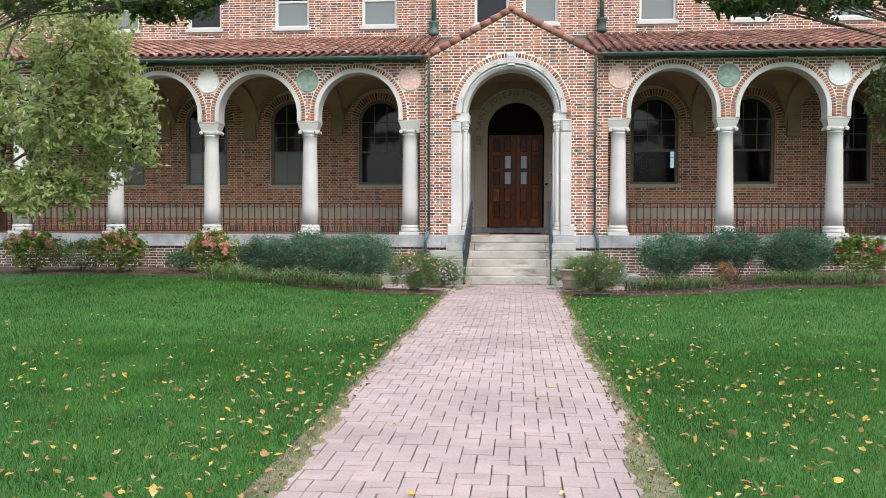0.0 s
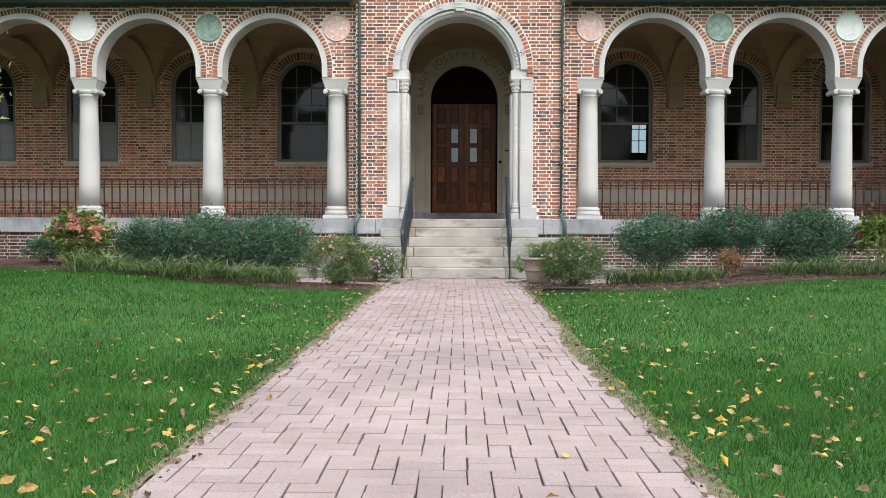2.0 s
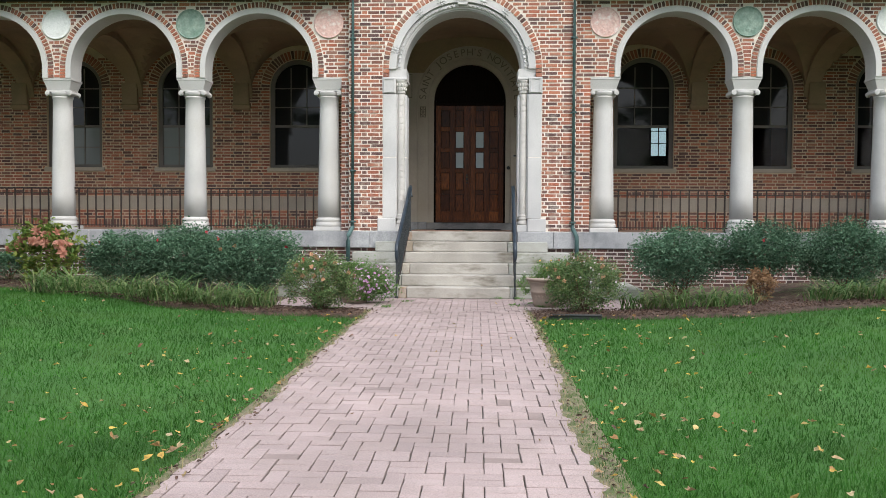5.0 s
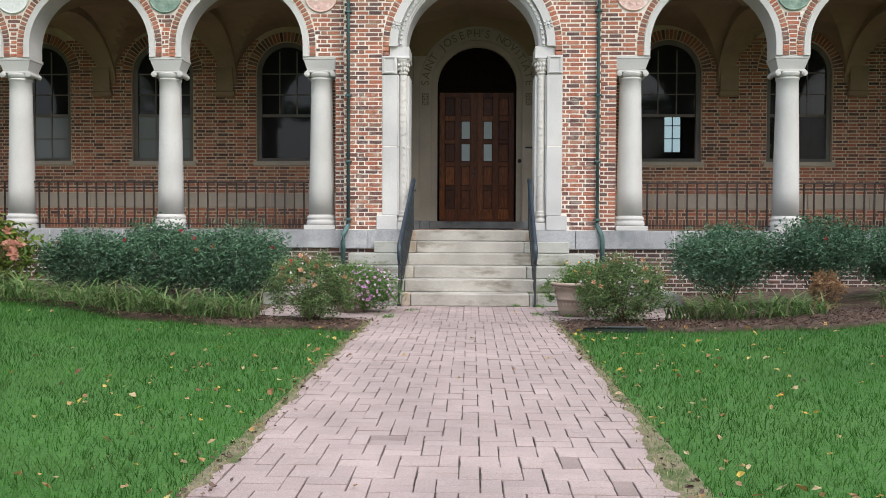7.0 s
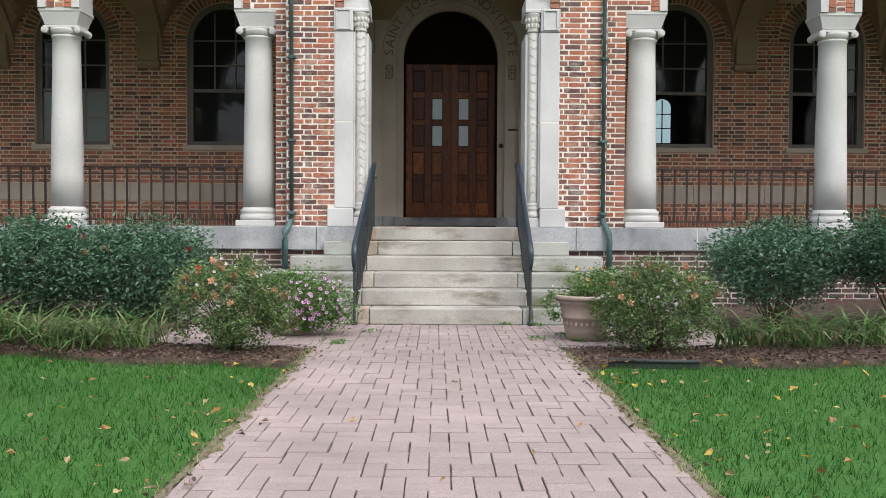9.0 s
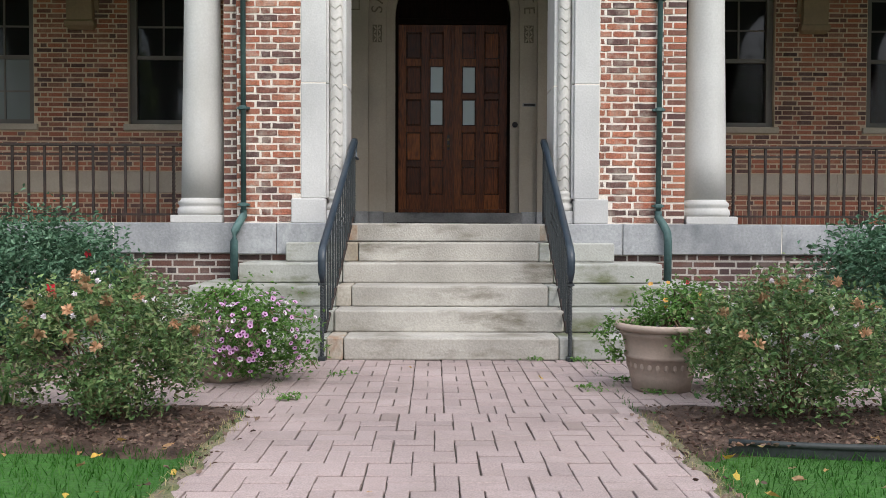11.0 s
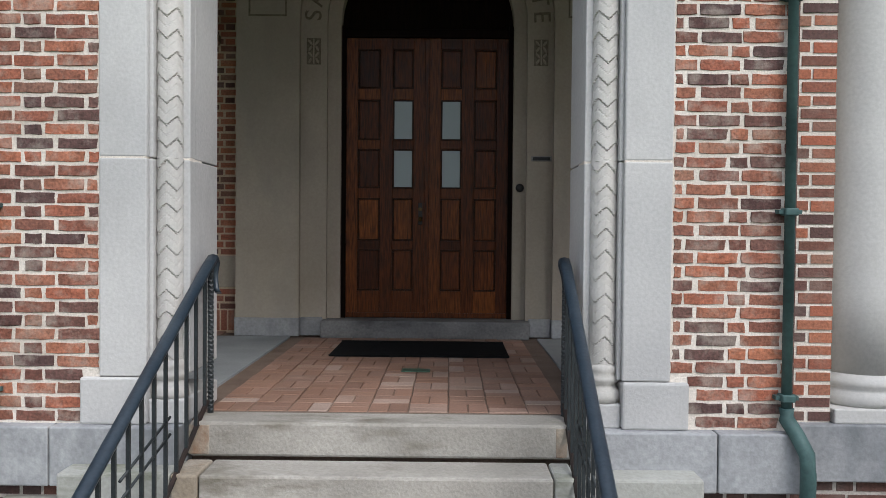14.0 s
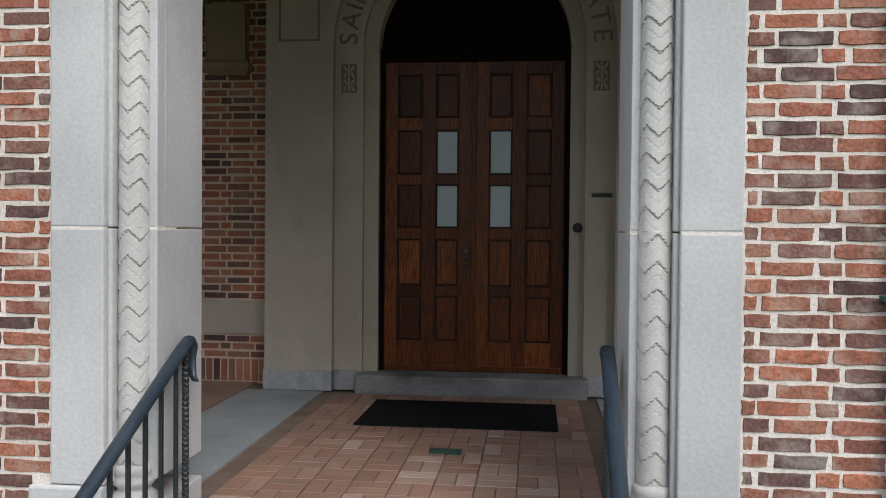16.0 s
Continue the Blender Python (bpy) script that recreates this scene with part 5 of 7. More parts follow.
def medallion(x, material, look_words):
    root = thing("medallion", look_words, "medallion", x, ARC_Y, 4.76, group="arcade medallions")
    flip = Matrix.Translation((x, ARC_Y - 0.006, 4.76)) @ Matrix.Rotation(math.pi / 2, 4, "X")
    bm = lathe(bmesh.new(), [(0.262, 0.0), (0.268, 0.012), (0.262, 0.024), (0.243, 0.026), (0.24, 0.012)], 0, 0, 40, cap=False)
    bm.transform(flip)
    part("rim", bm, material, root)
    bm = lathe(bmesh.new(), [(0.262, -0.02), (0.262, 0.004), (0.24, 0.010), (0.15, 0.014), (0.05, 0.016)], 0, 0, 40)
    rr = random.Random(int(x * 100))
    for _ in range(26):
        a, d = rr.uniform(0, 6.28), 0.19 * math.sqrt(rr.random())
        bmesh.ops.create_icosphere(bm, subdivisions=1, radius=rr.uniform(0.015, 0.05), matrix=Matrix.Translation((d * math.cos(a), d * math.sin(a), 0.008)) @ Matrix.Diagonal((1, 1, 0.35, 1)))
    bm.transform(flip)
    part("relief_disc", bm, material, root)
    return settle(root)


MEDS = [(M_MED_PINK, "round pink and white glazed relief medallion"), (M_MED_GREEN, "round green weathered relief medallion"), (M_MED_WHITE, "round white glazed relief medallion")]
for cols in (COLS_L, COLS_R):
    for i, c in enumerate(cols):
        medallion(c + (0.03 if i == 0 else 0.0) * (1 if c < 0 else -0.3), *MEDS[i % 3])


# ---- things: railings ----
def twisted(bm, x, y, z0, z1, r=0.011, turns=40):
    """A square bar with a twist."""
    n = int((z1 - z0) / 0.012)
    prev = None
    for i in range(n + 1):
        z = z0 + (z1 - z0) * i / n
        a = (z - z0) * turns
        cur = [bm.verts.new((x + r * math.cos(a + k * math.pi / 2), y + r * math.sin(a + k * math.pi / 2), z)) for k in range(4)]
        if prev:
            for k in range(4):
                bm.faces.new((prev[k], prev[(k + 1) % 4], cur[(k + 1) % 4], cur[k]))
        prev = cur
    return bm


def bay_railing(x0, x1):
    y = ARC_Y + 0.215
    root = thing("railing", "dark rusty iron railing between two columns", "railing", (x0 + x1) / 2, y, FLOOR_Z, group="loggia railings")
    part("top_rail", boxed(x0, x1, y - 0.018, y + 0.018, 1.80, 1.825, bevel=0.004), M_IRON_RUST, root)
    part("bottom_rail", boxed(x0, x1, y - 0.012, y + 0.012, 1.12, 1.14), M_IRON_RUST, root)
    part("middle_rail", boxed(x0, x1, y - 0.008, y + 0.008, 1.712, 1.729), M_IRON_RUST, root)
    n = 13
    for i in range(n):
        x = x0 + (x1 - x0) * (i + 0.5) / n
        if i in (0, n - 1):
            part("twisted_post", twisted(bmesh.new(), x, y, FLOOR_Z, 1.80, 0.017), M_IRON_RUST, root, "twisted iron end post")
        else:
            part("baluster", boxed(x - 0.0105, x + 0.0105, y - 0.0105, y + 0.0105, FLOOR_Z + 0.07, 1.80), M_IRON_RUST, root)
    return settle(root)


for cols in (COLS_L, COLS_R):
    cs = sorted(cols)
    for a, b in zip(cs, cs[1:]):
        bay_railing(a + 0.21, b - 0.21)


def stair_railing(x_low, x_high):
    """Iron stair rail: dark blue handrail, twisted newels, balusters, scrolled lower end."""
    root = thing("stair_railing", "black iron stair railing with a blue-black handrail", "railing", x_low, 18.07, 0, group="stair railings")
    yl, yh, zl, zh = 18.10, 19.90, 0.865, 1.85

    def on(t):
        return Vector((x_low + (x_high - x_low) * t, yl + (yh - yl) * t, zl + (zh - zl) * t))

    pts = [(x_low, 18.055, 0.60), (x_low, 18.045, 0.68), (x_low, 18.035, 0.76), (x_low, 18.05, 0.82)] + [on(t) for t in (0.0, 0.04, 0.2, 0.4, 0.6, 0.8, 0.98)]
    pts += [(x_high, 19.94, 1.862), (x_high, 19.965, 1.835), (x_high + 0.005, 19.96, 1.77), (x_high + 0.012, 19.95, 1.70), (x_high + 0.03, 19.94, 1.675)]
    bm = bmesh.new()
    rings = []
    P = [Vector(p) for p in pts]
    for i, p in enumerate(P):
        d = (P[min(i + 1, len(P) - 1)] - P[max(i - 1, 0)]).normalized()
        u = Vector((1, 0, 0))
        w = d.cross(u).normalized()
        fat = 1.0 if 1 <= i <= len(P) - 4 else 0.55
        prof = [(-0.027, -0.012), (0.027, -0.012), (0.031, 0.0), (0.023, 0.014), (0.0, 0.019), (-0.023, 0.014), (-0.031, 0.0)]
        rings.append([bm.verts.new(p + a * fat * u - b * w) for a, b in prof])
    for a, b in zip(rings, rings[1:]):
        for k in range(7):
            bm.faces.new((a[k], a[(k + 1) % 7], b[(k + 1) % 7], b[k])).smooth = True
    bm.faces.new(list(reversed(rings[0])))
    bm.faces.new(rings[-1])
    bmesh.ops.recalc_face_normals(bm, faces=bm.faces)
    part("handrail", bm, M_HANDRAIL, root, "blue-black painted handrail")
    part("newel", twisted(bmesh.new(), x_low, 18.06, 0.0, 0.62, 0.017, 60), M_IRON, root, "twisted iron newel post")
    part("newel_collar", boxed(x_low - 0.03, x_low + 0.03, 18.045, 18.075, 0.575, 0.595, bevel=0.004), M_IRON, root)
    part("foot_plate", boxed(x_low - 0.028, x_low + 0.028, 18.032, 18.088, 0.0, 0.035, bevel=0.004), M_IRON, root)
    part("upper_post", twisted(bmesh.new(), x_high, 19.90, FLOOR_Z, 1.845, 0.017, 60), M_IRON, root, "twisted iron upper post")
    n = 13
    a, b = on(0.06) - Vector((0, 0, 0.72)), on(0.97) - Vector((0, 0, 0.70))
    bm = bmesh.new()
    tube(bm, [a, b], 0.014, 6)
    part("bottom_bar", bm, M_IRON_RUST, root, "rusty lower bar of the railing")
    for i in range(n):
        t = (i + 0.7) / (n + 0.4)
        p = on(t)
        q = a + (b - a) * max(0.0, min(1.0, (t - 0.06) / 0.91))
        part("baluster", boxed(p.x - 0.008, p.x + 0.008, p.y - 0.008, p.y + 0.008, q.z, p.z - 0.004), M_IRON, root)
    for dz in (0.22, 0.30):
        p = on(0.42) - Vector((0, 0, 0.12 + dz))
        bm = bmesh.new()
        tube(bm, [on(0.38) - Vector((0, 0, dz)), on(0.68) - Vector((0, 0, dz + 0.16))], 0.007, 6)
        part("cross_bar", bm, M_IRON, root)
    return settle(root)


stair_railing(-1.262, -1.195)
stair_railing(0.622, 0.655)

# ---- things: doors ----
door = thing("double_door", "closed dark oak double door with small frosted panes", "door", CD, 23.27, 1.20)
DY = 23.26
for s in (-1, 1):
    a, b = sorted((CD + s * 0.004, CD + s * (DOOR_HALF - 0.045)))
    # panel rows: foot, top; the second and third hold glass on the inner side
    rows = ((1.45, 1.83), (1.91, 2.30), (2.39, 2.75), (2.83, 3.20), (3.30, 3.66))
    cols = (((CD + s * 0.125, CD + s * 0.315)), ((CD + s * 0.43, CD + s * 0.635)))
    cols = [tuple(sorted(c)) for c in cols]
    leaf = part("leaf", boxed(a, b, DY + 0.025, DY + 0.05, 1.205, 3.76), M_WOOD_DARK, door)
    xs = sorted([a, b] + [v for c in cols for v in c])
    zs = [1.205] + [v for r in rows for v in r] + [3.76]
    for k in range(0, 6, 2):
        part("stile", boxed(xs[k], xs[k + 1], DY, DY + 0.027, 1.205, 3.76, bevel=0.004), M_WOOD, leaf)
    for k in range(0, len(zs), 2):
        for c in cols:
            part("rail", boxed(c[0] - 0.001, c[1] + 0.001, DY + 0.002, DY + 0.027, zs[k], zs[k + 1], bevel=0.004), M_WOOD, leaf)
    for ri, (z0, z1) in enumerate(rows):
        for ci, c in enumerate(cols):
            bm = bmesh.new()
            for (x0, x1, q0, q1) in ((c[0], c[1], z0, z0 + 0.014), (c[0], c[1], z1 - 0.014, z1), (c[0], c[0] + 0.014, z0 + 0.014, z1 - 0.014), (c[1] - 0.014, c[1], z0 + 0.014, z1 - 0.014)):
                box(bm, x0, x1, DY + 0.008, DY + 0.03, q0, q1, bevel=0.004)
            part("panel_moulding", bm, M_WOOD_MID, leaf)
            if ci == 0 and ri in (2, 3):
                part("pane", boxed(c[0] + 0.012, c[1] - 0.012, DY + 0.014, DY + 0.024, z0 + 0.012, z1 - 0.012), M_GLASS_DOOR, leaf, "frosted glass pane")
            else:
                part("panel", boxed(c[0] + 0.014, c[1] - 0.014, DY + 0.012, DY + 0.028, z0 + 0.014, z1 - 0.014, bevel=0.006), M_WOOD, leaf)
part("astragal", boxed(CD - 0.022, CD + 0.022, DY - 0.014, DY + 0.01, 1.205, 3.75, bevel=0.005), M_WOOD, door)
part("kick_strip", boxed(CD - DOOR_HALF + 0.05, CD + DOOR_HALF - 0.05, DY - 0.012, DY + 0.004, 1.205, 1.25, bevel=0.004), M_WOOD, door)
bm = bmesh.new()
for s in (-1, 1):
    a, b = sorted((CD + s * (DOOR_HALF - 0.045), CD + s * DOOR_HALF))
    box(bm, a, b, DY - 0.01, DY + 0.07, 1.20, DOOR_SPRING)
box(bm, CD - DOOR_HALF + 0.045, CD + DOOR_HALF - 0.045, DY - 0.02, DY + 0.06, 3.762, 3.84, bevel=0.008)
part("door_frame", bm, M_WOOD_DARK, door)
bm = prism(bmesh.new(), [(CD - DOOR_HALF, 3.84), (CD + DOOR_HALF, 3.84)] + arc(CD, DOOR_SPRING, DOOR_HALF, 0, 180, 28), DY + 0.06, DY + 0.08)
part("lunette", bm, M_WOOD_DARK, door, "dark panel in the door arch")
part("latch_plate", boxed(CD - 0.075, CD - 0.04, DY - 0.006, DY + 0.004, 2.06, 2.26, bevel=0.003), M_BLACK, door)
bm = bmesh.new()
bmesh.ops.create_uvsphere(bm, u_segments=12, v_segments=8, radius=0.022, matrix=Matrix.Translation((CD - 0.058, DY - 0.035, 2.11)))
tube(bm, [(CD - 0.058, DY, 2.11), (CD - 0.058, DY - 0.03, 2.11)], 0.009, 8)
tube(bm, [(CD - 0.058, DY, 2.20), (CD - 0.058, DY - 0.02, 2.20)], 0.018, 10)
part("door_knob", bm, M_BRASS, door)
settle(door)

bell = thing("door_bell", "small black round door bell on the stone jamb", "door bell", CD + 0.845, 23.18, 2.40)
bm = lathe(bmesh.new(), [(0.038, 0.0), (0.038, 0.012), (0.028, 0.02), (0.012, 0.022)], 0, 0, 18)
bm.transform(Matrix.Translation((CD + 0.845, 23.19, 2.40)) @ Matrix.Rotation(math.pi / 2, 4, "X"))
part("button", bm, M_BLACK, bell)
settle(bell)
slot = thing("mail_slot", "narrow steel mail slot set in the stone", "mail slot", CD + 1.03, 23.12, 2.66)
part("plate", boxed(CD + 0.94, CD + 1.125, 23.121, 23.131, 2.637, 2.682, bevel=0.003), M_METAL, slot)
part("flap", boxed(CD + 0.955, CD + 1.11, 23.117, 23.122, 2.645, 2.674), M_BLACK, slot)
settle(slot)
mat_thing = thing("door_mat", "black rubber door mat lying before the threshold", "door mat", -0.17, 22.3, FLOOR_Z)
part("mat_body", boxed(-0.86, 0.51, 21.87, 22.70, FLOOR_Z, FLOOR_Z + 0.012, bevel=0.004), M_MAT, mat_thing)
for y in (21.87, 22.66):
    part("mat_border", boxed(-0.86, 0.51, y, y + 0.04, FLOOR_Z + 0.011, FLOOR_Z + 0.015), M_MAT, mat_thing)
settle(mat_thing)
plate = thing("floor_plate", "small green metal plate in the porch floor", "floor plate", -0.17, 21.27, FLOOR_Z)
part("plate_body", boxed(-0.27, -0.075, 21.21, 21.33, FLOOR_Z, FLOOR_Z + 0.006, bevel=0.002), M_VERD, plate)
settle(plate)


# ---- things: downpipes ----
def downpipe(x, s):
    root = thing("downpipe", "green copper downpipe with brackets and a bent foot", "downpipe", x, FACE + 0.02, 0.5, group="portal downpipes")
    y = FACE - 0.045
    bm = bmesh.new()
    tube(bm, [(x, y, 1.14), (x, y, 5.05), (x, y - 0.03, 5.12), (x, y - 0.08, 5.2)], 0.025, 12)
    part("pipe", bm, M_COPPER, root)
    for z in (4.45, 3.15, 2.12, 1.22):
        part("bracket", box(boxed(x - 0.033, x + 0.033, y - 0.033, y + 0.04, z - 0.018, z + 0.018, bevel=0.006), x - 0.055, x + 0.055, y - 0.01, y + 0.05, z - 0.01, z + 0.01), M_COPPER, root)
    bm = bmesh.new()
    yo = FACE - 0.15
    tube(bm, [(x, y, 1.17), (x, y, 1.12), (x + s * 0.03, y - 0.06, 1.05), (x + s * 0.06, yo, 0.97), (x + s * 0.065, yo - 0.005, 0.88), (x + s * 0.065, yo, 0.50)], 0.037, 12)
    part("foot_pipe", bm, M_COPPER, root, "verdigris bent foot of the downpipe")
    return settle(root)


downpipe(CP - 1.93, -1)
downpipe(CP + 1.955, 1)


def conductor(x):
    root = thing("rain_head", "green copper rainwater head and pipe on the upper wall", "rainwater head", x, BACK_Y - 0.1, 6.5, group="rainwater heads")
    bm = lathe(bmesh.new(), [(0.06, 6.50), (0.13, 6.54), (0.15, 6.60), (0.11, 6.64), (0.12, 6.82), (0.15, 6.86), (0.15, 6.90), (0.06, 6.92)], x, BACK_Y - 0.14, 16)
    part("head", bm, M_COPPER, root)
    part("pipe", tube(bmesh.new(), [(x, BACK_Y - 0.1, 6.9), (x, BACK_Y - 0.1, 8.6)], 0.055, 12), M_COPPER, root)
    part("foot", tube(bmesh.new(), [(x, BACK_Y - 0.13, 6.42), (x, BACK_Y - 0.13, 6.52)], 0.06, 10), M_COPPER, root)
    return settle(root)


conductor(-2.45)
conductor(2.16)


# ---- plants ----
rng = np.random.default_rng(5)


def leaves(points, size, flat=0.35, up=0.5, ratio=0.5, spread=0.3):
    """Folded leaf quads at the points, turned at random."""
    n = len(points)
    d = rng.normal(size=(n, 3))
    d[:, 2] = d[:, 2] * flat + rng.normal(size=n) * 0.1 - 0.15
    d /= np.linalg.norm(d, axis=1)[:, None]
    nrm = rng.normal(size=(n, 3)) * 0.6
    nrm[:, 2] += up + 0.5
    side = np.cross(d, nrm)
    side /= np.linalg.norm(side, axis=1)[:, None] + 1e-9
    nrm = np.cross(side, d)
    s = (size * rng.uniform(1 - spread, 1 + spread, n))[:, None]
    v = np.stack([points - d * s * 0.5, points + side * s * ratio * 0.5 + nrm * s * 0.10, points + d * s * 0.5 - nrm * s * 0.08, points - side * s * ratio * 0.5 + nrm * s * 0.10], 1)
    f = np.arange(4 * n).reshape(n, 4)
    return v.reshape(-1, 3), f


def blob_points(cx, cy, cz, rx, ry, rz, clumps, per, tight=0.16, seed=0, ragged=0.0):
    """Points in uneven clumps through an ellipsoid, thicker towards its outside."""
    r = np.random.default_rng(seed)
    u = r.normal(size=(clumps, 3))
    u /= np.linalg.norm(u, axis=1)[:, None]
    rad = r.uniform(0.35, 1.08, clumps) ** 0.6
    rad = rad * (1 + ragged * np.array([noise.noise((a * 2.3 + seed, b * 2.3, d * 2.3)) for a, b, d in u]))
    c = np.array([cx, cy, cz]) + u * rad[:, None] * np.array([rx, ry, rz])
    p = np.repeat(c, per, axis=0) + r.normal(size=(clumps * per, 3)) * tight * np.array([rx, ry, rz]).mean()
    return c, p


def shrub(name, label, x, y, rx, h, leaf_mat, leaf_size, clumps, per, category="shrub", group="", foot=0.0, bare=0.12, stems=9, blooms=None, flat=0.6, tight=0.15, stem_r=0.012):
    z = ground_z(x, y) + foot
    root = thing(name, label, category, x, y, z, group=group)
    seed = int(abs(x) * 1000 + y * 10)
    c, p = blob_points(x, y, z + h * (0.5 + bare / 2), rx, rx * 0.85, h * (0.5 - bare / 2), clumps, per, tight, seed)
    q = np.random.default_rng(seed + 9)
    shoots = []
    for _ in range(int(16 + 12 * rx)):
        a, tilt, far = q.uniform(0, 6.28), q.uniform(0.1, 1.25), q.uniform(1.02, 1.26)
        tip = np.array([x + rx * far * math.sin(tilt) * math.cos(a), y + rx * far * math.sin(tilt) * math.sin(a), z + h * (0.5 + bare / 2) + h * (0.5 - bare / 2) * far * math.cos(tilt)])
        t = q.uniform(0.62, 1.0, 34)[:, None]
        shoots.append(np.array([x, y, z + h * 0.4]) * (1 - t) + tip * t + q.normal(size=(34, 3)) * 0.028)
    p = np.concatenate([p] + shoots)
    p = p[p[:, 2] > z + 0.02]
    bm = bmesh.new()
    r = random.Random(seed)
    for i in range(stems):
        t = Vector(c[r.randrange(len(c))])
        b = Vector((x + r.uniform(-0.12, 0.12) * rx, y + r.uniform(-0.12, 0.12) * rx, z - 0.05))
        m = b.lerp(t, 0.5) + Vector((0, 0, 0.12 * h))
        tube(bm, [b, b.lerp(m, 0.6), m, t], stem_r, 5, r_end=0.003)
    tagged(part("stem_tangle", bm, M_STEM, root), kind="stuff")
    v, f = leaves(p, leaf_size, flat)
    tagged(raw("foliage", v, f, leaf_mat, root), kind="stuff")
    for mat, count, size, kindname in blooms or ():
        rr = np.random.default_rng(seed + int(size * 1000))
        for _ in range(count):
            u = rr.normal(size=3)
            u[2] = abs(u[2]) + 0.15
            u[1] = -abs(u[1])
            u /= np.linalg.norm(u)
            q = np.array([x, y, z + h * 0.52]) + u * np.array([rx, rx * 0.9, h * 0.5]) * rr.uniform(0.9, 1.05)
            k = 34 if size > 0.1 else 26
            d = rr.normal(size=(k, 3))
            d /= np.linalg.norm(d, axis=1)[:, None]
            e = np.cross(d, rr.normal(size=(k, 3)))
            e /= np.linalg.norm(e, axis=1)[:, None]
            tip = q + d * size * rr.uniform(0.38, 0.55, k)[:, None]
            mid = q + d * size * 0.3
            v = np.concatenate([q[None], np.stack([mid + e * size * 0.13, tip, mid - e * size * 0.13], 1).reshape(-1, 3)])
            f = np.array([(0, 1 + 3 * i, 2 + 3 * i, 3 + 3 * i) for i in range(k)])
            raw(kindname, v, f, mat, root)
    return settle(root)


rose = "dense blue-green rose bush with a few red blooms"
shrub("rose_bush", rose, -5.75, 18.25, 0.62, 0.86, M_LEAF_ROSE, 0.050, 238, 50, group="rose bushes", blooms=[(M_BLOOM_RED, 1, 0.07, "bloom")])
shrub("rose_bush", rose, -4.75, 18.35, 0.66, 1.00, M_LEAF_ROSE, 0.050, 270, 50, group="rose bushes", blooms=[(M_BLOOM_RED, 2, 0.07, "bloom")])
shrub("rose_bush", rose, -3.65, 18.30, 0.80, 1.02, M_LEAF_ROSE, 0.050, 334, 50, group="rose bushes", blooms=[(M_BLOOM_RED, 2, 0.07, "bloom"), (M_DEAD, 2, 0.08, "withered_bloom")])
shrub("rose_bush", "leggy green rose bush with bare lower stems", 3.10, 17.7, 0.74, 1.06, M_LEAF_ROSE, 0.050, 238, 45, group="rose bushes", bare=0.3, stems=16)
shrub("rose_bush", "tall sparse rose bush with bare stems", 4.35, 17.6, 0.62, 1.12, M_LEAF_ROSE, 0.050, 191, 45, group="rose bushes", bare=0.35, stems=16, blooms=[(M_BLOOM_RED, 1, 0.07, "bloom")])
shrub("rose_bush", rose, 5.75, 18.0, 0.72, 1.02, M_LEAF_ROSE, 0.050, 270, 50, group="rose bushes")
near_rose = [(M_BLOOM_PEACH, 6, 0.07, "bloom"), (M_DEAD, 9, 0.08, "withered_bloom"), (M_BLOOM_WHITE, 12, 0.035, "pale_bloom")]
shrub("rose_bush", "small rose bush with peach and withered blooms beside the path", -2.08, 16.0, 0.50, 0.76, M_LEAF_GREEN, 0.034, 205, 50, group="rose bushes", bare=0.03, stems=26, tight=0.10, stem_r=0.007, blooms=near_rose + [(M_BLOOM_RED, 1, 0.06, "bloom")])
shrub("rose_bush", "small rose bush with withered orange blooms beside the path", 1.45, 16.05, 0.52, 0.74, M_LEAF_GREEN, 0.034, 205, 50, group="rose bushes", bare=0.03, stems=26, tight=0.10, stem_r=0.007, blooms=near_rose)
hyd = "hydrangea bush with fading pinkish-brown flower heads"
for x, y in ((-6.85, 17.9), (-9.05, 17.95), (-11.1, 18.0)):
    shrub("hydrangea_bush", hyd, x, y, 0.55, 0.88, M_LEAF_HYD, 0.11, 60, 16, group="hydrangeas", blooms=[(M_BLOOM_HYD, 13, 0.2, "flower_head")], tight=0.24)
shrub("hydrangea_bush", "hydrangea bush with red autumn leaves and yellow-green foliage", 6.95, 17.8, 0.55, 0.82, M_LEAF_HYD, 0.10, 60, 16, group="hydrangeas", blooms=[(M_BLOOM_RED, 3, 0.13, "red_leaves"), (M_BLOOM_HYD, 5, 0.15, "flower_head")], tight=0.24)
shrub("garden_shrub", "low grey-green perennial shrub", -10.1, 18.2, 0.6, 0.72, M_LEAF_GREEN, 0.05, 80, 34, group="low shrubs")
shrub("garden_shrub", "low grey-green perennial shrub", -7.75, 18.4, 0.4, 0.45, M_LEAF_ROSE, 0.05, 45, 34, group="low shrubs")
shrub("garden_shrub", "clump of brown dying perennial stems", 3.95, 16.5, 0.22, 0.5, M_DEAD, 0.05, 26, 14, group="low shrubs", stems=22)
shrub("garden_shrub", "low grey-green perennial shrub", 8.2, 17.8, 0.6, 0.6, M_LEAF_GREEN, 0.05, 80, 34, group="low shrubs")


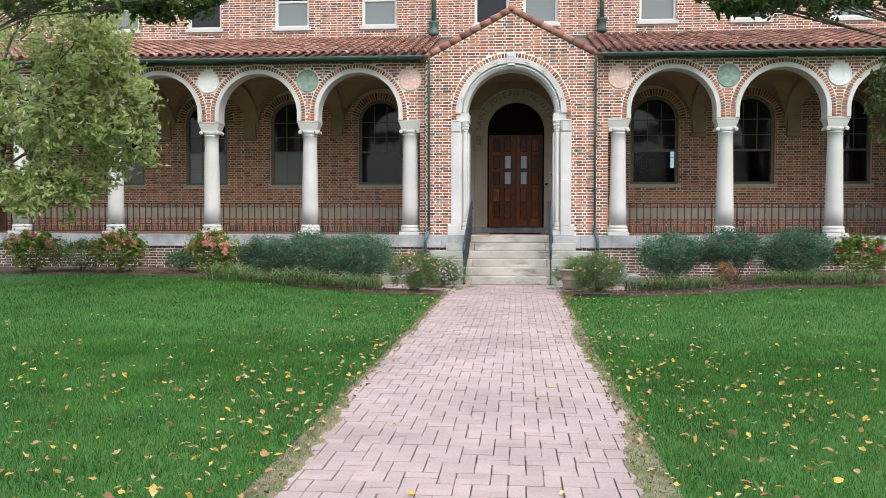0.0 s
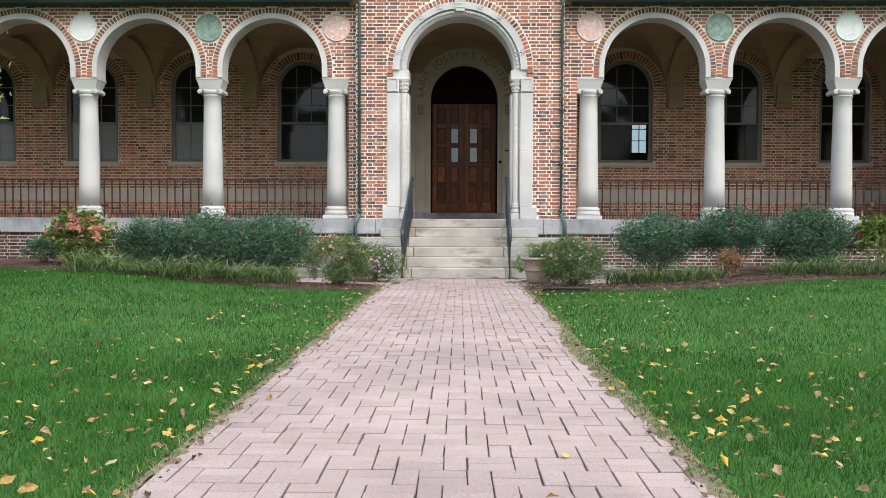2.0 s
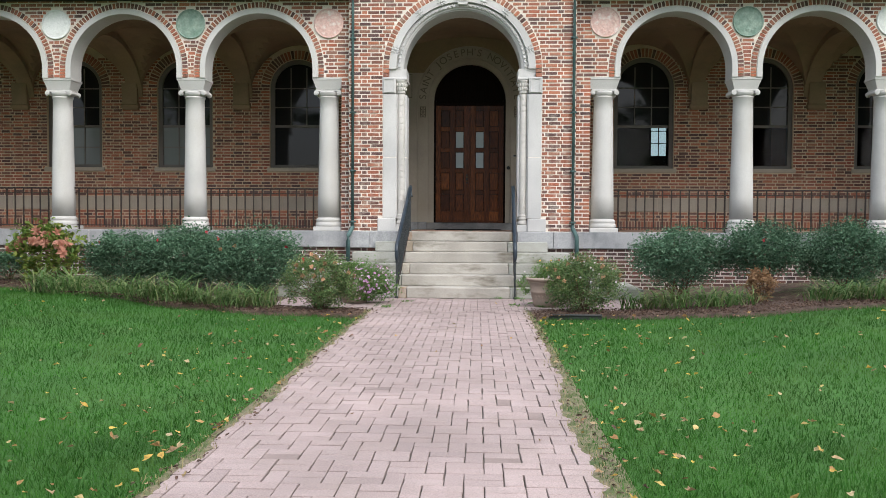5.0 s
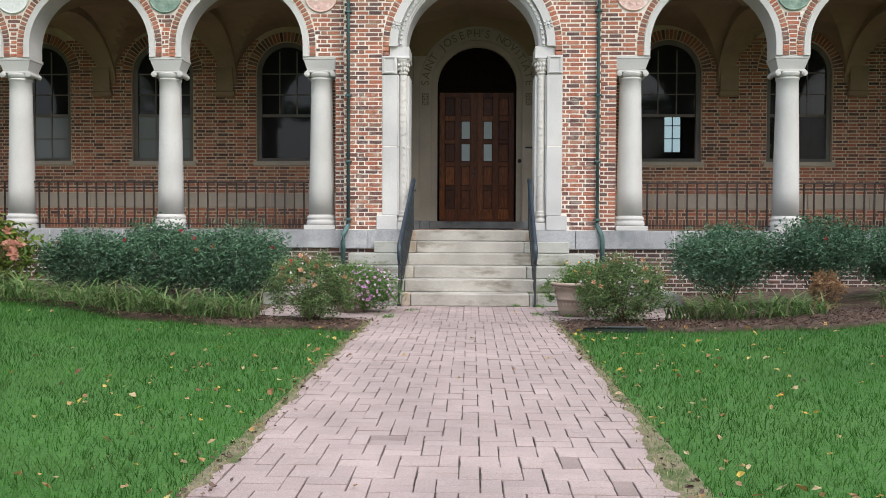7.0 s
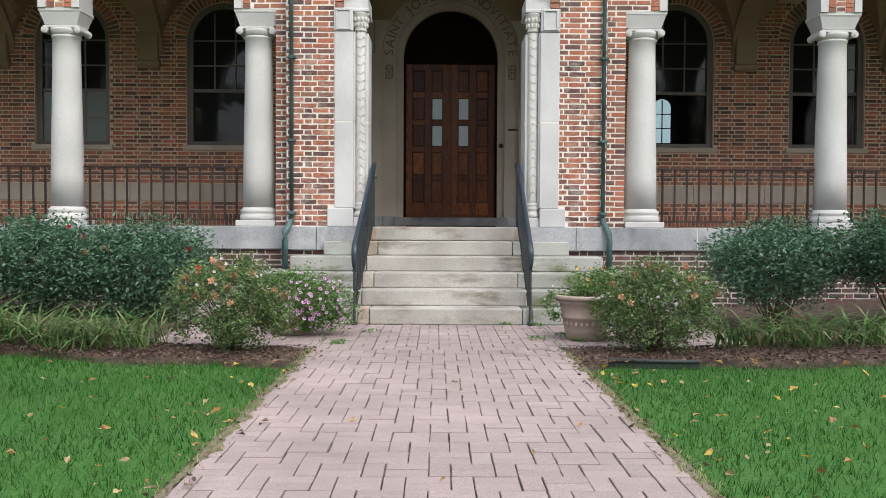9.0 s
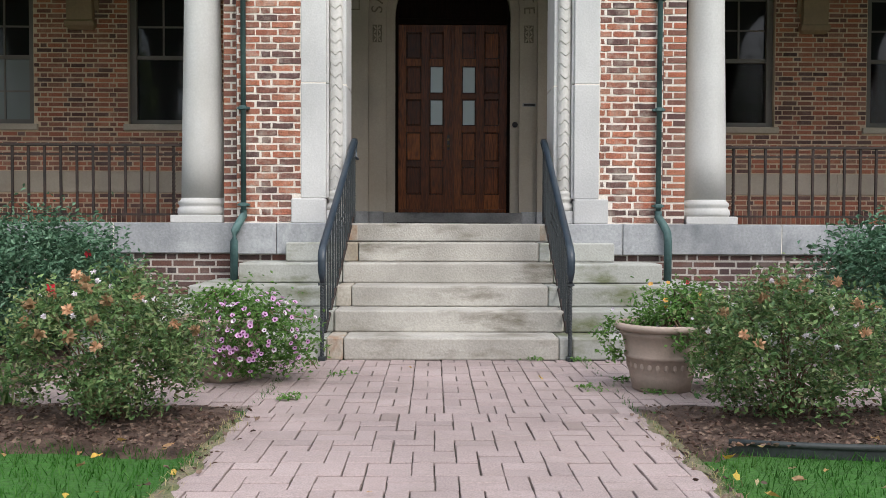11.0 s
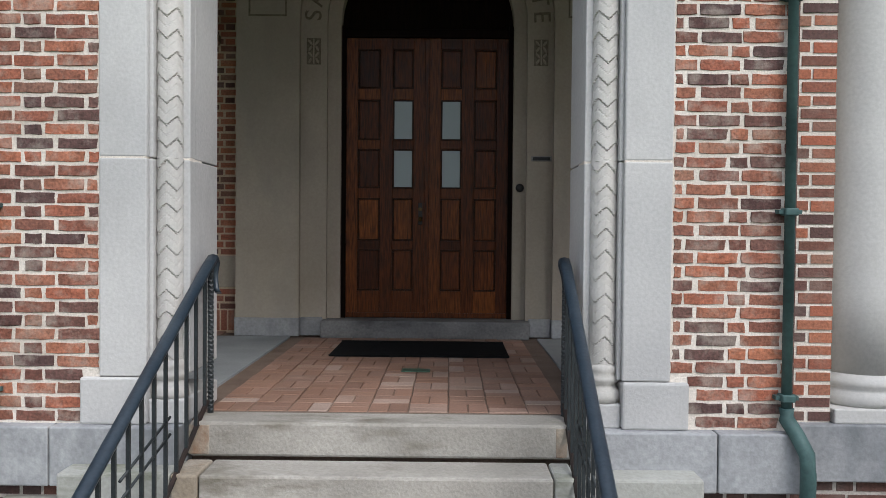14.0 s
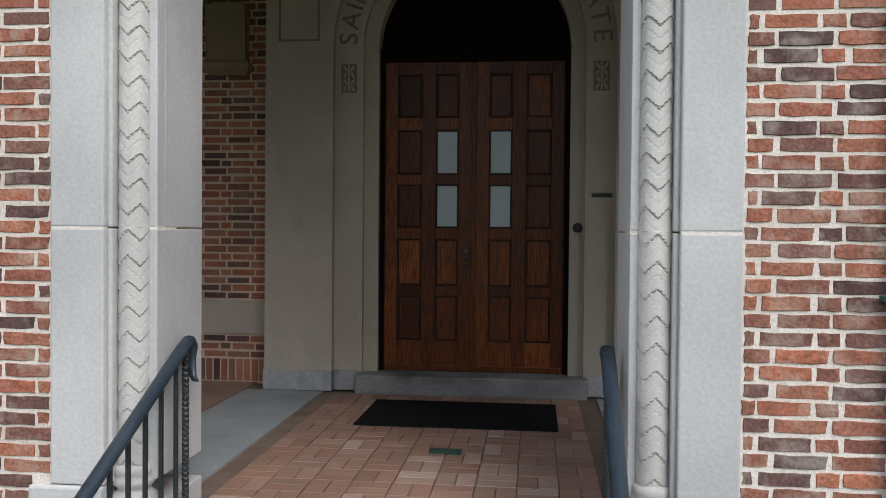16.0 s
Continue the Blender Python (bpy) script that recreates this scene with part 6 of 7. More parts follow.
def blades(n, x, y, z, rx, ry, length, width, mat, name, parent, lean=0.8):
    """Arching strap leaves of three joints."""
    a = rng.uniform(0, 2 * math.pi, n)
    rr = np.sqrt(rng.random(n))
    bx, by = x + rx * rr * np.cos(a), y + ry * rr * np.sin(a)
    d = rng.uniform(0, 2 * math.pi, n)
    ln = length * rng.uniform(0.6, 1.15, n)
    out = lean * rng.uniform(0.45, 1.0, n)
    w = width * rng.uniform(0.7, 1.2, n)
    dx, dy = np.cos(d), np.sin(d)
    sx, sy = -dy, dx
    rows = []
    for t, wt in ((0.0, 1.0), (0.45, 1.0), (0.8, 0.7), (1.0, 0.12)):
        h = ln * (t - 0.42 * out * t * t)
        o = ln * out * t * t * 0.75
        for s in (-0.5, 0.5):
            rows.append(np.stack([bx + dx * o + sx * w * wt * s, by + dy * o + sy * w * wt * s, z + h], 1))
    v = np.stack(rows, 1)
    f = np.array([(0, 1, 3, 2), (2, 3, 5, 4), (4, 5, 7, 6)])[None] + 8 * np.arange(n)[:, None, None]
    return tagged(raw(name, v.reshape(-1, 3), f.reshape(-1, 4), mat, parent), kind="stuff")


LILIES = [(x, bed_front(x) + d - 0.2) for x, d in ((-6.3, 0.3), (-5.8, 0.35), (-5.35, 0.5), (-4.95, 0.45), (-4.5, 0.42), (-4.1, 0.5), (-3.7, 0.55), (-3.3, 0.5), (-2.95, 0.75), (-6.0, 0.75), (-5.5, 1.0), (-5.0, 1.0), (-4.5, 1.1),
                                               (-4.0, 1.15), (-3.5, 1.2), (-3.0, 1.3), (2.2, 1.1), (2.65, 1.0), (3.1, 1.05), (3.5, 1.2), (4.6, 0.95), (5.1, 0.85), (5.6, 0.7), (6.1, 0.65), (6.6, 0.7), (5.0, 1.5), (5.9, 1.35), (7.5, 0.6))]
for x, y in LILIES:
    z = ground_z(x, y)
    root = thing("daylily_clump", "arching green daylily leaves in a clump", "daylily", x, y, z, group="daylilies")
    size = rng.uniform(0.75, 1.15)
    blades(int(85 * size), x, y, z, 0.26, 0.2, 0.56 * size, 0.016, M_LEAF_LILY, "leaf_tuft", root, 1.95)
    settle(root)


def planter(x, y, label, spill, petunia):
    """Clay pot with a rolled rim, a fluted lower band, soil and trailing flowers."""
    root = thing("flower_pot", label, "planter", x, y, 0, group="flower pots")
    body = part("pot_body", lathe(bmesh.new(), [(0.165, 0.0), (0.18, 0.004), (0.20, 0.10), (0.222, 0.205), (0.232, 0.21), (0.232, 0.228), (0.224, 0.235), (0.248, 0.345), (0.262, 0.355), (0.262, 0.372), (0.256, 0.378)], x, y, 40), M_POT, root)
    part("rim", lathe(bmesh.new(), [(0.256, 0.375), (0.285, 0.385), (0.30, 0.40), (0.298, 0.418), (0.28, 0.428), (0.262, 0.42), (0.25, 0.395)], x, y, 40, cap=False), M_POT, root, "thick rolled clay rim")
    for k in range(26):
        a = 2 * math.pi * k / 26
        bm = bmesh.new()
        bmesh.ops.create_icosphere(bm, subdivisions=1, radius=0.016, matrix=Matrix.Translation((x + 0.212 * math.cos(a), y + 0.212 * math.sin(a), 0.165)) @ Matrix.Rotation(a, 4, "Z") @ Matrix.Diagonal((0.45, 1.0, 1.9, 1)))
        part("flute", bm, M_POT, body)
    part("soil", lathe(bmesh.new(), [(0.25, 0.36), (0.25, 0.385), (0.10, 0.40)], x, y, 24), M_SOIL, root)
    settle(root)
    if petunia:
        plant = thing("petunia_plant", "bushy petunia covered in pink-purple flowers spilling over its pot", "flowering plant", x, y, 0.39)
        c, p = blob_points(x + spill[0], y + spill[1], 0.30, 0.37, 0.36, 0.25, 95, 54, 0.2, 77)
        q = np.random.default_rng(4)
        extra = blob_points(x - 0.05, y + 0.05, 0.50, 0.20, 0.18, 0.09, 30, 26, 0.2, 78)[1]
        p = np.concatenate([p, extra])
        p = p[(p[:, 2] > 0.05) & (np.hypot(p[:, 0] - x, p[:, 1] - y) > 0.0)]
    else:
        plant = thing("mixed_flowers", "trailing green plant with small white, red and yellow flowers", "flowering plant", x, y, 0.39)
        p1 = blob_points(x + 0.10, y + 0.03, 0.50, 0.27, 0.22, 0.14, 70, 40, 0.24, 81)[1]
        p2 = blob_points(x - 0.30, y + 0.04, 0.34, 0.09, 0.12, 0.16, 14, 22, 0.25, 82)[1]
        p3 = blob_points(x + 0.10, y - 0.28, 0.31, 0.11, 0.05, 0.15, 15, 22, 0.25, 83)[1]
        p4 = blob_points(x + 0.36, y - 0.06, 0.34, 0.16, 0.22, 0.24, 56, 40, 0.26, 84)[1]
        p = np.concatenate([p1, p2, p3, p4])
        p = p[p[:, 2] > 0.06]
    v, f = leaves(p, 0.036 if petunia else 0.034, 0.6)
    tagged(raw("foliage", v, f, M_LEAF_PET, plant), kind="stuff")
    bm = bmesh.new()
    r = random.Random(3)
    for _ in range(14):
        t = Vector(p[r.randrange(len(p))])
        tube(bm, [(x + r.uniform(-0.1, 0.1), y + r.uniform(-0.1, 0.1), 0.39), ((x + t.x) / 2, (y + t.y) / 2, max(t.z, 0.42) + 0.05), t], 0.006, 5, r_end=0.003)
    tagged(part("stem_tangle", bm, M_STEM, plant), kind="stuff")

    def flower(c, out, size, mat, eye):
        """A flared five-lobed trumpet facing outwards."""
        o = Vector(out).normalized()
        u = o.cross(Vector((0, 0, 1))).normalized()
        w = o.cross(u)
        bm = bmesh.new()
        mid = bm.verts.new(Vector(c) - o * size * 0.25)
        rim = []
        for k in range(10):
            a = 2 * math.pi * k / 10
            rad = size * (0.5 if k % 2 == 0 else 0.42)
            rim.append(bm.verts.new(Vector(c) + (u * math.cos(a) + w * math.sin(a)) * rad + o * size * 0.03 * (k % 2)))
        for k in range(10):
            bm.faces.new((mid, rim[k], rim[(k + 1) % 10]))
        fl = part("flower", bm, mat, plant)
        if eye:
            bm = bmesh.new()
            bmesh.ops.create_circle(bm, cap_ends=True, segments=8, radius=size * 0.17, matrix=Matrix.Translation(Vector(c) - o * size * 0.08) @ o.to_track_quat("Z", "Y").to_matrix().to_4x4())
            part("flower_eye", bm, M_BLOOM_EYE, fl)

    q = np.random.default_rng(8)
    if petunia:
        for _ in range(125):
            u = q.normal(size=3)
            u[1] = -abs(u[1]) * 1.1
            u[2] = u[2] * 0.9 + 0.15
            u /= np.linalg.norm(u)
            c = np.array([x + spill[0], y + spill[1], 0.305]) + u * np.array([0.41, 0.40, 0.29]) * q.uniform(0.82, 1.1)
            if c[2] > 0.08:
                flower(c, u + q.normal(size=3) * 0.3, q.uniform(0.031, 0.044), M_BLOOM_PINK if q.random() < 0.8 else M_BLOOM_WHITE, True)
    else:
        for k in range(46):
            c = p[q.integers(len(p))] + np.array([0, -0.02, 0.03])
            u = np.array([q.normal() * 0.5, -1, q.normal() * 0.4 + 0.4])
            mat = (M_BLOOM_WHITE, M_BLOOM_WHITE, M_BLOOM_WHITE, M_BLOOM_YELLOW, M_BLOOM_YELLOW, M_BLOOM_RED)[k % 6] if k % 13 else M_BLOOM_PINK
            flower(c, u, q.uniform(0.026, 0.042), mat, False)
    settle(plant)


planter(-1.82, 17.32, "tan clay flower pot with a rolled rim, overgrown by petunias", (0.22, -0.10), True)
planter(1.03, 16.98, "tan clay flower pot with a rolled rim and fluted band", (0, 0), False)

edging = thing("bed_edging", "strip of black plastic lawn edging along the mulch", "lawn edging", 1.7, 15.2, 0.03)
pts = [(0.95, 15.52), (1.25, 15.42), (1.6, 15.33)]
bm = tube(bmesh.new(), [(x, y, ground_z(x, y) + 0.03) for x, y in pts], 0.015, 10)
part("edging_tube", bm, M_EDGING, edging)
bm = bmesh.new()
for (xa, ya), (xb, yb) in zip(pts, pts[1:]):
    q = [bm.verts.new(p) for p in ((xa, ya, ground_z(xa, ya) - 0.06), (xb, yb, ground_z(xb, yb) - 0.06), (xb, yb, ground_z(xb, yb) + 0.03), (xa, ya, ground_z(xa, ya) + 0.03))]
    w = [bm.verts.new(v.co + Vector((0.002, 0.006, 0))) for v in q]
    bm.faces.new(q)
    bm.faces.new(list(reversed(w)))
part("edging_strip", bm, M_EDGING, edging)
settle(edging)


for x, y, n in ((0.68, 18.04, 26), (0.33, 18.05, 16), (-1.28, 16.62, 34), (0.58, 16.92, 22), (0.84, 17.2, 26), (0.95, 16.8, 24), (-1.05, 17.4, 12)):
    root = thing("weed_tuft", "small green weed growing between the pavers", "weed", x, y, 0, group="path weeds")
    v, f = leaves(np.array([x, y, 0.022]) + rng.normal(size=(n * 2, 3)) * np.array([0.045, 0.03, 0.008]), 0.03, 0.5)
    tagged(raw("leaf_tuft", v, f, M_LEAF_PET, root), kind="stuff")
    settle(root)


# ---- trees ----
def tree(x, y, height, crown, label, leaf_mat, leaf_size, r0, clumps, per, seed, droop=0.0, boughs=()):
    """A tapered trunk with limbs, and a crown of leaf clumps; crown rows are cx cy cz rx ry rz."""
    z = ground_z(x, y)
    root = thing("tree", label, "tree", x, y, z, group="lawn trees")
    r = random.Random(seed)
    bm = bmesh.new()
    top = Vector((x + 0.15, y + 0.1, z + height * 0.62))
    tube(bm, [(x, y, z - 0.1), (x + 0.03, y, z + 0.25), (x + 0.08, y + 0.03, z + height * 0.3), top], r0, 12, r_end=r0 * 0.4)
    lathe(bm, [(r0 * 1.7, z - 0.1), (r0 * 1.25, z + 0.06), (r0 * 1.02, z + 0.2)], x, y, 12, cap=False)
    part("trunk", bm, M_BARK, root)
    allp, cents = [], []
    for k, (cx, cy, cz, rx, ry, rz) in enumerate(crown):
        c, p = blob_points(cx, cy, cz, rx, ry, rz, clumps, per, 0.10, seed + k, 0.6)
        allp.append(p)
        cents.append(c)
    for k, c in enumerate(cents):
        cx, cy, cz = crown[k][:3]
        fork = Vector((x + 0.08, y + 0.03, z + height * r.uniform(0.26, 0.5)))
        heart = Vector((cx, cy, cz))
        thin = crown[k][5] < 0.62
        way = [fork]
        for i in range(1, 8):
            q = fork.lerp(heart, i / 8)
            q.z += math.sin(math.pi * i / 8) * 0.45
            way.append(q + Vector((r.uniform(-0.1, 0.1), r.uniform(-0.1, 0.1), r.uniform(-0.1, 0.1))))
        bm = tube(bmesh.new(), way + [heart], 0.03 if thin else r0 * 0.3, 7, r_end=0.007)
        for _ in range(16):
            t = Vector(c[r.randrange(len(c))])
            tube(bm, [heart.lerp(fork, r.uniform(0.0, 0.4)), heart.lerp(t, 0.5) + Vector((0, 0, 0.08)), t], 0.011, 5, r_end=0.003)
        part("limb", bm, M_BARK, root)
    p = np.concatenate(allp)
    v, f = leaves(p, leaf_size, 0.8, up=0.2)
    tagged(raw("crown", v, f, leaf_mat, root), kind="stuff")
    return settle(root)


tree(-9.95, 14.6, 7.0, [(-8.6, 14.4, 3.7, 1.8, 1.5, 1.3), (-7.7, 14.4, 2.9, 1.25, 1.1, 0.85), (-8.8, 14.5, 5.4, 2.1, 1.9, 1.3), (-10.3, 14.6, 3.2, 1.4, 1.3, 1.1), (-8.6, 14.2, 1.95, 1.0, 0.9, 0.5), (-7.95, 14.3, 4.4, 1.1, 1.0, 0.8), (-7.35, 14.3, 3.4, 0.75, 0.7, 0.75)],
     "small tree with pale grey-green leaves on the lawn", M_LEAF_TREE, 0.14, 0.11, 58, 34, 51)
tree(-12.2, 12.0, 8.5, [(-9.6, 12.4, 5.6, 1.5, 1.2, 0.6), (-7.3, 12.5, 4.95, 1.2, 0.7, 0.34), (-12.2, 12.0, 7.6, 2.4, 2.2, 1.4), (-5.5, 12.6, 4.78, 0.9, 0.5, 0.2)],
     "tall dark-leaved tree with long overhanging boughs", M_LEAF_DARK, 0.12, 0.22, 70, 20, 61)
tree(9.3, 13.6, 8.0, [(7.3, 13.6, 4.2, 1.3, 1.1, 1.0), (6.35, 13.7, 3.5, 0.85, 0.8, 0.75), (9.4, 13.6, 6.4, 2.4, 2.2, 1.5), (5.7, 12.9, 4.95, 1.0, 0.6, 0.28), (4.3, 12.8, 4.75, 0.9, 0.5, 0.2), (3.2, 12.7, 4.68, 0.55, 0.35, 0.15)],
     "dark green tree with a bough reaching over the lawn", M_LEAF_DARK, 0.115, 0.2, 64, 20, 71)


# ---- grass, mulch chips, fallen leaves ----
def creep(edge, y):
    """How far soil and grass have crept over the edge of the path."""
    w = 0.025 + 0.07 * noise.noise((edge, y * 1.1, 0)) + 0.05 * noise.noise((edge, y * 5.0, 4)) + 0.03 * noise.noise((edge, y * 17.0, 9))
    if edge > 0:
        w += 0.09 * smooth(7.0, 8.0, y) * (1 - smooth(9.8, 11.5, y))
    return max(-0.01, w + 0.13 * (1 - smooth(3.5, 6.8, y)))


def inside_lawn(x, y):
    if PX0 + 0.32 < x < PX1 - 0.32:
        return False
    if PX0 - 0.02 < x < PX1 + 0.02:
        return x < PX0 + creep(PX0, y) - 0.025 or x > PX1 - creep(PX1, y) + 0.025
    return y < bed_front(x) + 0.13


def lawn(n, x0, x1, y0, y1, length, width):
    r = np.random.default_rng(int(n + y0 * 10))
    x, y = r.uniform(x0, x1, n), r.uniform(y0, y1, n)
    # thinner towards the rim of the stretch, so that it blends into the next
    rim_gap = np.minimum(np.minimum(x - x0, x1 - x), np.minimum(y - y0, y1 - y)) / 2.2
    ok = np.array([inside_lawn(a, b) for a, b in zip(x, y)]) & (r.random(n) < np.clip(rim_gap, 0.0, 1.0) ** 1.3)
    x, y = x[ok], y[ok]
    m = len(x)
    z = np.array([ground_z(a, b) for a, b in zip(x, y)]) - np.where((x > PX0 - 0.05) & (x < PX1 + 0.05), 0.005, 0.032)
    tuft = np.array([noise.noise((a * 1.7, b * 1.7, 3)) for a, b in zip(x, y)])
    rim = np.minimum(np.abs(x - PX0), np.abs(x - PX1))
    ln = length * r.uniform(0.55, 1.2, m) * (1 + 0.25 * tuft) * np.where(rim < 0.12, 0.75, 1.0)
    d, o = r.uniform(0, 6.28, m), r.uniform(0.25, 1.3, m) * ln
    w = width * r.uniform(0.7, 1.3, m)
    sx, sy = -np.sin(d) * w, np.cos(d) * w
    base = np.stack([x, y, z], 1)
    side = np.stack([sx, sy, np.zeros(m)], 1)
    tip = base + np.stack([np.cos(d) * o, np.sin(d) * o, ln], 1)
    return np.stack([base - side, base + side, tip], 1), m


chunks = [lawn(520000, -6.5, 5.8, 1.5, 10.5, 0.046, 0.0019), lawn(460000, -10.5, 10.5, 5.5, 20.0, 0.048, 0.0028), lawn(70000, -18, 16, -2.0, 20.5, 0.055, 0.0045), lawn(30000, -14, 14, -14, 8, 0.055, 0.0045)]
lv = np.concatenate([c[0] for c in chunks]).reshape(-1, 3)
tagged(raw("grass", lv, np.arange(len(lv)).reshape(-1, 3), M_GRASS), "short green lawn grass with uneven tufts", "grass", kind="stuff")


def scattered(name, n, pick_place, size, mat, label, category, lift):
    r = np.random.default_rng(len(name) + n)
    pts = []
    while len(pts) < n:
        q = pick_place(r)
        if q:
            pts.append(q)
    pts = np.array(pts)
    pts[:, 2] += lift
    m = len(pts)
    out_v, out_f = [], []
    shape = np.array([(-0.5, 0, 0.02), (-0.22, 0.30, 0.10), (0.12, 0.36, 0.16), (0.30, 0.16, 0.05), (0.55, 0, 0.10), (0.28, -0.2, 0.06), (0.05, -0.38, 0.18), (-0.25, -0.27, 0.08), (0.0, 0.0, 0.0)])
    for i in range(m):
        a = r.uniform(0, 6.28)
        tilt = Matrix.Rotation(a, 3, "Z") @ Matrix.Rotation(r.normal() * 0.35, 3, "X") @ Matrix.Rotation(r.normal() * 0.35, 3, "Y")
        s = size * r.uniform(0.5, 1.35)
        q = shape * np.array([1, r.uniform(0.5, 1.1), r.uniform(0.3, 2.0)]) + r.normal(size=(9, 3)) * 0.05
        out_v.append((q * s) @ np.array(tilt).T + pts[i])
        out_f += [(9 * i + 8, 9 * i + k, 9 * i + (k + 1) % 8) for k in range(8)]
    return tagged(raw(name, np.concatenate(out_v), out_f, mat), label, category, kind="stuff")


def leaf_place(r):
    x, y = r.uniform(-7, 7), r.uniform(3.0, 16.5)
    if not inside_lawn(x, y):
        return None
    near = min(abs(x - PX0), abs(x - PX1))
    if r.random() > 0.12 + 0.88 * math.exp(-near / (1.7 if y < 7.5 else 0.8)):
        return None
    if y > 10 and r.random() > 0.4:
        return None
    return (x, y, ground_z(x, y))


def edge_place(r):
    y = r.uniform(3.0, 16.4)
    s = r.integers(2)
    x = (PX0 + r.normal() * 0.06 if s == 0 else PX1 + r.normal() * 0.06)
    return (x, y, 0.0)


def path_place(r):
    return (r.uniform(PX0, PX1), r.uniform(3.5, 17.8), 0.0)


def bed_place(r):
    x = r.uniform(-8, 8)
    y = bed_front(x) + abs(r.normal()) * 0.7
    if PX0 - 0.05 < x < PX1 + 0.05 or (APRON_X0 < x < APRON_X1 and y > APRON_Y - 0.12) or y > 19.6:
        return None
    return (x, y, ground_z(x, y) + 0.012)


def verge(edge, side):
    """A thin uneven line of soil and thatch creeping over the edge of the path."""
    ys = np.arange(-6, 16.1, 0.035)
    v = []
    for y in ys:
        xi = edge + side * creep(edge, y)
        v += [(edge - side * 0.07, y, -0.02), (edge - side * 0.03, y, 0.008), (xi - side * 0.03, y, 0.010), (xi, y, 0.001)]
    n = len(ys)
    f = [(4 * i + k, 4 * (i + 1) + k, 4 * (i + 1) + k + 1, 4 * i + k + 1) for i in range(n - 1) for k in range(3)]
    ob = raw("path_verge", v, f, M_VERGE, smooth=True)
    return tagged(ob, "worn strip of dry soil and thatch beside the path", "verge", kind="structure")


M_VERGE = surface("dry_soil", [(0.05, 0.075, 0.022), (0.09, 0.10, 0.040), (0.16, 0.13, 0.085), (0.06, 0.085, 0.025)], 7, 70, 0.97, 0.8, spread=0.35)
verge(PX0, 1)
verge(PX1, -1)
scattered("fallen_leaves", 1900, leaf_place, 0.05, M_FALLEN, "scattered yellow and brown fallen leaves on the lawn", "fallen leaves", 0.024)
scattered("path_leaves", 26, path_place, 0.05, M_FALLEN, "a few dry leaves lying on the brick path", "fallen leaves", 0.012)
scattered("edge_litter", 700, edge_place, 0.03, M_CHIP, "dry brown leaf litter along the path edge", "leaf litter", 0.014)
scattered("mulch_chips", 15000, bed_place, 0.03, M_CHIP, "loose bark chips on the planting bed", "mulch", 0.018)
keep = []
rv = np.random.default_rng(15)
for edge, side in ((PX0, 1), (PX1, -1)):
    for _ in range(1700):
        y = rv.uniform(2.5, 16.2)
        x = edge + side * (creep(edge, y) - 0.03 + rv.normal() * 0.035)
        d, ln = rv.uniform(0, 6.28), rv.uniform(0.015, 0.042)
        o, w = ln * rv.uniform(0.4, 1.4), 0.0016
        sx, sy = -math.sin(d) * w, math.cos(d) * w
        mx, my = x + math.cos(d) * o * 0.4, y + math.sin(d) * o * 0.4
        keep.append([(x - sx, y - sy, 0.0), (x + sx, y + sy, 0.0), (mx + sx, my + sy, ln * 0.6), (x + math.cos(d) * o, y + math.sin(d) * o, ln * 0.8), (mx - sx, my - sy, ln * 0.6)])
keep = np.array(keep)
k = np.arange(len(keep))[:, None] * 5
tri = np.concatenate([np.concatenate([k, k + 1, k + 2], 1), np.concatenate([k, k + 2, k + 4], 1), np.concatenate([k + 4, k + 2, k + 3], 1)])
tagged(raw("dry_grass", keep.reshape(-1, 3), tri, M_STRAW), "dry straw-coloured grass along the path edge", "grass", kind="stuff")


# ---- pieces: pavers, porch bricks, roof tiles, wall bricks ----
def paver_mesh(name, lx, ly, mat, top=0.0, thick=0.05, bevel=0.004):
    bm = bmesh.new()
    a, b = lx / 2, ly / 2
    lowr = [bm.verts.new(p) for p in ((-a, -b, top - thick), (a, -b, top - thick), (a, b, top - thick), (-a, b, top - thick))]
    mid = [bm.verts.new(p) for p in ((-a, -b, top - bevel), (a, -b, top - bevel), (a, b, top - bevel), (-a, b, top - bevel))]
    c, d = a - bevel, b - bevel
    up = [bm.verts.new(p) for p in ((-c, -d, top), (c, -d, top), (c, d, top), (-c, d, top))]
    for k in range(4):
        bm.faces.new((lowr[k], lowr[(k + 1) % 4], mid[(k + 1) % 4], mid[k]))
        bm.faces.new((mid[k], mid[(k + 1) % 4], up[(k + 1) % 4], up[k]))
    bm.faces.new(up)
    me = bpy.data.meshes.new(name)
    bm.to_mesh(me)
    bm.free()
    me.materials.append(mat)
    return me


PAVE, HALF_PAVE, BAND_Y = 0.193, 0.0965, 16.265


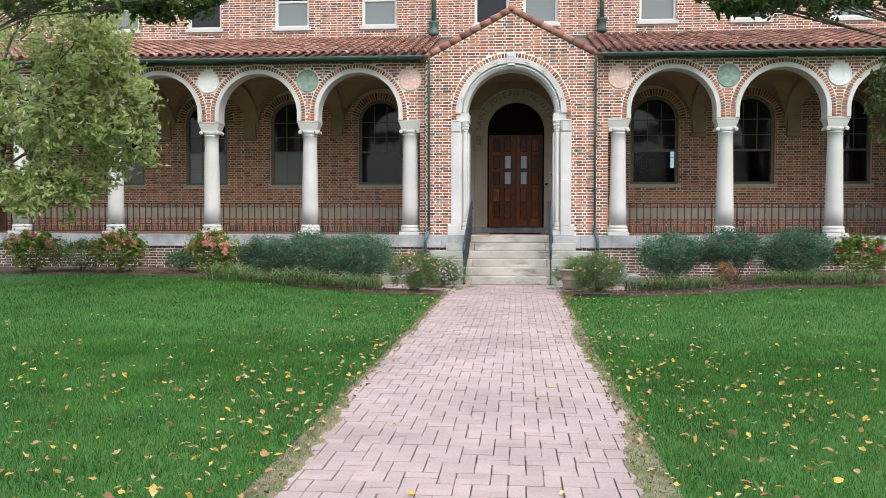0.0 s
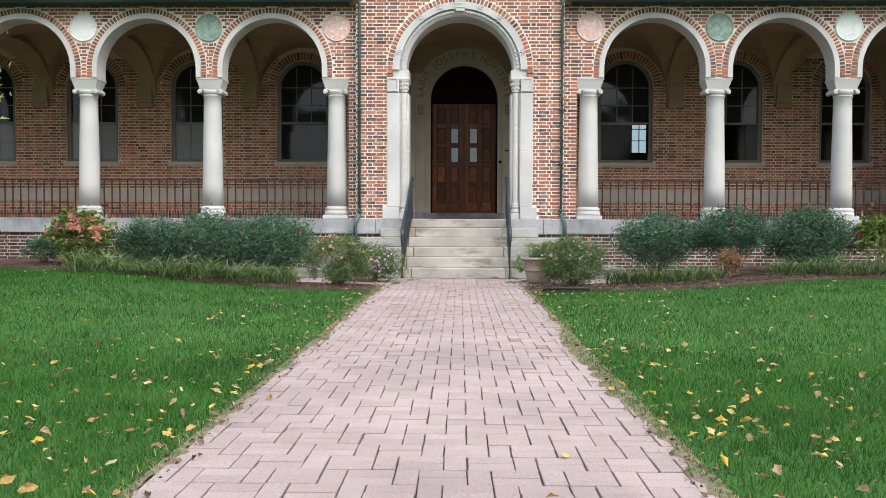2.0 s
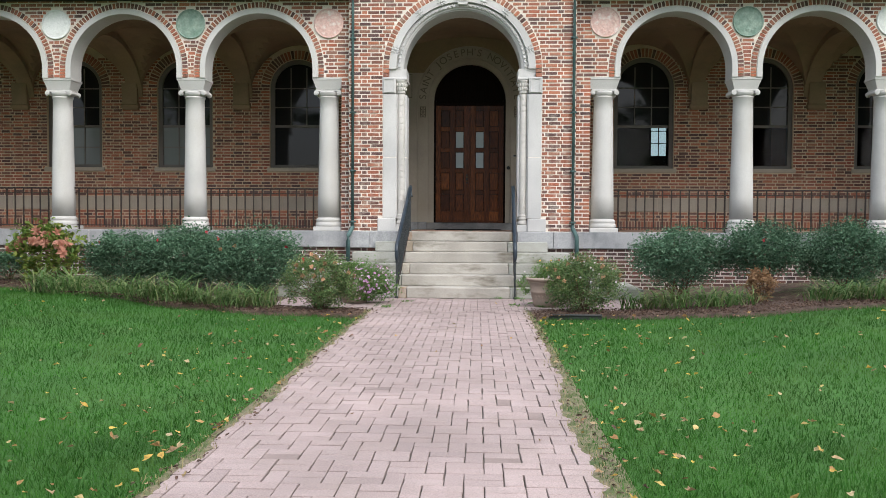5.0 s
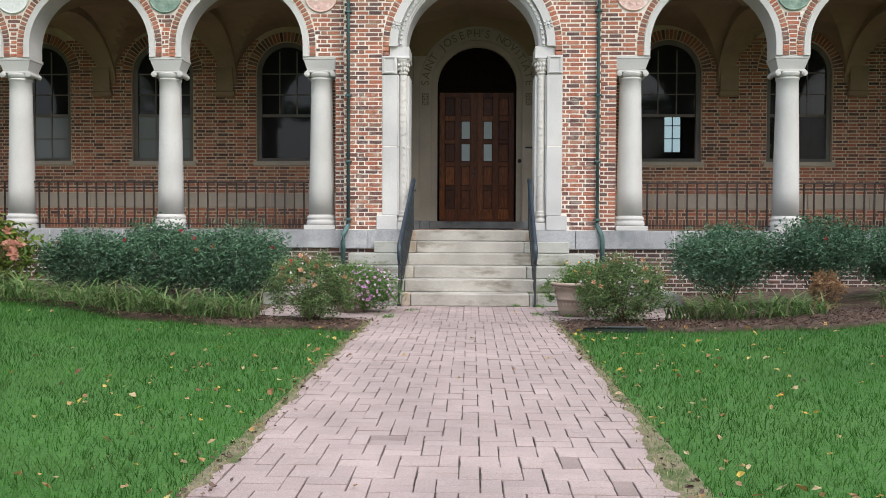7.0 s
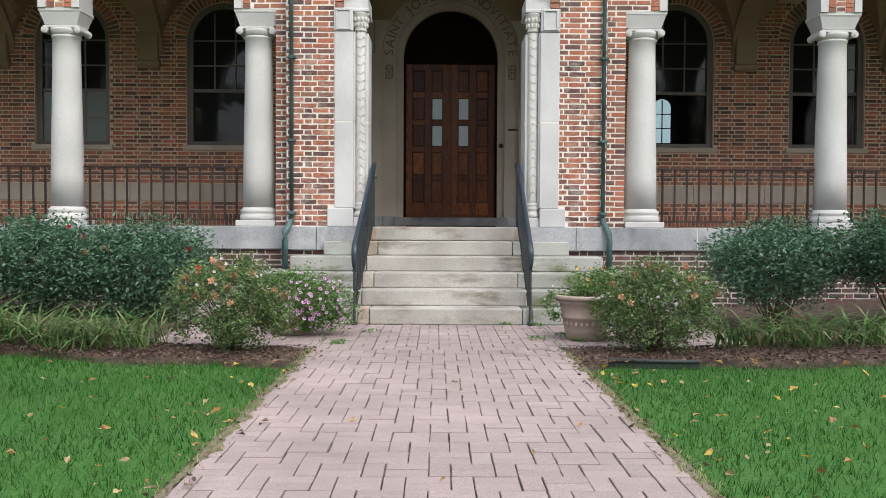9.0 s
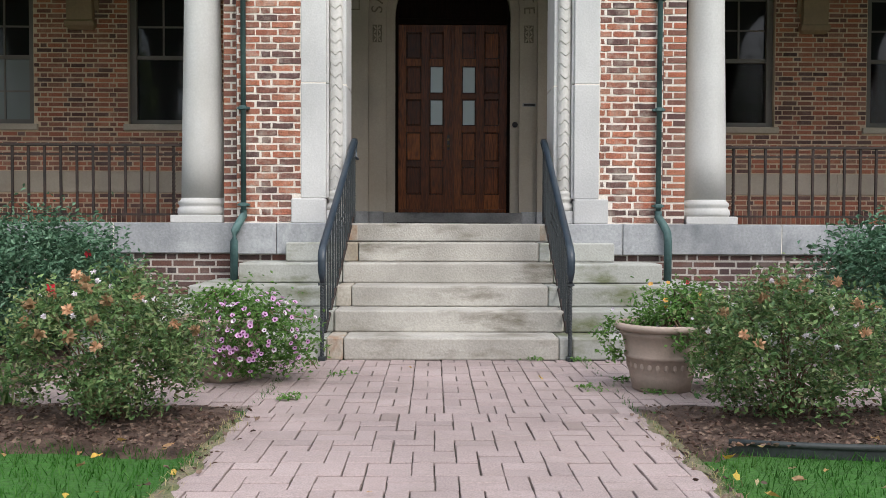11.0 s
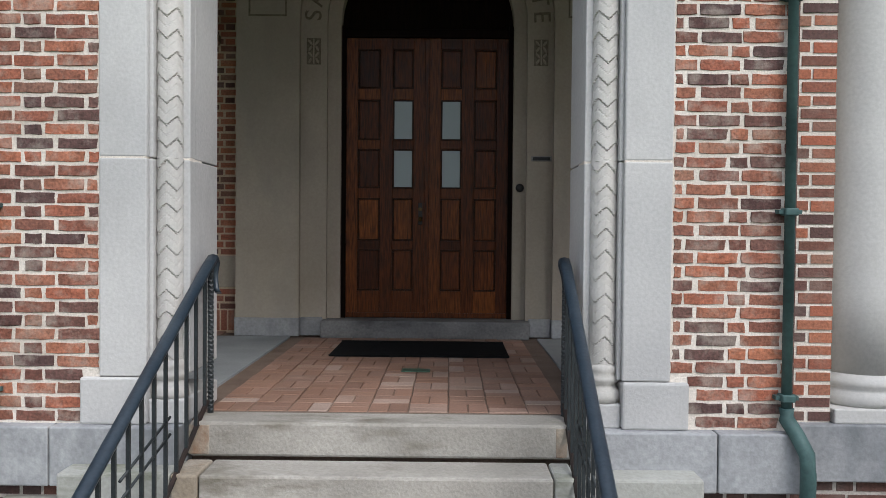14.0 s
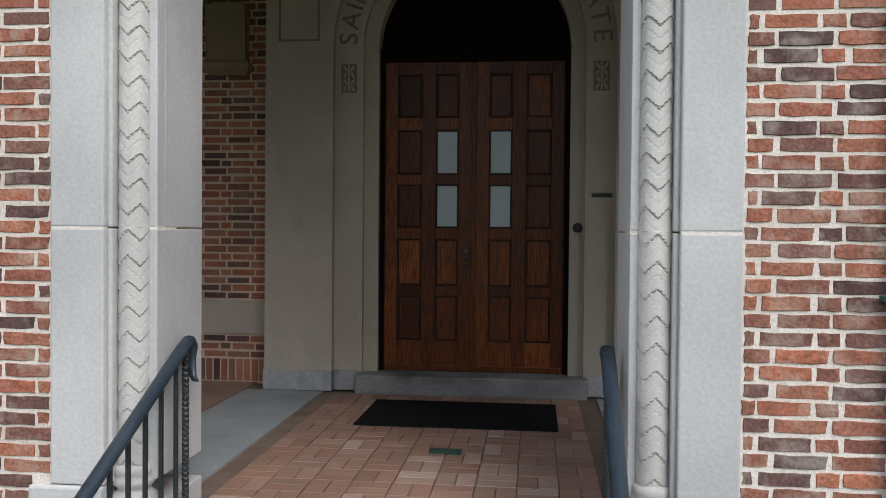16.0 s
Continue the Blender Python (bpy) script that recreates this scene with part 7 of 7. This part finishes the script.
def paver_places(seed):
    """Along the path, pairs lying across alternate with single pavers lying along, each row one step on; before the stairs, a plain basketweave."""
    r, out = random.Random(seed), []

    def lay(x0, x1, y0, y1, lo, hi):
        x0, x1 = max(x0, lo), min(x1, hi)
        if x1 - x0 > 0.025:
            j = [r.uniform(-0.0025, 0.0025) for _ in range(2)]
            out.append(((x0 + x1) / 2 + j[0], (y0 + y1) / 2 + j[1], x1 - x0 - 0.0065, y1 - y0 - 0.005, r.uniform(-0.003, 0.003), r.uniform(-0.7, 0.7)))

    for j in range(int((BAND_Y + 8) / PAVE)):
        y1 = BAND_Y - j * PAVE
        y0, ym = y1 - PAVE, y1 - HALF_PAVE
        x = -0.025 + ((j - 36) % 3) * HALF_PAVE
        x -= math.ceil((x - PX0) / (3 * HALF_PAVE)) * 3 * HALF_PAVE
        while x < PX1:
            lay(x, x + PAVE, y0, ym, PX0, PX1)
            lay(x, x + PAVE, ym, y1, PX0, PX1)
            lay(x + PAVE, x + PAVE + HALF_PAVE, y0, y1, PX0, PX1)
            x += PAVE + HALF_PAVE
    for j in range(10):
        y0 = BAND_Y + j * PAVE
        y1, ym = min(y0 + PAVE, PATH_END), y0 + HALF_PAVE
        lo, hi = (APRON_X0, APRON_X1) if y0 > APRON_Y - 0.06 else (PX0, PX1)
        for i in range(-16, 15):
            x = -0.165 + i * PAVE
            if (i + j) % 2 == 0:
                lay(x, x + HALF_PAVE, y0, y1, lo, hi)
                lay(x + HALF_PAVE, x + PAVE, y0, y1, lo, hi)
            else:
                lay(x, x + PAVE, y0, min(ym, y1), lo, hi)
                if y1 - ym > 0.03:
                    lay(x, x + PAVE, ym, y1, lo, hi)
    return out


paver_sizes = {}


def paver_of(w, d, mat):
    key = (round(w / 0.01), round(d / 0.01), mat.name)
    if key not in paver_sizes:
        paver_sizes[key] = paver_mesh("paver", w, d, mat, bevel=0.0025)
    return paver_sizes[key]


unit = paver_mesh("paver", 1.0, 1.0, M_PAVER, bevel=0.0025)
src_v = np.array([v.co for v in unit.vertices])
src_f = np.array([tuple(p.vertices) for p in unit.polygons])
bpy.data.meshes.remove(unit)
DARK_SPOTS = [(-0.61, 10.83), (-0.64, 16.1), (0.45, 9.9), (0.55, 16.4), (0.12, 8.9), (0.33, 15.9), (0.30, 10.3), (-0.95, 9.0)]
fv, ff, dark_done, singles = [], [], set(), 0
for x, y, w, d, dz, wob in paver_places(2):
    rz = radians(wob)
    spot = next((s for s in DARK_SPOTS if s not in dark_done and abs(s[0] - x) < 0.1 and abs(s[1] - y) < 0.1), None)
    if spot:
        dark_done.add(spot)
    if spot or (singles < 290 and 14.4 < y < 16.2):
        singles += 1
        ob = new("paver", paver_of(w, d, M_PAVER_DARK if spot else M_PAVER_P))
        ob.location, ob.rotation_euler = (x, y, dz + 0.002), (0, 0, rz)
        ob.parent = path
    else:
        c, s = math.cos(rz), math.sin(rz)
        q = src_v.copy()
        # keep the bevel's width on a stretched unit
        qx, qy = np.sign(src_v[:, 0]) * (w / 2 - (0.5 - np.abs(src_v[:, 0]))), np.sign(src_v[:, 1]) * (d / 2 - (0.5 - np.abs(src_v[:, 1])))
        q[:, 0], q[:, 1] = qx * c - qy * s + x, qx * s + qy * c + y
        q[:, 2] += dz + 0.002
        ff.append(src_f + len(src_v) * len(fv))
        fv.append(q)
tagged(raw("paver_field", np.concatenate(fv), np.concatenate(ff), M_PAVER, path), kind="stuff")

# porch floor bricks
ME_F = paver_mesh("floor_brick", 0.205, 0.102, M_PORCH, thick=0.03, bevel=0.003)
r = random.Random(6)
u, count = 0.2145, 0
for j in range(int((22.99 - 19.95) / u)):
    y = 22.98 - (j + 0.5) * u
    for i in range(9):
        x = CP - 1.09 + (i + 0.5) * u + 0.12
        if x + u / 2 > CP + 1.10:
            continue
        across = (i + j) % 2 == 0
        for s in (-0.25, 0.25):
            ob = new("floor_brick", ME_F)
            ob.location = (x + (0 if across else s * u), y + (s * u if across else 0), FLOOR_Z - 0.001 + r.uniform(-0.0015, 0.0015))
            ob.rotation_euler = (0, 0, radians(r.uniform(-0.5, 0.5) + (0 if across else 90)))
            ob.parent = fl

# roof tiles next to the portal
me = bpy.data.meshes.new("roof_tile")
me.from_pydata([tuple(v) for v in TVR], [], [tuple(int(i) for i in q) for q in TF])
me.materials.append(M_TILE_P)
for owner, pl in NEAR_TILES:
    for p in pl:
        ob = new("roof_tile", me)
        ob.location = (p[0] + rnd.uniform(-0.006, 0.006), p[1] + rnd.uniform(-0.012, 0.012), p[2] + rnd.uniform(0, 0.006))
        ob.parent = owner

# wall bricks of the portal: alike lengths share one mesh
shared = {}


def ragged_brick(a, h, seed):
    """A brick face with worn, uneven edges."""
    q = random.Random(seed)
    rim = [(-a, -h), (-a * 0.4, -h), (a * 0.35, -h), (a, -h), (a, 0.0), (a, h), (a * 0.3, h), (-a * 0.45, h), (-a, h), (-a, 0.0)]
    rim = [(x * 1.015 + q.uniform(-0.0035, 0.0035), z * 1.10 + q.uniform(-0.0035, 0.0035)) for x, z in rim]
    n, e = len(rim), 0.0025
    vs = [(x, 0.03, z) for x, z in rim] + [(x, -0.002, z) for x, z in rim] + [(x - math.copysign(e, x) * (abs(x) > 0.6 * a), -0.009 + q.uniform(-0.0015, 0.0015), z - (math.copysign(e, z) if abs(z) > 0.5 * h else 0.0)) for x, z in rim]
    fs = [(k, (k + 1) % n, n + (k + 1) % n, n + k) for k in range(n)] + [(n + k, n + (k + 1) % n, 2 * n + (k + 1) % n, 2 * n + k) for k in range(n)] + [tuple(range(2 * n, 3 * n))]
    m = bpy.data.meshes.new("brick")
    m.from_pydata(vs, [], fs)
    m.materials.append(M_BRICK_P)
    return m


for i, (x0, x1, y0, y1, z0, z1) in enumerate(near_bricks[:300]):
    key_len = (round((x1 - x0) / 0.012) * 0.012, i % 4)
    if key_len not in shared:
        shared[key_len] = ragged_brick(key_len[0] / 2, (COURSE - JOINT) / 2, len(shared))
    ob = new("brick", shared[key_len])
    ob.location = ((x0 + x1) / 2, FACE + (y0 - FACE + 0.009), (z0 + z1) / 2)
    ob.parent = portal
